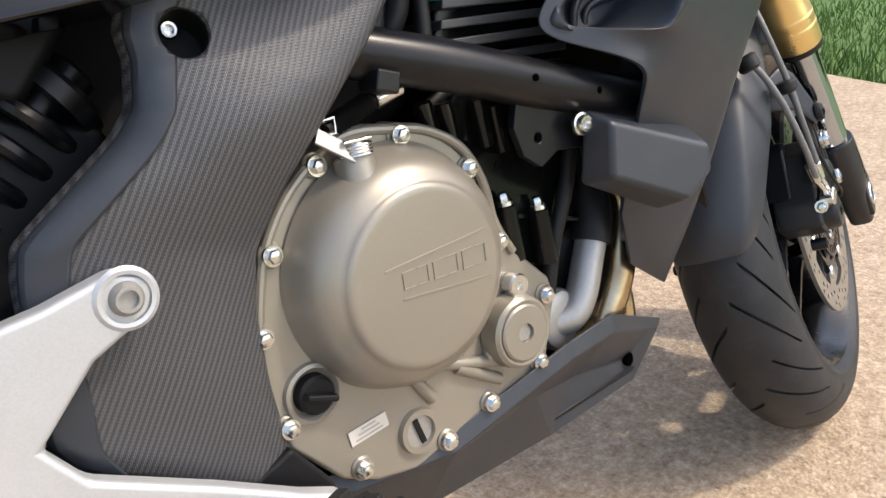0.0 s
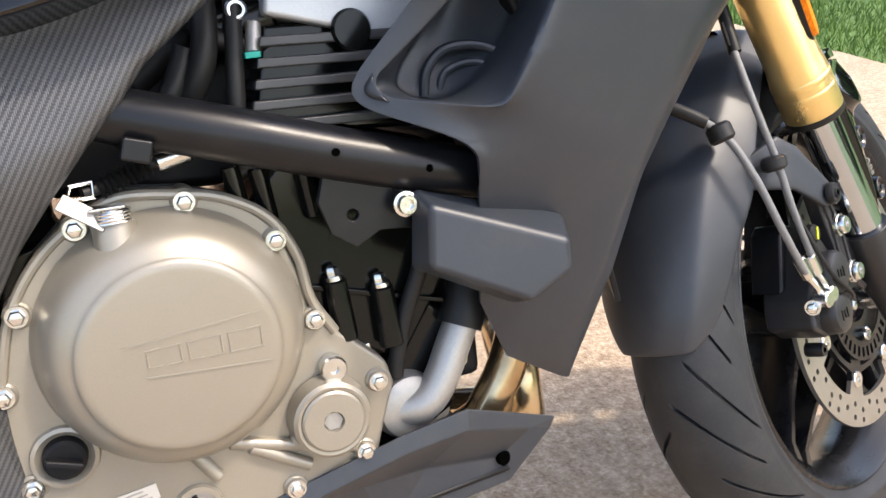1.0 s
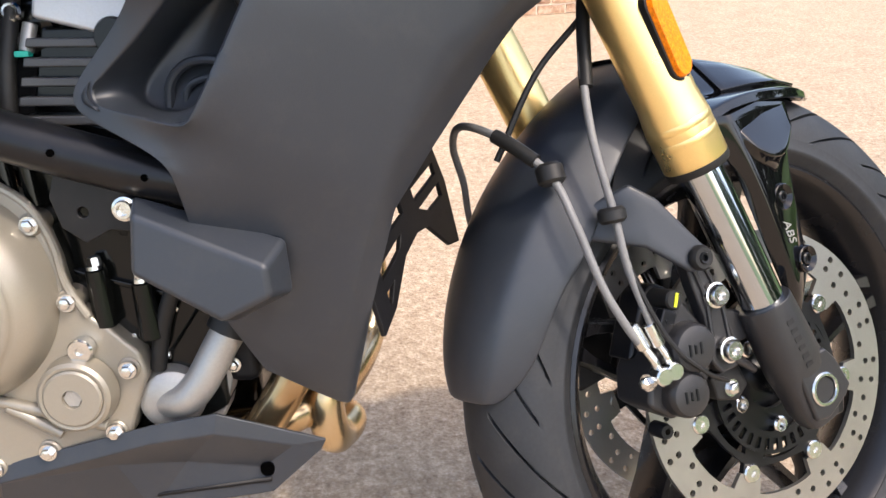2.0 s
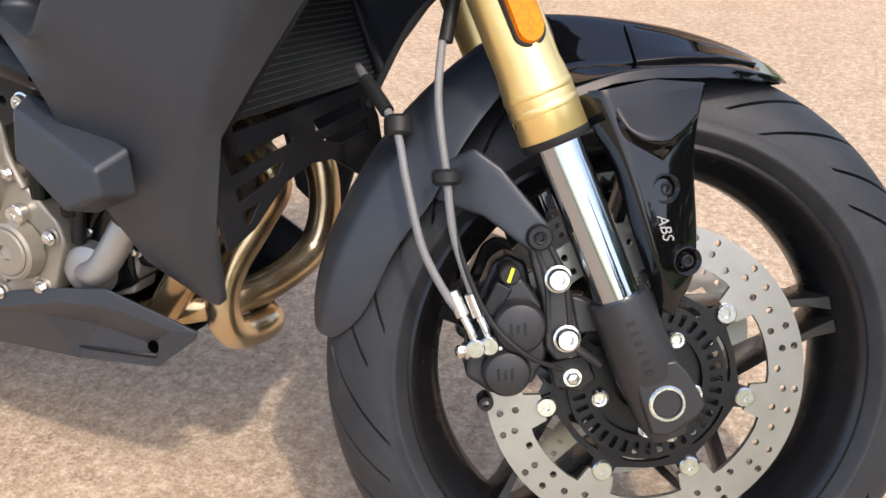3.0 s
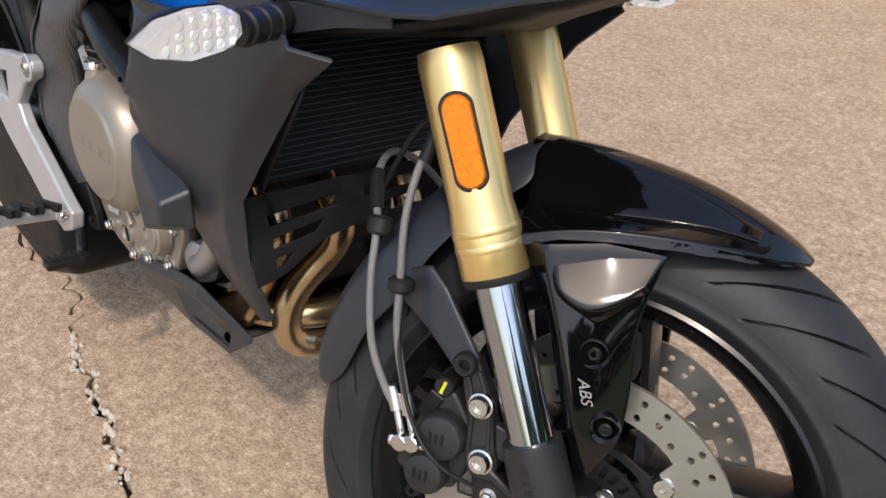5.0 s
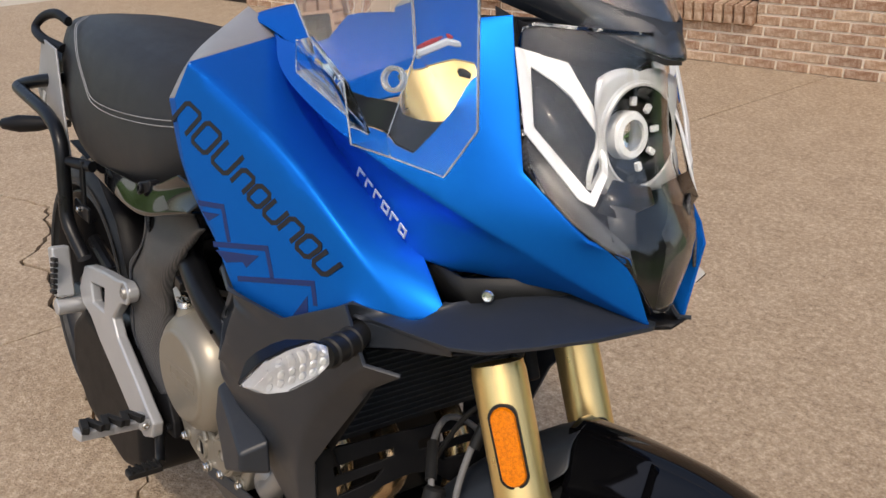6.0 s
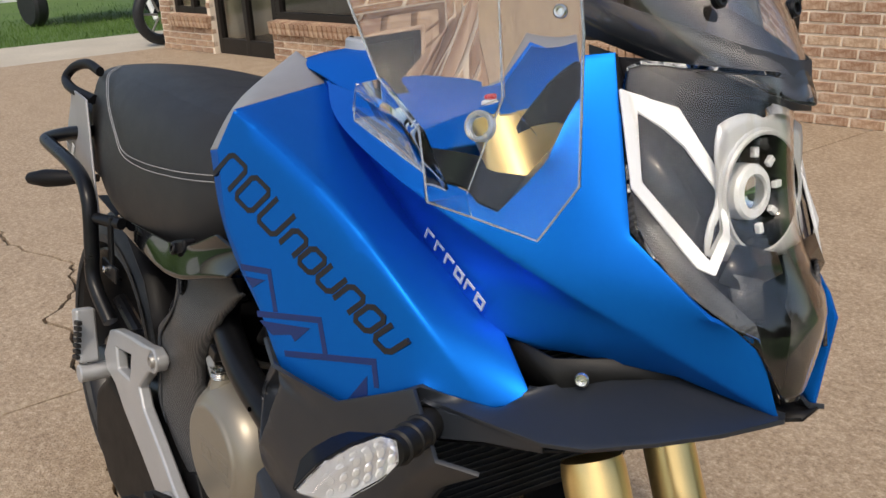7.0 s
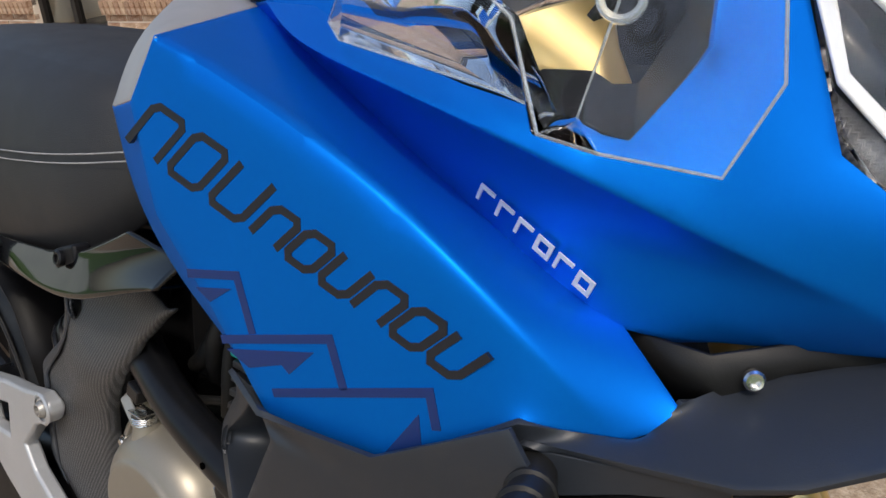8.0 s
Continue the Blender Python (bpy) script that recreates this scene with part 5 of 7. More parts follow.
# round hole cut through the plate, with a dark sleeve and a bolt deep inside
drill = part("drill", rod(EYE - EYE_AX * 0.04, EYE + EYE_AX * 0.04, 0.0158, 40), "hose_black", BIKE)
for ob in (sp, bd):
    cut = ob.modifiers.new("hole", "BOOLEAN")
    cut.operation, cut.solver, cut.object = "DIFFERENCE", "EXACT", drill
bpy.context.view_layer.update()
dg = bpy.context.evaluated_depsgraph_get()
bored = [(ob, bpy.data.meshes.new_from_object(ob.evaluated_get(dg))) for ob in (sp, bd)]
for ob, me in bored:
    ob.modifiers.clear()
    ob.data = me
bpy.data.objects.remove(drill)
part("bolt_sleeve", lathe([(0, -0.045), (0.0164, -0.045), (0.0164, -0.003)], EYE, EYE_AX, 36), "hose_black", sp, "dark bolt recess")
part("plate_bolt", socket_bolt(Vector((-0.8625, -0.1350, 0.6530)), (0, -1, 0.1), 0.0066, 0.008), "zinc", sp, "silver bolt deep in the plate")
part("lower_mount", prism([(-0.846, 0.352), (-0.818, 0.312), (-0.812, 0.285), (-0.850, 0.280), (-0.905, 0.330)], -0.150, -0.135), "plastic_black", sp, bevel=0.004)
part("lower_mount_bolt", socket_bolt((-0.833, -0.150, 0.298), (0, -1, 0), 0.007, 0.006), "black_metal", sp)

# -- silver footpeg hanger, pegs, pedal --
hg = part("footpeg_hanger", pierced([(-0.938, 0.524), (-0.957, 0.530), (-1.000, 0.520), (-1.060, 0.512), (-1.140, 0.496), (-1.170, 0.485), (-1.205, 0.430), (-1.190, 0.405), (-1.140, 0.395), (-1.085, 0.360), (-1.010, 0.325), (-0.940, 0.290), (-0.880, 0.278), (-0.845, 0.295), (-0.838, 0.325), (-0.870, 0.340), (-0.925, 0.372), (-1.000, 0.412), (-1.020, 0.440), (-0.980, 0.480), (-0.942, 0.498), (-0.934, 0.511)],
                                    [[(-1.060, 0.480), (-1.135, 0.465), (-1.125, 0.430), (-1.065, 0.435)]], -0.186, -0.166), "alloy", BIKE, "silver cast alloy footpeg hanger", bevel=0.005, m=Matrix.Translation((0.014, 0.004, -0.008)))
part("hanger_bolt", lathe([(0, 0.002), (0.0055, 0.002), (0.006, 0.006), (0.0080, 0.006), (0.0092, 0.004), (0.0105, 0.002), (0.0108, 0.0)], (-0.954, -0.186, 0.512), (0, -1, 0), 28), "alloy_grey", hg)
part("hanger_eye", lathe([(0.0148, 0.0015), (0.0175, 0.002), (0.020, 0.0)], (-0.954, -0.186, 0.512), (0, -1, 0), 28), "alloy", hg)


def footpeg(p0, p1, nm, lab):
    p0, p1 = Vector(p0), Vector(p1)
    d = (p1 - p0).normalized()
    peg = part(nm, box((p0 + p1) / 2, (0.026, (p1 - p0).length, 0.016), turn=d.to_track_quat("Y", "Z").to_matrix().to_4x4()), "alloy", BIKE, lab, bevel=0.004)
    n = 6
    for k in range(n):
        c = p0.lerp(p1, (k + 0.8) / (n + 0.6)) + Vector((0, 0, 0.0115))
        part("rubber_tread", box(c, (0.036, (p1 - p0).length / n * 0.62, 0.012), turn=d.to_track_quat("Y", "Z").to_matrix().to_4x4() @ Matrix.Rotation(0.35 * (-1) ** k, 4, "Z")), "hose_black", peg, bevel=0.002)
    part("clevis", rod(p0 + Vector((-0.016, 0, 0)), p0 + Vector((0.016, 0, 0)), 0.011, 20), "alloy", peg)
    part("clevis_pin", socket_bolt(p0 + Vector((0.016, 0, 0)), (1, 0, 0), 0.006, 0.005), "zinc", peg)
    return peg


footpeg((-0.851, -0.190, 0.312), (-0.829, -0.300, 0.330), "footpeg", "rubber-topped silver rider footpeg")
pp = part("passenger_peg", box((-1.215, -0.205, 0.450), (0.030, 0.034, 0.095), turn=Matrix.Rotation(-0.25, 4, "Y")), "alloy", BIKE, "folded silver passenger footpeg", bevel=0.005)
for k in range(7):
    part("rubber_tread", box((-1.205 + 0.0026 * k, -0.2235, 0.415 + 0.0115 * k), (0.026, 0.008, 0.0075), turn=Matrix.Rotation(-0.25, 4, "Y")), "hose_black", pp, bevel=0.0015)
part("peg_pivot", rod((-1.200, -0.222, 0.385), (-1.200, -0.170, 0.385), 0.016, 22), "alloy", pp)
pedal = part("brake_pedal", tube([(-0.84, -0.165, 0.285), (-0.81, -0.176, 0.268), (-0.785, -0.185, 0.266)], 0.008, 14, 8), "black_metal", BIKE, "black rear brake pedal")
part("pedal_pad", box((-0.775, -0.215, 0.270), (0.022, 0.055, 0.012)), "hose_black", pedal, bevel=0.003)
for k in range(5):
    part("pad_rib", box((-0.775, -0.195 - 0.010 * k, 0.2775), (0.020, 0.004, 0.004)), "hose_black", pedal)

# -- rear wheel, swingarm, shock --
RW = Matrix.Translation((-1.41, -0.025, 0.312))
rear = part("rear_wheel", rim_bm(0.226, 0.070), "black_metal", BIKE, "black cast rear wheel", m=RW)
part("tyre", tyre_mesh(0.312, 0.080, 0.082, 28, False), "rubber", rear, "wide black rear tyre", sharp=50)
part("hub", rod((0, -0.08, 0), (0, 0.08, 0), 0.05, 32), "black_metal", rear)
for k in range(5):
    a = radians(20 + 72 * k)
    part("spoke", rod((0.04 * math.cos(a), 0, 0.04 * math.sin(a)), (0.20 * math.cos(a), 0, 0.20 * math.sin(a)), 0.016, 10), "black_metal", rear)
sw = part("swingarm", tube([(-0.93, -0.105, 0.40), (-1.10, -0.118, 0.365), (-1.41, -0.115, 0.312)], 0.030, 16, 6), "black_metal", BIKE, "black box-section swingarm")
part("axle_nut", flange_bolt((-1.41, -0.143, 0.312), (0, -1, 0), 0.014, 0.016), "zinc", sw)
part("chain_guard_hugger", sheet([[(-1.41 + 0.335 * math.cos(radians(d)), y, 0.312 + 0.335 * math.sin(radians(d))) for y in (-0.115, -0.08, 0.05)] for d in (20, 45, 70, 95)], (0, 0, 1)), "plastic_black", sw, solid=0.003)
sh = part("shock_absorber", rod((-0.905, -0.062, 0.640), (-1.115, -0.062, 0.490), 0.020, 24), "black_metal", BIKE, "black rear shock absorber with exposed spring")
coil = []
for k in range(8 * 16 + 1):
    a = 2 * math.pi * k / 16
    c = Vector((-0.935, -0.062, 0.618)).lerp(Vector((-1.09, -0.062, 0.508)), k / 128)
    u = Vector((0.58, 0, -0.81)).normalized()
    coil.append(c + u.cross(Vector((-0.82, 0, -0.58))).normalized() * 0.036 * math.cos(a) + u.normalized() * 0.036 * math.sin(a))
part("spring", tube(coil, 0.0065, 8, straight=True), "black_metal", sh)
part("spring_seat", lathe([(0, 0.010), (0.036, 0.010), (0.040, 0.006), (0.040, -0.006), (0, -0.006)], (-0.925, -0.062, 0.626), (0.82, 0, 0.58), 32), "black_metal", sh)
part("airbox", prism([(-0.86, 0.72), (-0.66, 0.74), (-0.62, 0.82), (-0.80, 0.84), (-1.00, 0.78), (-1.05, 0.66), (-0.95, 0.62)], -0.10, 0.12), "plastic_black", BIKE, "black airbox under the seat", bevel=0.01)
# filler added so that the gap behind the shock stays dark
part("rear_shroud", prism([(-0.80, 0.42), (-0.80, 0.76), (-1.24, 0.74), (-1.22, 0.50), (-1.02, 0.40)], -0.015, 0.02), "plastic_black", BIKE, "black filler added to keep the gap behind the shock absorber dark", bevel=0.004)
part("inner_guard", prism([(-0.88, 0.30), (-0.90, 0.60), (-1.02, 0.64), (-1.06, 0.45), (-1.00, 0.33)], -0.09, 0.10), "plastic_black", BIKE, bevel=0.01)
sv = [(-1.180, -0.158, 0.672), (-1.000, -0.172, 0.694), (-0.870, -0.186, 0.712), (-0.760, -0.198, 0.738), (-0.660, -0.205, 0.778), (-1.200, -0.150, 0.645), (-0.960, -0.190, 0.668), (-0.780, -0.216, 0.684), (-0.690, -0.220, 0.716), (-0.600, -0.218, 0.745), (-0.580, -0.200, 0.770),
      (-1.200, -0.100, 0.640), (-0.960, -0.140, 0.660), (-0.780, -0.150, 0.676), (-0.690, -0.150, 0.706), (-0.600, -0.150, 0.735)]
sidep = moulding("seat_side_panel", creased(sv, [(0, 1, 6, 5), (1, 2, 7, 6), (2, 3, 8, 7), (3, 4, 10, 9, 8), (5, 6, 12, 11), (6, 7, 13, 12), (7, 8, 14, 13), (8, 9, 15, 14)], (0, -1, 0), chain([5, 6, 7, 8, 9], 0.55)), "gloss", BIKE, "gloss black panel under the seat", thick=0.003, round_=0.0)
part("panel_recess", box((-0.800, -0.190, 0.722), (0.050, 0.020, 0.022), turn=Matrix.Rotation(radians(-18), 4, "Y")), "plastic_black", sidep, bevel=0.005)
part("panel_bolt", socket_bolt((-0.803, -0.200, 0.721), (0, -1, 0.2), 0.008, 0.006), "black_metal", sidep)
# -- seat and tail --
rows = []
for x, h, zt, zl in ((-0.745, 0.075, 0.872, 0.800), (-0.775, 0.110, 0.890, 0.755), (-0.83, 0.148, 0.902, 0.705), (-0.90, 0.160, 0.910, 0.680), (-1.00, 0.166, 0.917, 0.672), (-1.10, 0.168, 0.922, 0.668), (-1.20, 0.164, 0.921, 0.668), (-1.30, 0.148, 0.917, 0.690), (-1.40, 0.128, 0.908, 0.740), (-1.48, 0.100, 0.896, 0.790), (-1.52, 0.070, 0.885, 0.830)):
    yc = -0.006
    row = []
    for u, w in ((-0.90, 0.0), (-1.01, 0.12), (-1.04, 0.35), (-1.00, 0.60), (-0.93, 0.80), (-0.78, 0.93), (-0.45, 0.99), (0.0, 1.0), (0.45, 0.99), (0.78, 0.93), (0.93, 0.80), (1.00, 0.60), (1.04, 0.35), (1.01, 0.12), (0.90, 0.0)):
        row.append((x, yc + h * u, zl + (zt - zl) * w))
    rows.append(row)
seat = part("seat", sheet(rows, (0, 0, 1)), "seat", BIKE, "black stitched vinyl dual seat", solid=0.006, sub=2)
for off in (0.0, 0.009):
    line = [(-0.765, -0.128, 0.822 - off), (-0.84, -0.160, 0.812 - off), (-0.921, -0.171, 0.803 - off), (-1.010, -0.177, 0.797 - off), (-1.080 - off * 0.5, -0.180, 0.800 - off * 0.7), (-1.120 - off, -0.178, 0.822), (-1.190 - off, -0.166, 0.852), (-1.250 - off, -0.150, 0.878), (-1.305 - off, -0.130, 0.894), (-1.34 - off, -0.10, 0.905)]
    part("stitching", tube(line, 0.0008, 6, 8), "thread", seat, "pale stitching")
tail = moulding("tail_cowl", creased([(-1.300, -0.158, 0.850), (-1.460, -0.140, 0.850), (-1.540, -0.120, 0.815), (-1.480, -0.146, 0.745), (-1.390, -0.156, 0.705), (-1.200, -0.168, 0.664), (-1.230, -0.166, 0.720), (-1.410, -0.152, 0.780)], [(0, 1, 2, 7), (2, 3, 7), (7, 3, 4, 5, 6), (0, 7, 6)], (0, -1, 0), []), "grey_paint", BIKE, "satin grey tail panel with pale lettering bars")
tail.matrix_basis = Matrix.Translation((0, -0.016, 0))
for k in range(3):
    part("decal_bar", box((-1.420 + 0.024 * k, -0.1545 - 0.0012 * k, 0.765 - 0.022 * k), (0.010, 0.001, 0.028), turn=Matrix.Rotation(0.5, 4, "Y") @ Matrix.Rotation(0.16, 4, "Z")), "decal_white", tail)
part("tail_light", box((-1.525, -0.105, 0.700), (0.05, 0.03, 0.04)), "red", tail, "red tail light", bevel=0.006)
part("tail_underside", prism([(-1.25, 0.66), (-1.30, 0.78), (-1.55, 0.82), (-1.58, 0.76), (-1.50, 0.69)], -0.10, 0.09), "plastic_black", tail, bevel=0.01)
grab = part("grab_handle", tube([(-1.36, -0.142, 0.842), (-1.45, -0.155, 0.850), (-1.515, -0.150, 0.862), (-1.500, -0.138, 0.885), (-1.44, -0.130, 0.898), (-1.38, -0.125, 0.890)], 0.0095, 14, 8, flat=0.8), "plastic_black", BIKE, "black moulded grab handle")
rack = part("pannier_rail", tube([(-1.33, -0.13, 0.79), (-1.40, -0.175, 0.775), (-1.452, -0.200, 0.757), (-1.42, -0.205, 0.752), (-1.27, -0.20, 0.735), (-1.20, -0.20, 0.700), (-1.185, -0.20, 0.62), (-1.175, -0.20, 0.56), (-1.12, -0.19, 0.505)], 0.0125, 16, 8), "black_metal", BIKE, "black tubular pannier rail")
part("cross_tube", tube([(-1.20, -0.20, 0.668), (-1.12, -0.17, 0.672)], 0.010, 12, 4), "black_metal", rack)
part("cross_plate", box((-1.135, -0.185, 0.590), (0.075, 0.006, 0.026)), "black_metal", rack, bevel=0.002)
part("drop_strut", box((-1.135, -0.183, 0.630), (0.018, 0.006, 0.10), turn=Matrix.Rotation(-0.1, 4, "Y")), "black_metal", rack, bevel=0.002)
part("plate_bolt", socket_bolt((-1.145, -0.189, 0.590), (0, -1, 0), 0.006, 0.005), "zinc", rack)
rs = part("rear_indicator", lathe([(0, 0.0), (0.012, 0.012), (0.019, 0.05), (0.017, 0.09), (0.010, 0.125), (0.008, 0.165), (0, 0.165)], (-1.640, -0.205, 0.642), (0.70, 0.68, 0.12), 16), "plastic_black", BIKE, "black rear indicator")


# -- tank side panels, tank top --
YN = 0.021                          # middle plane of the nose


def mirn(p):
    return (p[0], 2 * YN - p[1], p[2])


def panel_y(x, z):
    """Depth of the flat right tank panel."""
    return -0.199 + (0.218 * (x + 0.277) - 0.01306 * (z - 0.785)) / 0.976


def pp(x, z, dy=0.0):
    return (x, panel_y(x, z) + dy, z)


TV = [pp(-0.432, 0.702), pp(-0.343, 0.697), pp(-0.255, 0.752), (-0.212, -0.158, 0.743), (-0.186, -0.133, 0.755), (-0.235, -0.128, 0.797), pp(-0.268, 0.812), pp(-0.338, 0.866), pp(-0.412, 0.906), pp(-0.485, 0.937),
      (-0.300, -0.122, 0.824), (-0.400, -0.110, 0.868), (-0.500, -0.096, 0.911), (-0.646, -0.066, 0.962), pp(-0.511, 0.946), pp(-0.537, 0.903), pp(-0.522, 0.828), pp(-0.476, 0.770), pp(-0.446, 0.722)]
TF = [(15, 16, 9), (16, 17, 8, 9), (17, 18, 7, 8), (18, 0, 1, 7), (1, 2, 6, 7), (2, 3, 6), (3, 4, 5, 6), (6, 5, 10, 7), (7, 10, 11, 8), (8, 11, 12, 9), (9, 12, 13, 14), (14, 15, 9)]

for s in (1, -1):
    vv = TV if s > 0 else [mir(p) for p in TV]
    tp = moulding("tank_panel", creased(vv, TF, (0, -s, 0.2), chain([14, 9, 8, 7, 6, 3], 0.8)), "blue", BIKE, "satin blue tank side panel with dark mountain graphics")
    # grey rear band and lip
    gv = [pp(-0.511, 0.946), (-0.646, -0.066, 0.962), (-0.690, -0.095, 0.992), (-0.620, -0.203, 0.955), pp(-0.537, 0.903), (-0.585, -0.246, 0.893), (-0.645, -0.217, 0.885), (-0.695, -0.178, 0.874), (-0.725, -0.120, 0.955), (-0.690, -0.178, 0.920)]
    gv = gv if s > 0 else [mir(p) for p in gv]
    moulding("tank_band", creased(gv, [(0, 1, 2, 3), (0, 3, 5, 4), (3, 9, 6, 5), (3, 2, 8, 9), (9, 8, 7, 6)], (-0.3, -s, 0.6), []), "grey_paint", tp, "satin grey tank band", thick=0.003)
    lv = [pp(-0.537, 0.903), (-0.585, -0.246, 0.893), (-0.645, -0.217, 0.885), (-0.695, -0.178, 0.874), pp(-0.522, 0.828), (-0.575, -0.243, 0.820), (-0.630, -0.212, 0.812), (-0.690, -0.172, 0.815), pp(-0.476, 0.770), (-0.530, -0.228, 0.752), (-0.600, -0.180, 0.745), pp(-0.446, 0.722), (-0.490, -0.205, 0.712), (-0.530, -0.160, 0.710)]
    lv = lv if s > 0 else [mir(p) for p in lv]
    moulding("tank_lip", creased(lv, [(0, 1, 5, 4), (1, 2, 6, 5), (2, 3, 7, 6), (4, 5, 9, 8), (5, 6, 10, 9), (6, 7, 10), (8, 9, 12, 11), (9, 10, 13, 12)], (-1, -s, 0), []), "blue", tp, thick=0.003)
    if s > 0:
        right_panel = tp
tank_rows = [[(-0.755, -0.10, 0.930), (-0.765, -0.04, 0.945), (-0.77, YM, 0.950), (-0.765, 0.064, 0.945), (-0.755, 0.124, 0.930)],
             [(-0.70, -0.115, 0.983), (-0.705, -0.05, 1.000), (-0.705, YM, 1.004), (-0.705, 0.074, 1.000), (-0.70, 0.139, 0.983)],
             [(-0.646, -0.088, 0.972), (-0.63, -0.05, 1.004), (-0.63, YM, 1.010), (-0.63, 0.074, 1.004), (-0.646, 0.112, 0.972)],
             [(-0.52, -0.112, 0.952), (-0.50, -0.06, 0.982), (-0.50, YM, 0.990), (-0.50, 0.084, 0.982), (-0.52, 0.136, 0.952)],
             [(-0.40, -0.120, 0.900), (-0.40, -0.06, 0.925), (-0.40, YM, 0.930), (-0.40, 0.084, 0.925), (-0.40, 0.144, 0.900)]]
tank = part("fuel_tank", sheet(tank_rows, (0, 0, 1)), "blue", BIKE, "satin blue fuel tank top", solid=0.004, sub=2)
CAP = (-0.655, 0.004, 1.004)
cap = part("filler_cap", lathe([(0, 0.005), (0.029, 0.005), (0.033, 0.008), (0.042, 0.008), (0.045, 0.005), (0.045, -0.012)], CAP, (0.02, 0, 1), 48), "alloy", tank, "silver fuel filler cap")
for k in range(6):
    a = 2 * math.pi * k / 6
    part("cap_screw", socket_bolt((CAP[0] + 0.0375 * math.cos(a), CAP[1] + 0.0375 * math.sin(a), CAP[2] + 0.0075), (0.02, 0, 1), 0.003, 0.0025), "black_metal", cap)


def decal(points, mat, name, lab="", lift=0.0005):
    bm = bmesh.new()
    lo = [bm.verts.new((x, panel_y(x, z) + 0.003, z)) for x, z in points]
    hi = [bm.verts.new((x, panel_y(x, z) - lift, z)) for x, z in points]
    bm.faces.new(hi)
    for i in range(len(lo)):
        j = (i + 1) % len(lo)
        bm.faces.new((lo[i], lo[j], hi[j], hi[i]))
    return part(name, bm, mat, right_panel, lab)


def stroke(path, w, mat, name, loop=False, lift=0.0005):
    """Flat mitred band of even width along a broken line on the panel."""
    pts = [Vector(p) for p in path]
    n = len(pts)
    left, right = [], []
    for i, p in enumerate(pts):
        a = pts[i - 1] if i or loop else None
        c = pts[(i + 1) % n] if i < n - 1 or loop else None
        d0 = (p - a).normalized() if a is not None else (c - p).normalized()
        d1 = (c - p).normalized() if c is not None else d0
        m_ = (Vector((-d0.y, d0.x)) + Vector((-d1.y, d1.x))).normalized()
        k = w / 2 / max(0.35, m_.dot(Vector((-d0.y, d0.x))))
        left.append(p + m_ * k)
        right.append(p - m_ * k)
    bm = bmesh.new()
    lay = [[bm.verts.new((q.x, panel_y(q.x, q.y) + off, q.y)) for q in side] for off in (-lift, 0.003) for side in (left, right)]
    for i in range(n if loop else n - 1):
        j = (i + 1) % n
        bm.faces.new((lay[0][i], lay[0][j], lay[1][j], lay[1][i]))
        bm.faces.new((lay[0][i], lay[0][j], lay[2][j], lay[2][i]))
        bm.faces.new((lay[1][i], lay[1][j], lay[3][j], lay[3][i]))
    if not loop:
        for i in (0, n - 1):
            bm.faces.new((lay[0][i], lay[1][i], lay[3][i], lay[2][i]))
    return part(name, bm, mat, right_panel)


# model name as plain slanted shapes: nine blocks along the slope
TO, TD, TU = Vector((-0.543, 0.876)), Vector((0.914, -0.405)), Vector((0.74, 0.672))
x0 = 0.0
for k in range(9):
    tall = 0.0400 if k < 3 else 0.0285
    w = 0.0270 if k < 3 else 0.0205
    q = lambda a, h: tuple(TO + TD * (x0 + a) + TU * h)
    r = 0.005
    arch = [q(0, 0), q(0, tall - r), q(r * 0.8, tall), q(w - r * 0.8, tall), q(w, tall - r), q(w, 0)]
    cup = [q(0, tall), q(0, r), q(r * 0.8, 0), q(w - r * 0.8, 0), q(w, r), q(w, tall)]
    ring = [q(0, r), q(0, tall - r), q(r * 0.8, tall), q(w - r * 0.8, tall), q(w, tall - r), q(w, r), q(w - r * 0.8, 0), q(r * 0.8, 0)]
    if k % 3 == 0:
        stroke(arch, 0.0052, "decal_black", "graphic_block")
    elif k % 3 == 1:
        stroke(ring, 0.0052, "decal_black", "graphic_block", True)
    else:
        stroke(cup, 0.0052, "decal_black", "graphic_block")
    x0 += 0.0375 if k < 3 else 0.0273
# mountain outlines
stroke([(-0.497, 0.7915), (-0.454, 0.798), (-0.443, 0.760)], 0.006, "decal_navy", "mountain_line")
stroke([(-0.470, 0.750), (-0.382, 0.771), (-0.372, 0.739)], 0.006, "decal_navy", "mountain_line")
stroke([(-0.428, 0.722), (-0.312, 0.754), (-0.307, 0.731)], 0.006, "decal_navy", "mountain_line")
decal([(-0.490, 0.783), (-0.459, 0.788), (-0.478, 0.775)], "decal_navy", "mountain_face")
decal([(-0.466, 0.744), (-0.394, 0.759), (-0.414, 0.739), (-0.420, 0.744), (-0.447, 0.735)], "decal_navy", "mountain_face")
decal([(-0.346, 0.700), (-0.319, 0.738), (-0.316, 0.709)], "decal_navy", "mountain_face")

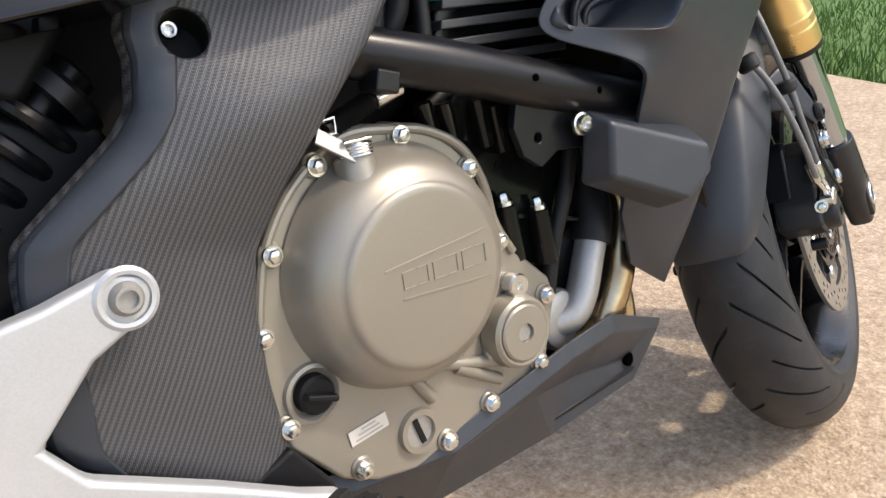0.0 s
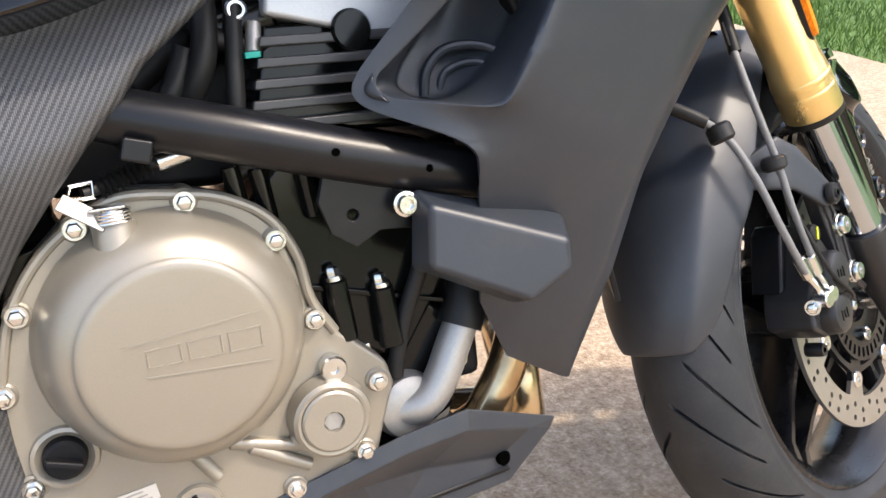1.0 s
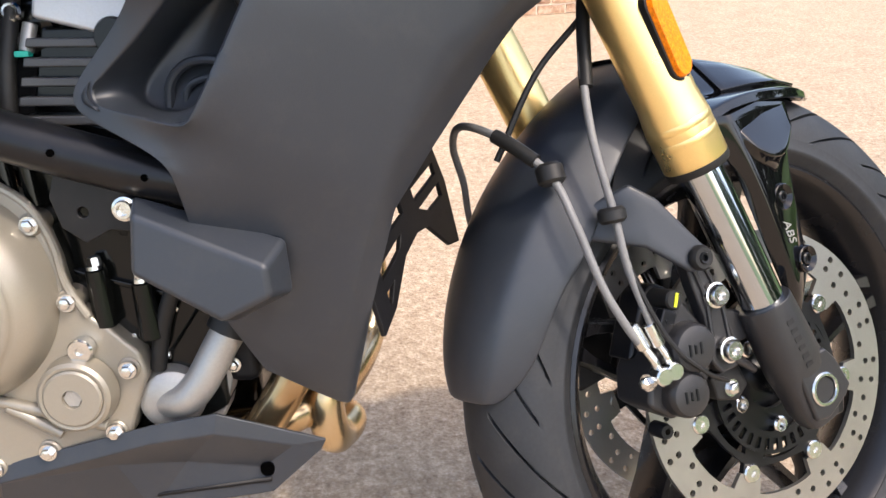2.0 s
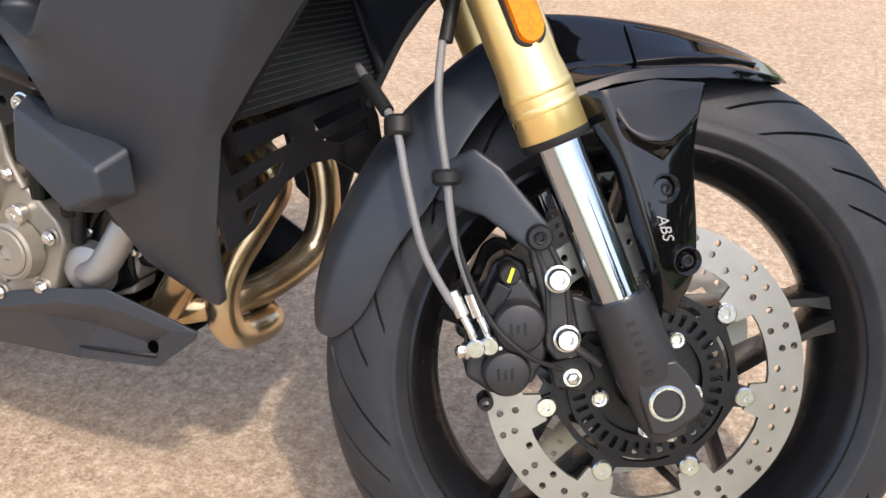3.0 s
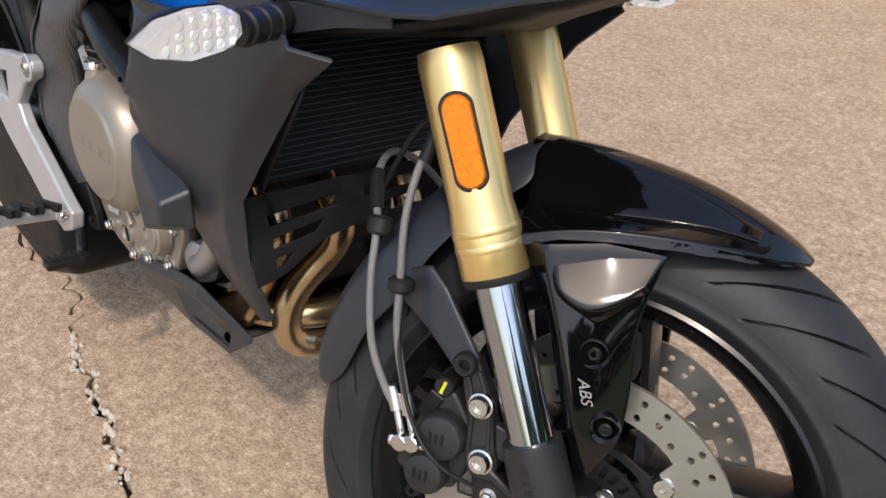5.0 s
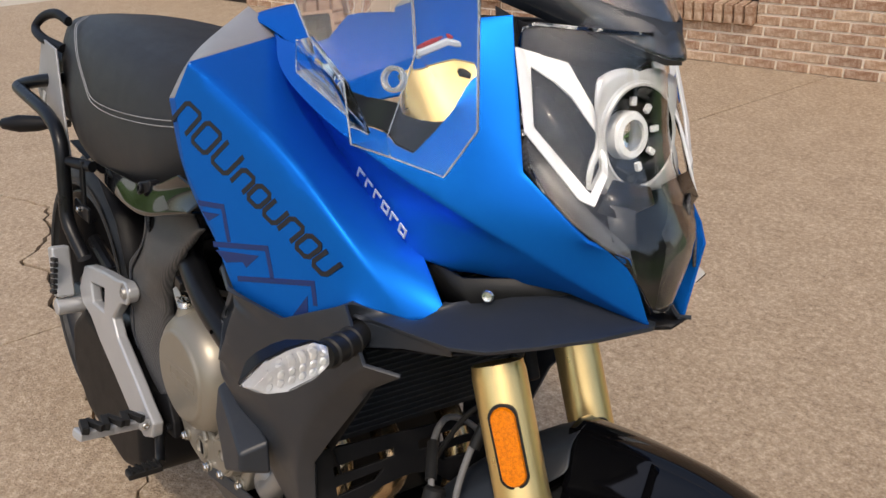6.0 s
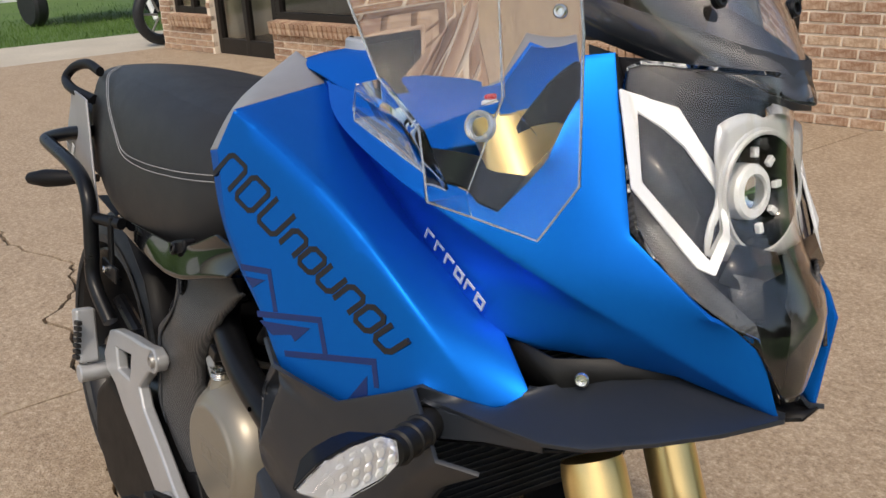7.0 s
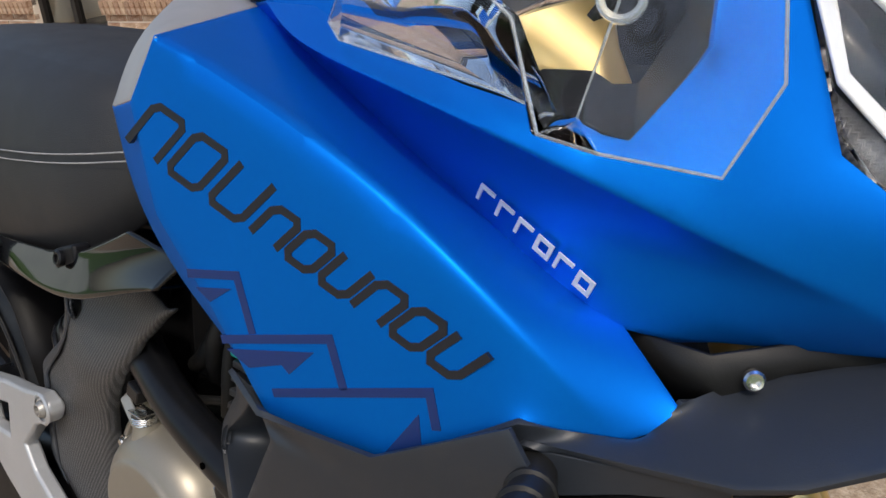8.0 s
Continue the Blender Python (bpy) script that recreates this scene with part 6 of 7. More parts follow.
# -- nose cowl --
CV = [(-0.241, -0.137, 0.792), (-0.300, -0.139, 0.818), (-0.400, -0.129, 0.862), (-0.500, -0.114, 0.906), (-0.643, -0.083, 0.962),       # 0-4 seam on the tank
      (-0.600, -0.102, 0.965), (-0.510, -0.150, 0.941), (-0.400, -0.181, 0.928), (-0.300, -0.196, 0.912), (-0.200, -0.160, 0.872), (-0.115, -0.092, 0.828), (-0.046, -0.006, 0.774),   # 5-11 ridge
      (-0.190, -0.098, 0.791), (-0.115, -0.046, 0.789), (-0.058, -0.036, 0.841), (-0.139, -0.102, 0.906), (-0.192, -0.086, 1.036), (-0.262, -0.164, 0.916), (-0.330, -0.166, 0.927), (-0.420, -0.152, 0.943), (-0.520, -0.116, 0.964),
      (-0.215, -0.110, 1.030), (-0.222, -0.163, 0.911), (-0.193, -0.145, 0.956), (-0.074, -0.077, 0.856), (-0.220, -0.112, 0.786), (-0.300, -0.112, 0.808), (-0.400, -0.100, 0.85), (-0.500, -0.085, 0.893), (-0.640, -0.055, 0.945),
      (-0.505, -0.124, 0.930), (-0.400, -0.147, 0.906), (-0.300, -0.156, 0.884), (-0.213, -0.132, 0.850)]      # 30-33 hollow under the ridge
CF = [(0, 1, 32, 33), (1, 2, 31, 32), (2, 3, 30, 31), (3, 4, 5, 30), (33, 32, 8, 9), (32, 31, 7, 8), (31, 30, 6, 7), (30, 5, 6), (9, 10, 33), (0, 33, 10, 12), (12, 10, 13), (13, 10, 11),
      (6, 5, 20), (7, 6, 20, 19), (8, 7, 19, 18), (8, 18, 17, 22), (8, 22, 9), (9, 22, 23, 15), (23, 21, 16, 15), (9, 15, 24, 10), (10, 24, 14, 11),
      (1, 0, 25, 26), (2, 1, 26, 27), (3, 2, 27, 28), (4, 3, 28, 29), (0, 12, 25)]
for s in (1, -1):
    vv = CV if s > 0 else [mirn((p[0] - 0.02, p[1] + 0.055, p[2]) if i in (7, 8, 9, 10, 31, 32, 33) else (p[0], p[1] + 0.03, p[2]) if i in (15, 24) else p) for i, p in enumerate(CV)]
    co = moulding("nose_cowl", creased(vv, CF, (0.4, -s, 0.3), chain([5, 6, 7, 8, 9, 10, 11], 0.92) + chain([0, 1, 2, 3, 4], 1.0) + chain([0, 12], 1.0)), "blue", BIKE, "satin blue nose cowl", thick=0.0035)
    if s > 0:
        right_cowl = co
# pale mark on the cowl: six small plain shapes
CN = Vector((0.083, 0.0075, -0.0475))
for k in range(6):
    c = Vector((-0.330, -0.1468, 0.8645)) + CN * ((k + 0.5) / 6) + Vector((0, -0.0030, -0.0004))
    d = CN.normalized()
    u = Vector((-0.03, -0.98, -0.19)).cross(d).normalized()
    u = u if u.z > 0 else -u
    nn = d.cross(u)
    mt = Matrix.Translation(c) @ Matrix((d, nn, u)).transposed().to_4x4()
    shape = pierced([(-0.0062, -0.006), (0.0062, -0.006), (0.0062, 0.006), (-0.0062, 0.006)], [[(-0.0034, -0.0034), (0.0034, -0.0034), (0.0034, 0.0034), (-0.0034, 0.0034)]], -0.0006, 0.0006) if k in (3, 5) else prism([(-0.0060, -0.006), (-0.0036, -0.006), (-0.0036, 0.0034), (0.0060, 0.0034), (0.0060, 0.006), (-0.0060, 0.006)], -0.0006, 0.0006)
    ob = part("pale_mark", shape, "decal_white", right_cowl, "pale plain mark")
    ob.matrix_basis = mt
# black panel added to stand for the shaded gap under the cowl, screw
part("cowl_inner", shell([(-0.245, -0.122, 0.792), (-0.185, -0.118, 0.790), (-0.150, -0.072, 0.795), (-0.100, -0.030, 0.792), (-0.100, -0.030, 0.770), (-0.150, -0.062, 0.760), (-0.178, -0.104, 0.752), (-0.235, -0.122, 0.752)], [(0, 1, 6, 7), (1, 2, 5, 6), (2, 3, 4, 5)], (0, -1, 0)), "hose_black", right_cowl, "black panel standing for the shaded gap under the cowl", solid=0.003)
part("cowl_screw", socket_bolt((-0.168, -0.098, 0.776), (0.55, -0.83, 0.1), 0.0062, 0.006), "zinc", right_cowl)
# gauge surround and its opening trim
part("gauge_trim", shell([(-0.420, -0.150, 0.944), (-0.330, -0.164, 0.928), (-0.262, -0.161, 0.917), (-0.222, -0.160, 0.912), (-0.195, -0.142, 0.957), (-0.217, -0.108, 1.030),
                          (-0.410, -0.126, 0.958), (-0.325, -0.136, 0.942), (-0.268, -0.128, 0.938), (-0.244, -0.124, 0.940), (-0.234, -0.104, 0.972), (-0.250, -0.080, 1.030)],
                         [(0, 1, 7, 6), (1, 2, 8, 7), (2, 3, 9, 8), (3, 4, 10, 9), (4, 5, 11, 10)], (0, -1, 0.3)), "plastic_black", right_cowl, "black gauge surround", solid=0.003, bevel=0.002)
dash = part("dashboard", shell([(-0.25, -0.10, 1.03), (-0.25, 0.124, 1.03), (-0.33, 0.12, 0.90), (-0.33, -0.096, 0.90), (-0.20, -0.05, 0.80), (-0.20, 0.074, 0.80)], [(0, 1, 2, 3), (3, 2, 5, 4)], (-1, 0, 0)), "plastic_black", BIKE, "black instrument binnacle", solid=0.004)
bar = part("handlebar", tube([(-0.36, 0.20, 1.02), (-0.33, 0.14, 1.00), (-0.32, 0.08, 0.975), (-0.32, YM, 0.968), (-0.335, -0.04, 0.968)], 0.0115, 16, 8), "black_metal", BIKE, "black handlebar with switchgear")
part("kill_switch", box((-0.360, -0.057, 0.982), (0.007, 0.007, 0.005)), "kill_red", bar, "red kill switch", bevel=0.002)
part("kill_switch_base", box((-0.360, -0.057, 0.977), (0.010, 0.010, 0.006)), "decal_white", bar, bevel=0.002)
part("fork_top", rod((-0.270, -0.088, 0.870), (-0.314, -0.087, 0.968), 0.0255, 40, cham=0.002), "gold", BIKE, "gold anodised fork tube end")
yoke = part("top_yoke", box((-0.320, YM, 0.945), (0.05, 0.16, 0.03), turn=Matrix.Rotation(radians(-26), 4, "Y")), "black_metal", BIKE, "black fork top yoke", bevel=0.008)

# -- lower beak --
KV = [(-0.343, -0.216, 0.699), (-0.255, -0.197, 0.752), (-0.205, -0.152, 0.744), (-0.192, -0.131, 0.764), (-0.180, -0.095, 0.768), (-0.117, -0.043, 0.786), (-0.046, 0.003, 0.777),     # 0-6 upper border
      (-0.306, -0.199, 0.690), (-0.254, -0.192, 0.741), (-0.200, -0.178, 0.743), (-0.145, -0.161, 0.744), (-0.119, -0.140, 0.746), (-0.081, -0.105, 0.761), (-0.057, -0.060, 0.769), (-0.040, -0.008, 0.777)]   # 7-14 lip
KF = [(0, 1, 8, 7), (1, 2, 9, 8), (2, 3, 4, 10, 9), (4, 11, 10), (4, 5, 12, 11), (5, 6, 13, 12), (6, 14, 13)]
BKV = [(-0.306, -0.199, 0.687), (-0.252, -0.190, 0.736), (-0.200, -0.176, 0.739), (-0.147, -0.158, 0.740), (-0.372, -0.198, 0.668), (-0.300, -0.196, 0.655), (-0.245, -0.190, 0.708), (-0.198, -0.172, 0.722), (-0.150, -0.152, 0.730), (-0.343, -0.212, 0.692)]
for s in (1, -1):
    vv = KV if s > 0 else [mirn((p[0] - 0.02, p[1] + 0.055, p[2]) if i in (10, 11, 12, 13) else p) for i, p in enumerate(KV)]
    bk = moulding("beak", creased(vv, KF, (0.2, -s, 0.2), chain([8, 9, 10, 11], 0.6)), "plastic", BIKE, "matte black beak under the cowl", round_=0.002)
    vv = BKV if s > 0 else [mirn(p) for p in BKV]
    moulding("beak_lower", creased(vv, [(9, 0, 4), (0, 1, 6, 5), (0, 5, 4), (1, 2, 7, 6), (2, 3, 8, 7)], (0, -s, 0), []), "plastic", bk, round_=0.002)
    vv = [(-0.042, -0.006, 0.773), (-0.060, -0.058, 0.764), (-0.084, -0.102, 0.756), (-0.122, -0.137, 0.741), (-0.150, -0.152, 0.731), (-0.245, -0.188, 0.706), (-0.235, YN, 0.690), (-0.150, YN, 0.715), (-0.112, YN, 0.735), (-0.071, YN, 0.754), (-0.040, YN, 0.768)]
    vv = vv if s > 0 else [mirn((p[0] - 0.02, p[1] + 0.055, p[2]) if i in (1, 2, 3, 4) else p) for i, p in enumerate(vv)]
    part("beak_floor", shell(vv, [(0, 1, 9, 10), (1, 2, 8, 9), (2, 3, 7, 8), (3, 4, 5, 6, 7)], (0, 0, -1)), "plastic_black", bk, solid=0.003)

# -- indicator --
def indicator(sgn):
    s = 1 if sgn < 0 else -1
    def P(x, y, z):
        return (x, y if s > 0 else 2 * YM - y - 0.05, z)
    ring = [P(-0.204, -0.343, 0.724), P(-0.205, -0.322, 0.739), P(-0.210, -0.292, 0.745), P(-0.214, -0.262, 0.745), P(-0.216, -0.245, 0.736), P(-0.216, -0.243, 0.722), P(-0.214, -0.262, 0.710), P(-0.210, -0.296, 0.705), P(-0.206, -0.324, 0.711)]
    c = Vector(P(-0.212, -0.290, 0.7255))
    back = [Vector(p) * 0.55 + c * 0.45 + Vector((-0.030, 0, 0)) for p in ring]
    bm = bmesh.new()
    a = [bm.verts.new(p) for p in ring]
    b_ = [bm.verts.new(p) for p in back]
    bm.faces.new(b_)
    bm.faces.new(a)
    for i in range(9):
        bm.faces.new((a[i], a[(i + 1) % 9], b_[(i + 1) % 9], b_[i]))
    ind = part("indicator", bm, "plastic_black", BIKE, "clear-lensed front indicator on a black stalk", bevel=0.003)
    lens = bmesh.new()
    dome = [Vector(p) * 0.80 + c * 0.20 + Vector((0.014, 0, 0)) for p in ring]
    rim_ = [Vector(p) * 0.97 + c * 0.03 + Vector((0.0006, 0, 0)) for p in ring]
    a = [lens.verts.new(p) for p in rim_]
    b_ = [lens.verts.new(p) for p in dome]
    lens.faces.new(b_)
    lens.faces.new(a[::-1])
    for i in range(9):
        lens.faces.new((a[i], a[(i + 1) % 9], b_[(i + 1) % 9], b_[i]))
    ln = part("lens", lens, "lens", ind, "clear lens", bevel=0.002)
    ln.visible_shadow = False
    bm = bmesh.new()
    bm.faces.new([bm.verts.new(Vector(p) * 0.9 + c * 0.1 + Vector((0.0022, 0, 0))) for p in ring])
    part("reflector_plate", bm, "lamp_silver", ind, "silver reflector plate")
    for i in range(7):
        for j in range(3):
            y = -0.325 + 0.0115 * i
            z = 0.7165 + 0.0085 * j
            if abs(z - 0.7255) > 0.004 and i == 0:
                continue
            part("reflector_cell", lathe([(0, 0.0026), (0.0030, 0.0022), (0.0055, 0.0)], P(-0.2058 - 0.0012 * i, y, z), (1, 0, 0), 8), "lamp_silver", ind)
    part("stalk", tube([P(-0.250, -0.185, 0.722), P(-0.232, -0.215, 0.722), P(-0.220, -0.248, 0.723)], 0.0135, 16, 6), "hose_black", ind, "ribbed black rubber stalk")
    for k in range(3):
        q = Vector(P(-0.236, -0.208, 0.722)).lerp(Vector(P(-0.222, -0.240, 0.723)), k / 2)
        part("stalk_rib", lathe([(0.013, -0.003), (0.0152, -0.001), (0.0152, 0.001), (0.013, 0.003)], q, Vector(P(-0.22, -0.248, 0.723)) - Vector(P(-0.25, -0.185, 0.722)), 20), "hose_black", ind)
    return ind


indicator(-1)
indicator(1)

# -- headlamp unit --
hl = part("headlamp_unit", shell([(-0.200, -0.090, 1.030), (-0.155, -0.105, 0.905), (-0.080, -0.045, 0.835), (-0.060, -0.02, 0.785), (-0.060, 0.044, 0.785), (-0.080, 0.069, 0.835), (-0.155, 0.129, 0.905), (-0.200, 0.114, 1.030)], [(0, 1, 6, 7), (1, 2, 5, 6), (2, 3, 4, 5)], (1, 0, 0)), "plastic_black", BIKE, "projector headlamp behind a clear lens", solid=0.004)
ax_ = Vector((0.985, -0.05, 0.16)).normalized()
c = Vector((-0.100, 0.006, 0.941))
bowl = part("lamp_bowl", lathe([(0.0, -0.020), (0.026, -0.019), (0.036, -0.013), (0.0435, 0.000), (0.0452, 0.0035)], c - ax_ * 0.006, ax_, 56), "gloss", hl, "black glossy lamp bowl")
part("bowl_lip", lathe([(0.0448, 0.001), (0.0456, 0.0048), (0.0478, 0.0052), (0.0488, 0.002)], c - ax_ * 0.006, ax_, 56), "satin_silver", bowl, "silver lip round the bowl")
part("projector_ring", lathe([(0.0138, -0.004), (0.0146, 0.0040), (0.0205, 0.0030), (0.0226, 0.0005), (0.0232, -0.012)], c - ax_ * 0.014, ax_, 48), "drl_white", bowl, "bright white projector ring")
part("projector_seat", lathe([(0, 0.0), (0.0140, 0.0)], c - ax_ * 0.019, ax_, 32), "satin_silver", bowl)
part("projector_lens", lathe([(0, 0.007), (0.005, 0.0064), (0.010, 0.0040), (0.0136, 0.0), (0.0136, -0.004), (0, -0.004)], c - ax_ * 0.013, ax_, 32), "lens", bowl, "round glass projector lens")
uu = ax_.cross(Vector((0, 0, 1))).normalized()
ww = uu.cross(ax_)
for k in range(5):
    a = radians(-70 + 40 * k)
    d = (uu * -math.cos(a) + ww * math.sin(a))
    part("lamp_clip", box((0, 0, 0), (0.0085, 0.005, 0.006)), "drl_white", bowl, bevel=0.001).matrix_basis = Matrix.Translation(c - ax_ * 0.013 + d * 0.0315) @ Matrix((d, ax_, d.cross(ax_))).transposed().to_4x4()
# satin surround from the bowl's lip out to the light guides and down to the chin
sv_, sf_ = [], []
SUR = 40
for k in range(SUR):
    a = 2 * math.pi * k / SUR
    d = uu * math.sin(a) + ww * math.cos(a)
    out_r = float(np.interp(abs(math.degrees(a) - 360 * (a > math.pi)), [0, 45, 72, 96, 125, 150, 180], [0.058, 0.074, 0.056, 0.052, 0.077, 0.060, 0.050]))
    for r, dp in ((0.0480, 0.0025), (0.0510, 0.0005), (0.5 * (0.051 + out_r), 0.0010), (out_r, -0.001)):
        sv_.append(c + d * r + ax_ * (dp - 0.006))
    for j in range(3):
        i0, i1 = 4 * k + j, 4 * ((k + 1) % SUR) + j
        sf_.append((i0, i0 + 1, i1 + 1, i1))
part("lamp_surround", shell(sv_, sf_, (1, 0, 0)), "satin_silver", hl, "satin silver surround of the projector", solid=0.0015)
for s in (1, -1):
    def P(x, y, z):
        return (x, y if s > 0 else 2 * YN - y, z)
    bez = shell([P(-0.176, -0.094, 1.011), P(-0.160, -0.040, 0.999), P(-0.110, -0.033, 0.948), P(-0.094, -0.040, 0.908), P(-0.091, -0.055, 0.882), P(-0.102, -0.064, 0.886), P(-0.146, -0.099, 0.940),
                 P(-0.164, -0.083, 0.995), P(-0.140, -0.052, 0.972), P(-0.110, -0.040, 0.940), P(-0.097, -0.046, 0.915), P(-0.099, -0.054, 0.892), P(-0.145, -0.089, 0.945), P(-0.150, -0.066, 0.984)],
                [(0, 1, 13, 7), (1, 2, 8, 13), (2, 9, 8), (2, 3, 10, 9), (3, 4, 11, 10), (4, 5, 11), (5, 6, 12, 11), (6, 0, 7, 12)], (1, -0.7 * s, 0))
    part("light_guide", bez, "drl_white", hl, "white daytime light guide", solid=0.003, bevel=0.002)
    dk = shell([P(-0.168, -0.082, 0.994), P(-0.154, -0.066, 0.983), P(-0.144, -0.051, 0.971), P(-0.114, -0.040, 0.940), P(-0.101, -0.046, 0.915), P(-0.103, -0.054, 0.893), P(-0.149, -0.088, 0.945)], [(0, 1, 2, 3, 4, 5, 6)], (1, -s, 0))
    part("dark_insert", dk, "gloss", hl, "dark glossy insert", solid=0.002)
    chin = shell([P(-0.092, -0.034, 0.905), P(-0.088, -0.054, 0.878), P(-0.080, -0.030, 0.870), P(-0.076, 0.010, 0.882), P(-0.086, 0.012, 0.896)], [(0, 1, 2, 3, 4)], (1, 0, 0))
    part("lamp_chin", chin, "gloss", hl, solid=0.002)
    brow = sheet([[P(-0.150, -0.094, 0.936), P(-0.120, -0.075, 0.905), P(-0.095, -0.055, 0.876), P(-0.066, -0.030, 0.848), P(-0.055, -0.022, 0.820)],
                  [P(-0.148, -0.101, 0.914), P(-0.122, -0.084, 0.885), P(-0.095, -0.062, 0.858), P(-0.070, -0.040, 0.838), P(-0.058, -0.030, 0.812)]], (0.6, -s, 0))
    part("carbon_brow", brow, "carbon", hl, "carbon-patterned strip under the lamp", solid=0.003)
    part("lower_insert", shell([P(-0.090, -0.042, 0.884), P(-0.074, -0.020, 0.880), P(-0.066, -0.020, 0.850), P(-0.076, -0.042, 0.852)], [(0, 1, 2, 3)], (1, 0, 0)), "carbon", hl, solid=0.003)
# lens: bowed clear cover between the cowl edges
lr = []
for (x, y, z), bow in (((-0.186, -0.090, 1.035), 0.077), ((-0.172, -0.094, 0.995), 0.075), ((-0.158, -0.097, 0.950), 0.068), ((-0.145, -0.098, 0.910), 0.067), ((-0.112, -0.092, 0.882), 0.046), ((-0.076, -0.076, 0.858), 0.026), ((-0.052, -0.044, 0.842), 0.012), ((-0.044, -0.008, 0.786), 0.004)):
    yl = 0.012 - y
    lr.append([(x + bow * (1 - (2 * t - 1) ** 2), y + (yl - y) * t, z) for t in (0, 0.1, 0.22, 0.36, 0.5, 0.64, 0.78, 0.9, 1)])
lens = part("headlamp_lens", sheet(lr, (1, 0, 0)), "lens", hl, "bowed clear headlamp lens", solid=0.0025, sub=1)
lens.visible_shadow = False
for s in (1, -1):
    edge_ = [(r[0] if s > 0 else r[-1]) for r in lr]
    part("side_liner", sheet([[(x - 0.003, y + 0.003 * s, z) for x, y, z in edge_], [(x - 0.060, YN + (y - YN) * 0.72, z + 0.004) for x, y, z in edge_]], (0, s, 0)), "plastic_black", hl, "black inner side of the lamp", solid=0.001)
part("lamp_roof", shell([(-0.192, -0.082, 1.033), (-0.150, -0.040, 1.012), (-0.120, YN, 1.006), (-0.150, 0.082, 1.012), (-0.192, 0.124, 1.033), (-0.176, -0.082, 1.000), (-0.140, YN, 0.992), (-0.176, 0.124, 1.0)], [(0, 1, 6, 5), (1, 2, 6), (2, 3, 6), (3, 4, 7, 6)], (1, 0, 0)), "plastic_black", hl, "dark lamp roof", solid=0.003)

# -- screens --
wr = []
for xe, ze, hw, xc, zc in ((-0.265, 1.055, 0.098, -0.085, 1.008), (-0.272, 1.075, 0.112, -0.098, 1.030), (-0.295, 1.115, 0.138, -0.128, 1.075), (-0.335, 1.175, 0.155, -0.176, 1.140), (-0.395, 1.250, 0.160, -0.245, 1.225), (-0.455, 1.320, 0.150, -0.315, 1.300)):
    wr.append([(xe + (xc - xe) * (1 - abs(t) ** 1.7), YN + 0.014 + hw * t, ze + (zc - ze) * (1 - abs(t) ** 1.7)) for t in (-1, -0.82, -0.6, -0.35, -0.12, 0.12, 0.35, 0.6, 0.82, 1)])
ws = part("windscreen", sheet(wr, (1, 0, 0.3)), "smoke", BIKE, "smoke-tinted adjustable windscreen", solid=0.004, sub=2)
ws.visible_shadow = False
band = [[(p[0] - 0.010, p[1], p[2] - 0.004) for p in r] for r in wr[:2]]
band[1] = [(p[0] + 0.004, p[1], p[2] + 0.016) for p in band[1]]
part("screen_base", sheet(band, (1, 0, 0.3)), "plastic", ws, "black band along the screen base", solid=0.002)
for yy in (-0.030, 0.072):
    part("screen_screw", socket_bolt((-0.150, yy, 1.082), (1, 0, 0.3), 0.008, 0.006), "black_metal", ws)
DV = [(-0.332, -0.243, 1.057), (-0.296, -0.233, 1.001), (-0.254, -0.221, 0.967), (-0.236, -0.221, 0.916), (-0.226, -0.184, 0.904), (-0.169, -0.168, 0.899), (-0.153, -0.149, 0.942), (-0.165, -0.152, 1.049), (-0.178, -0.154, 1.10), (-0.240, -0.176, 1.11), (-0.224, -0.168, 0.995), (-0.245, -0.176, 0.918)]
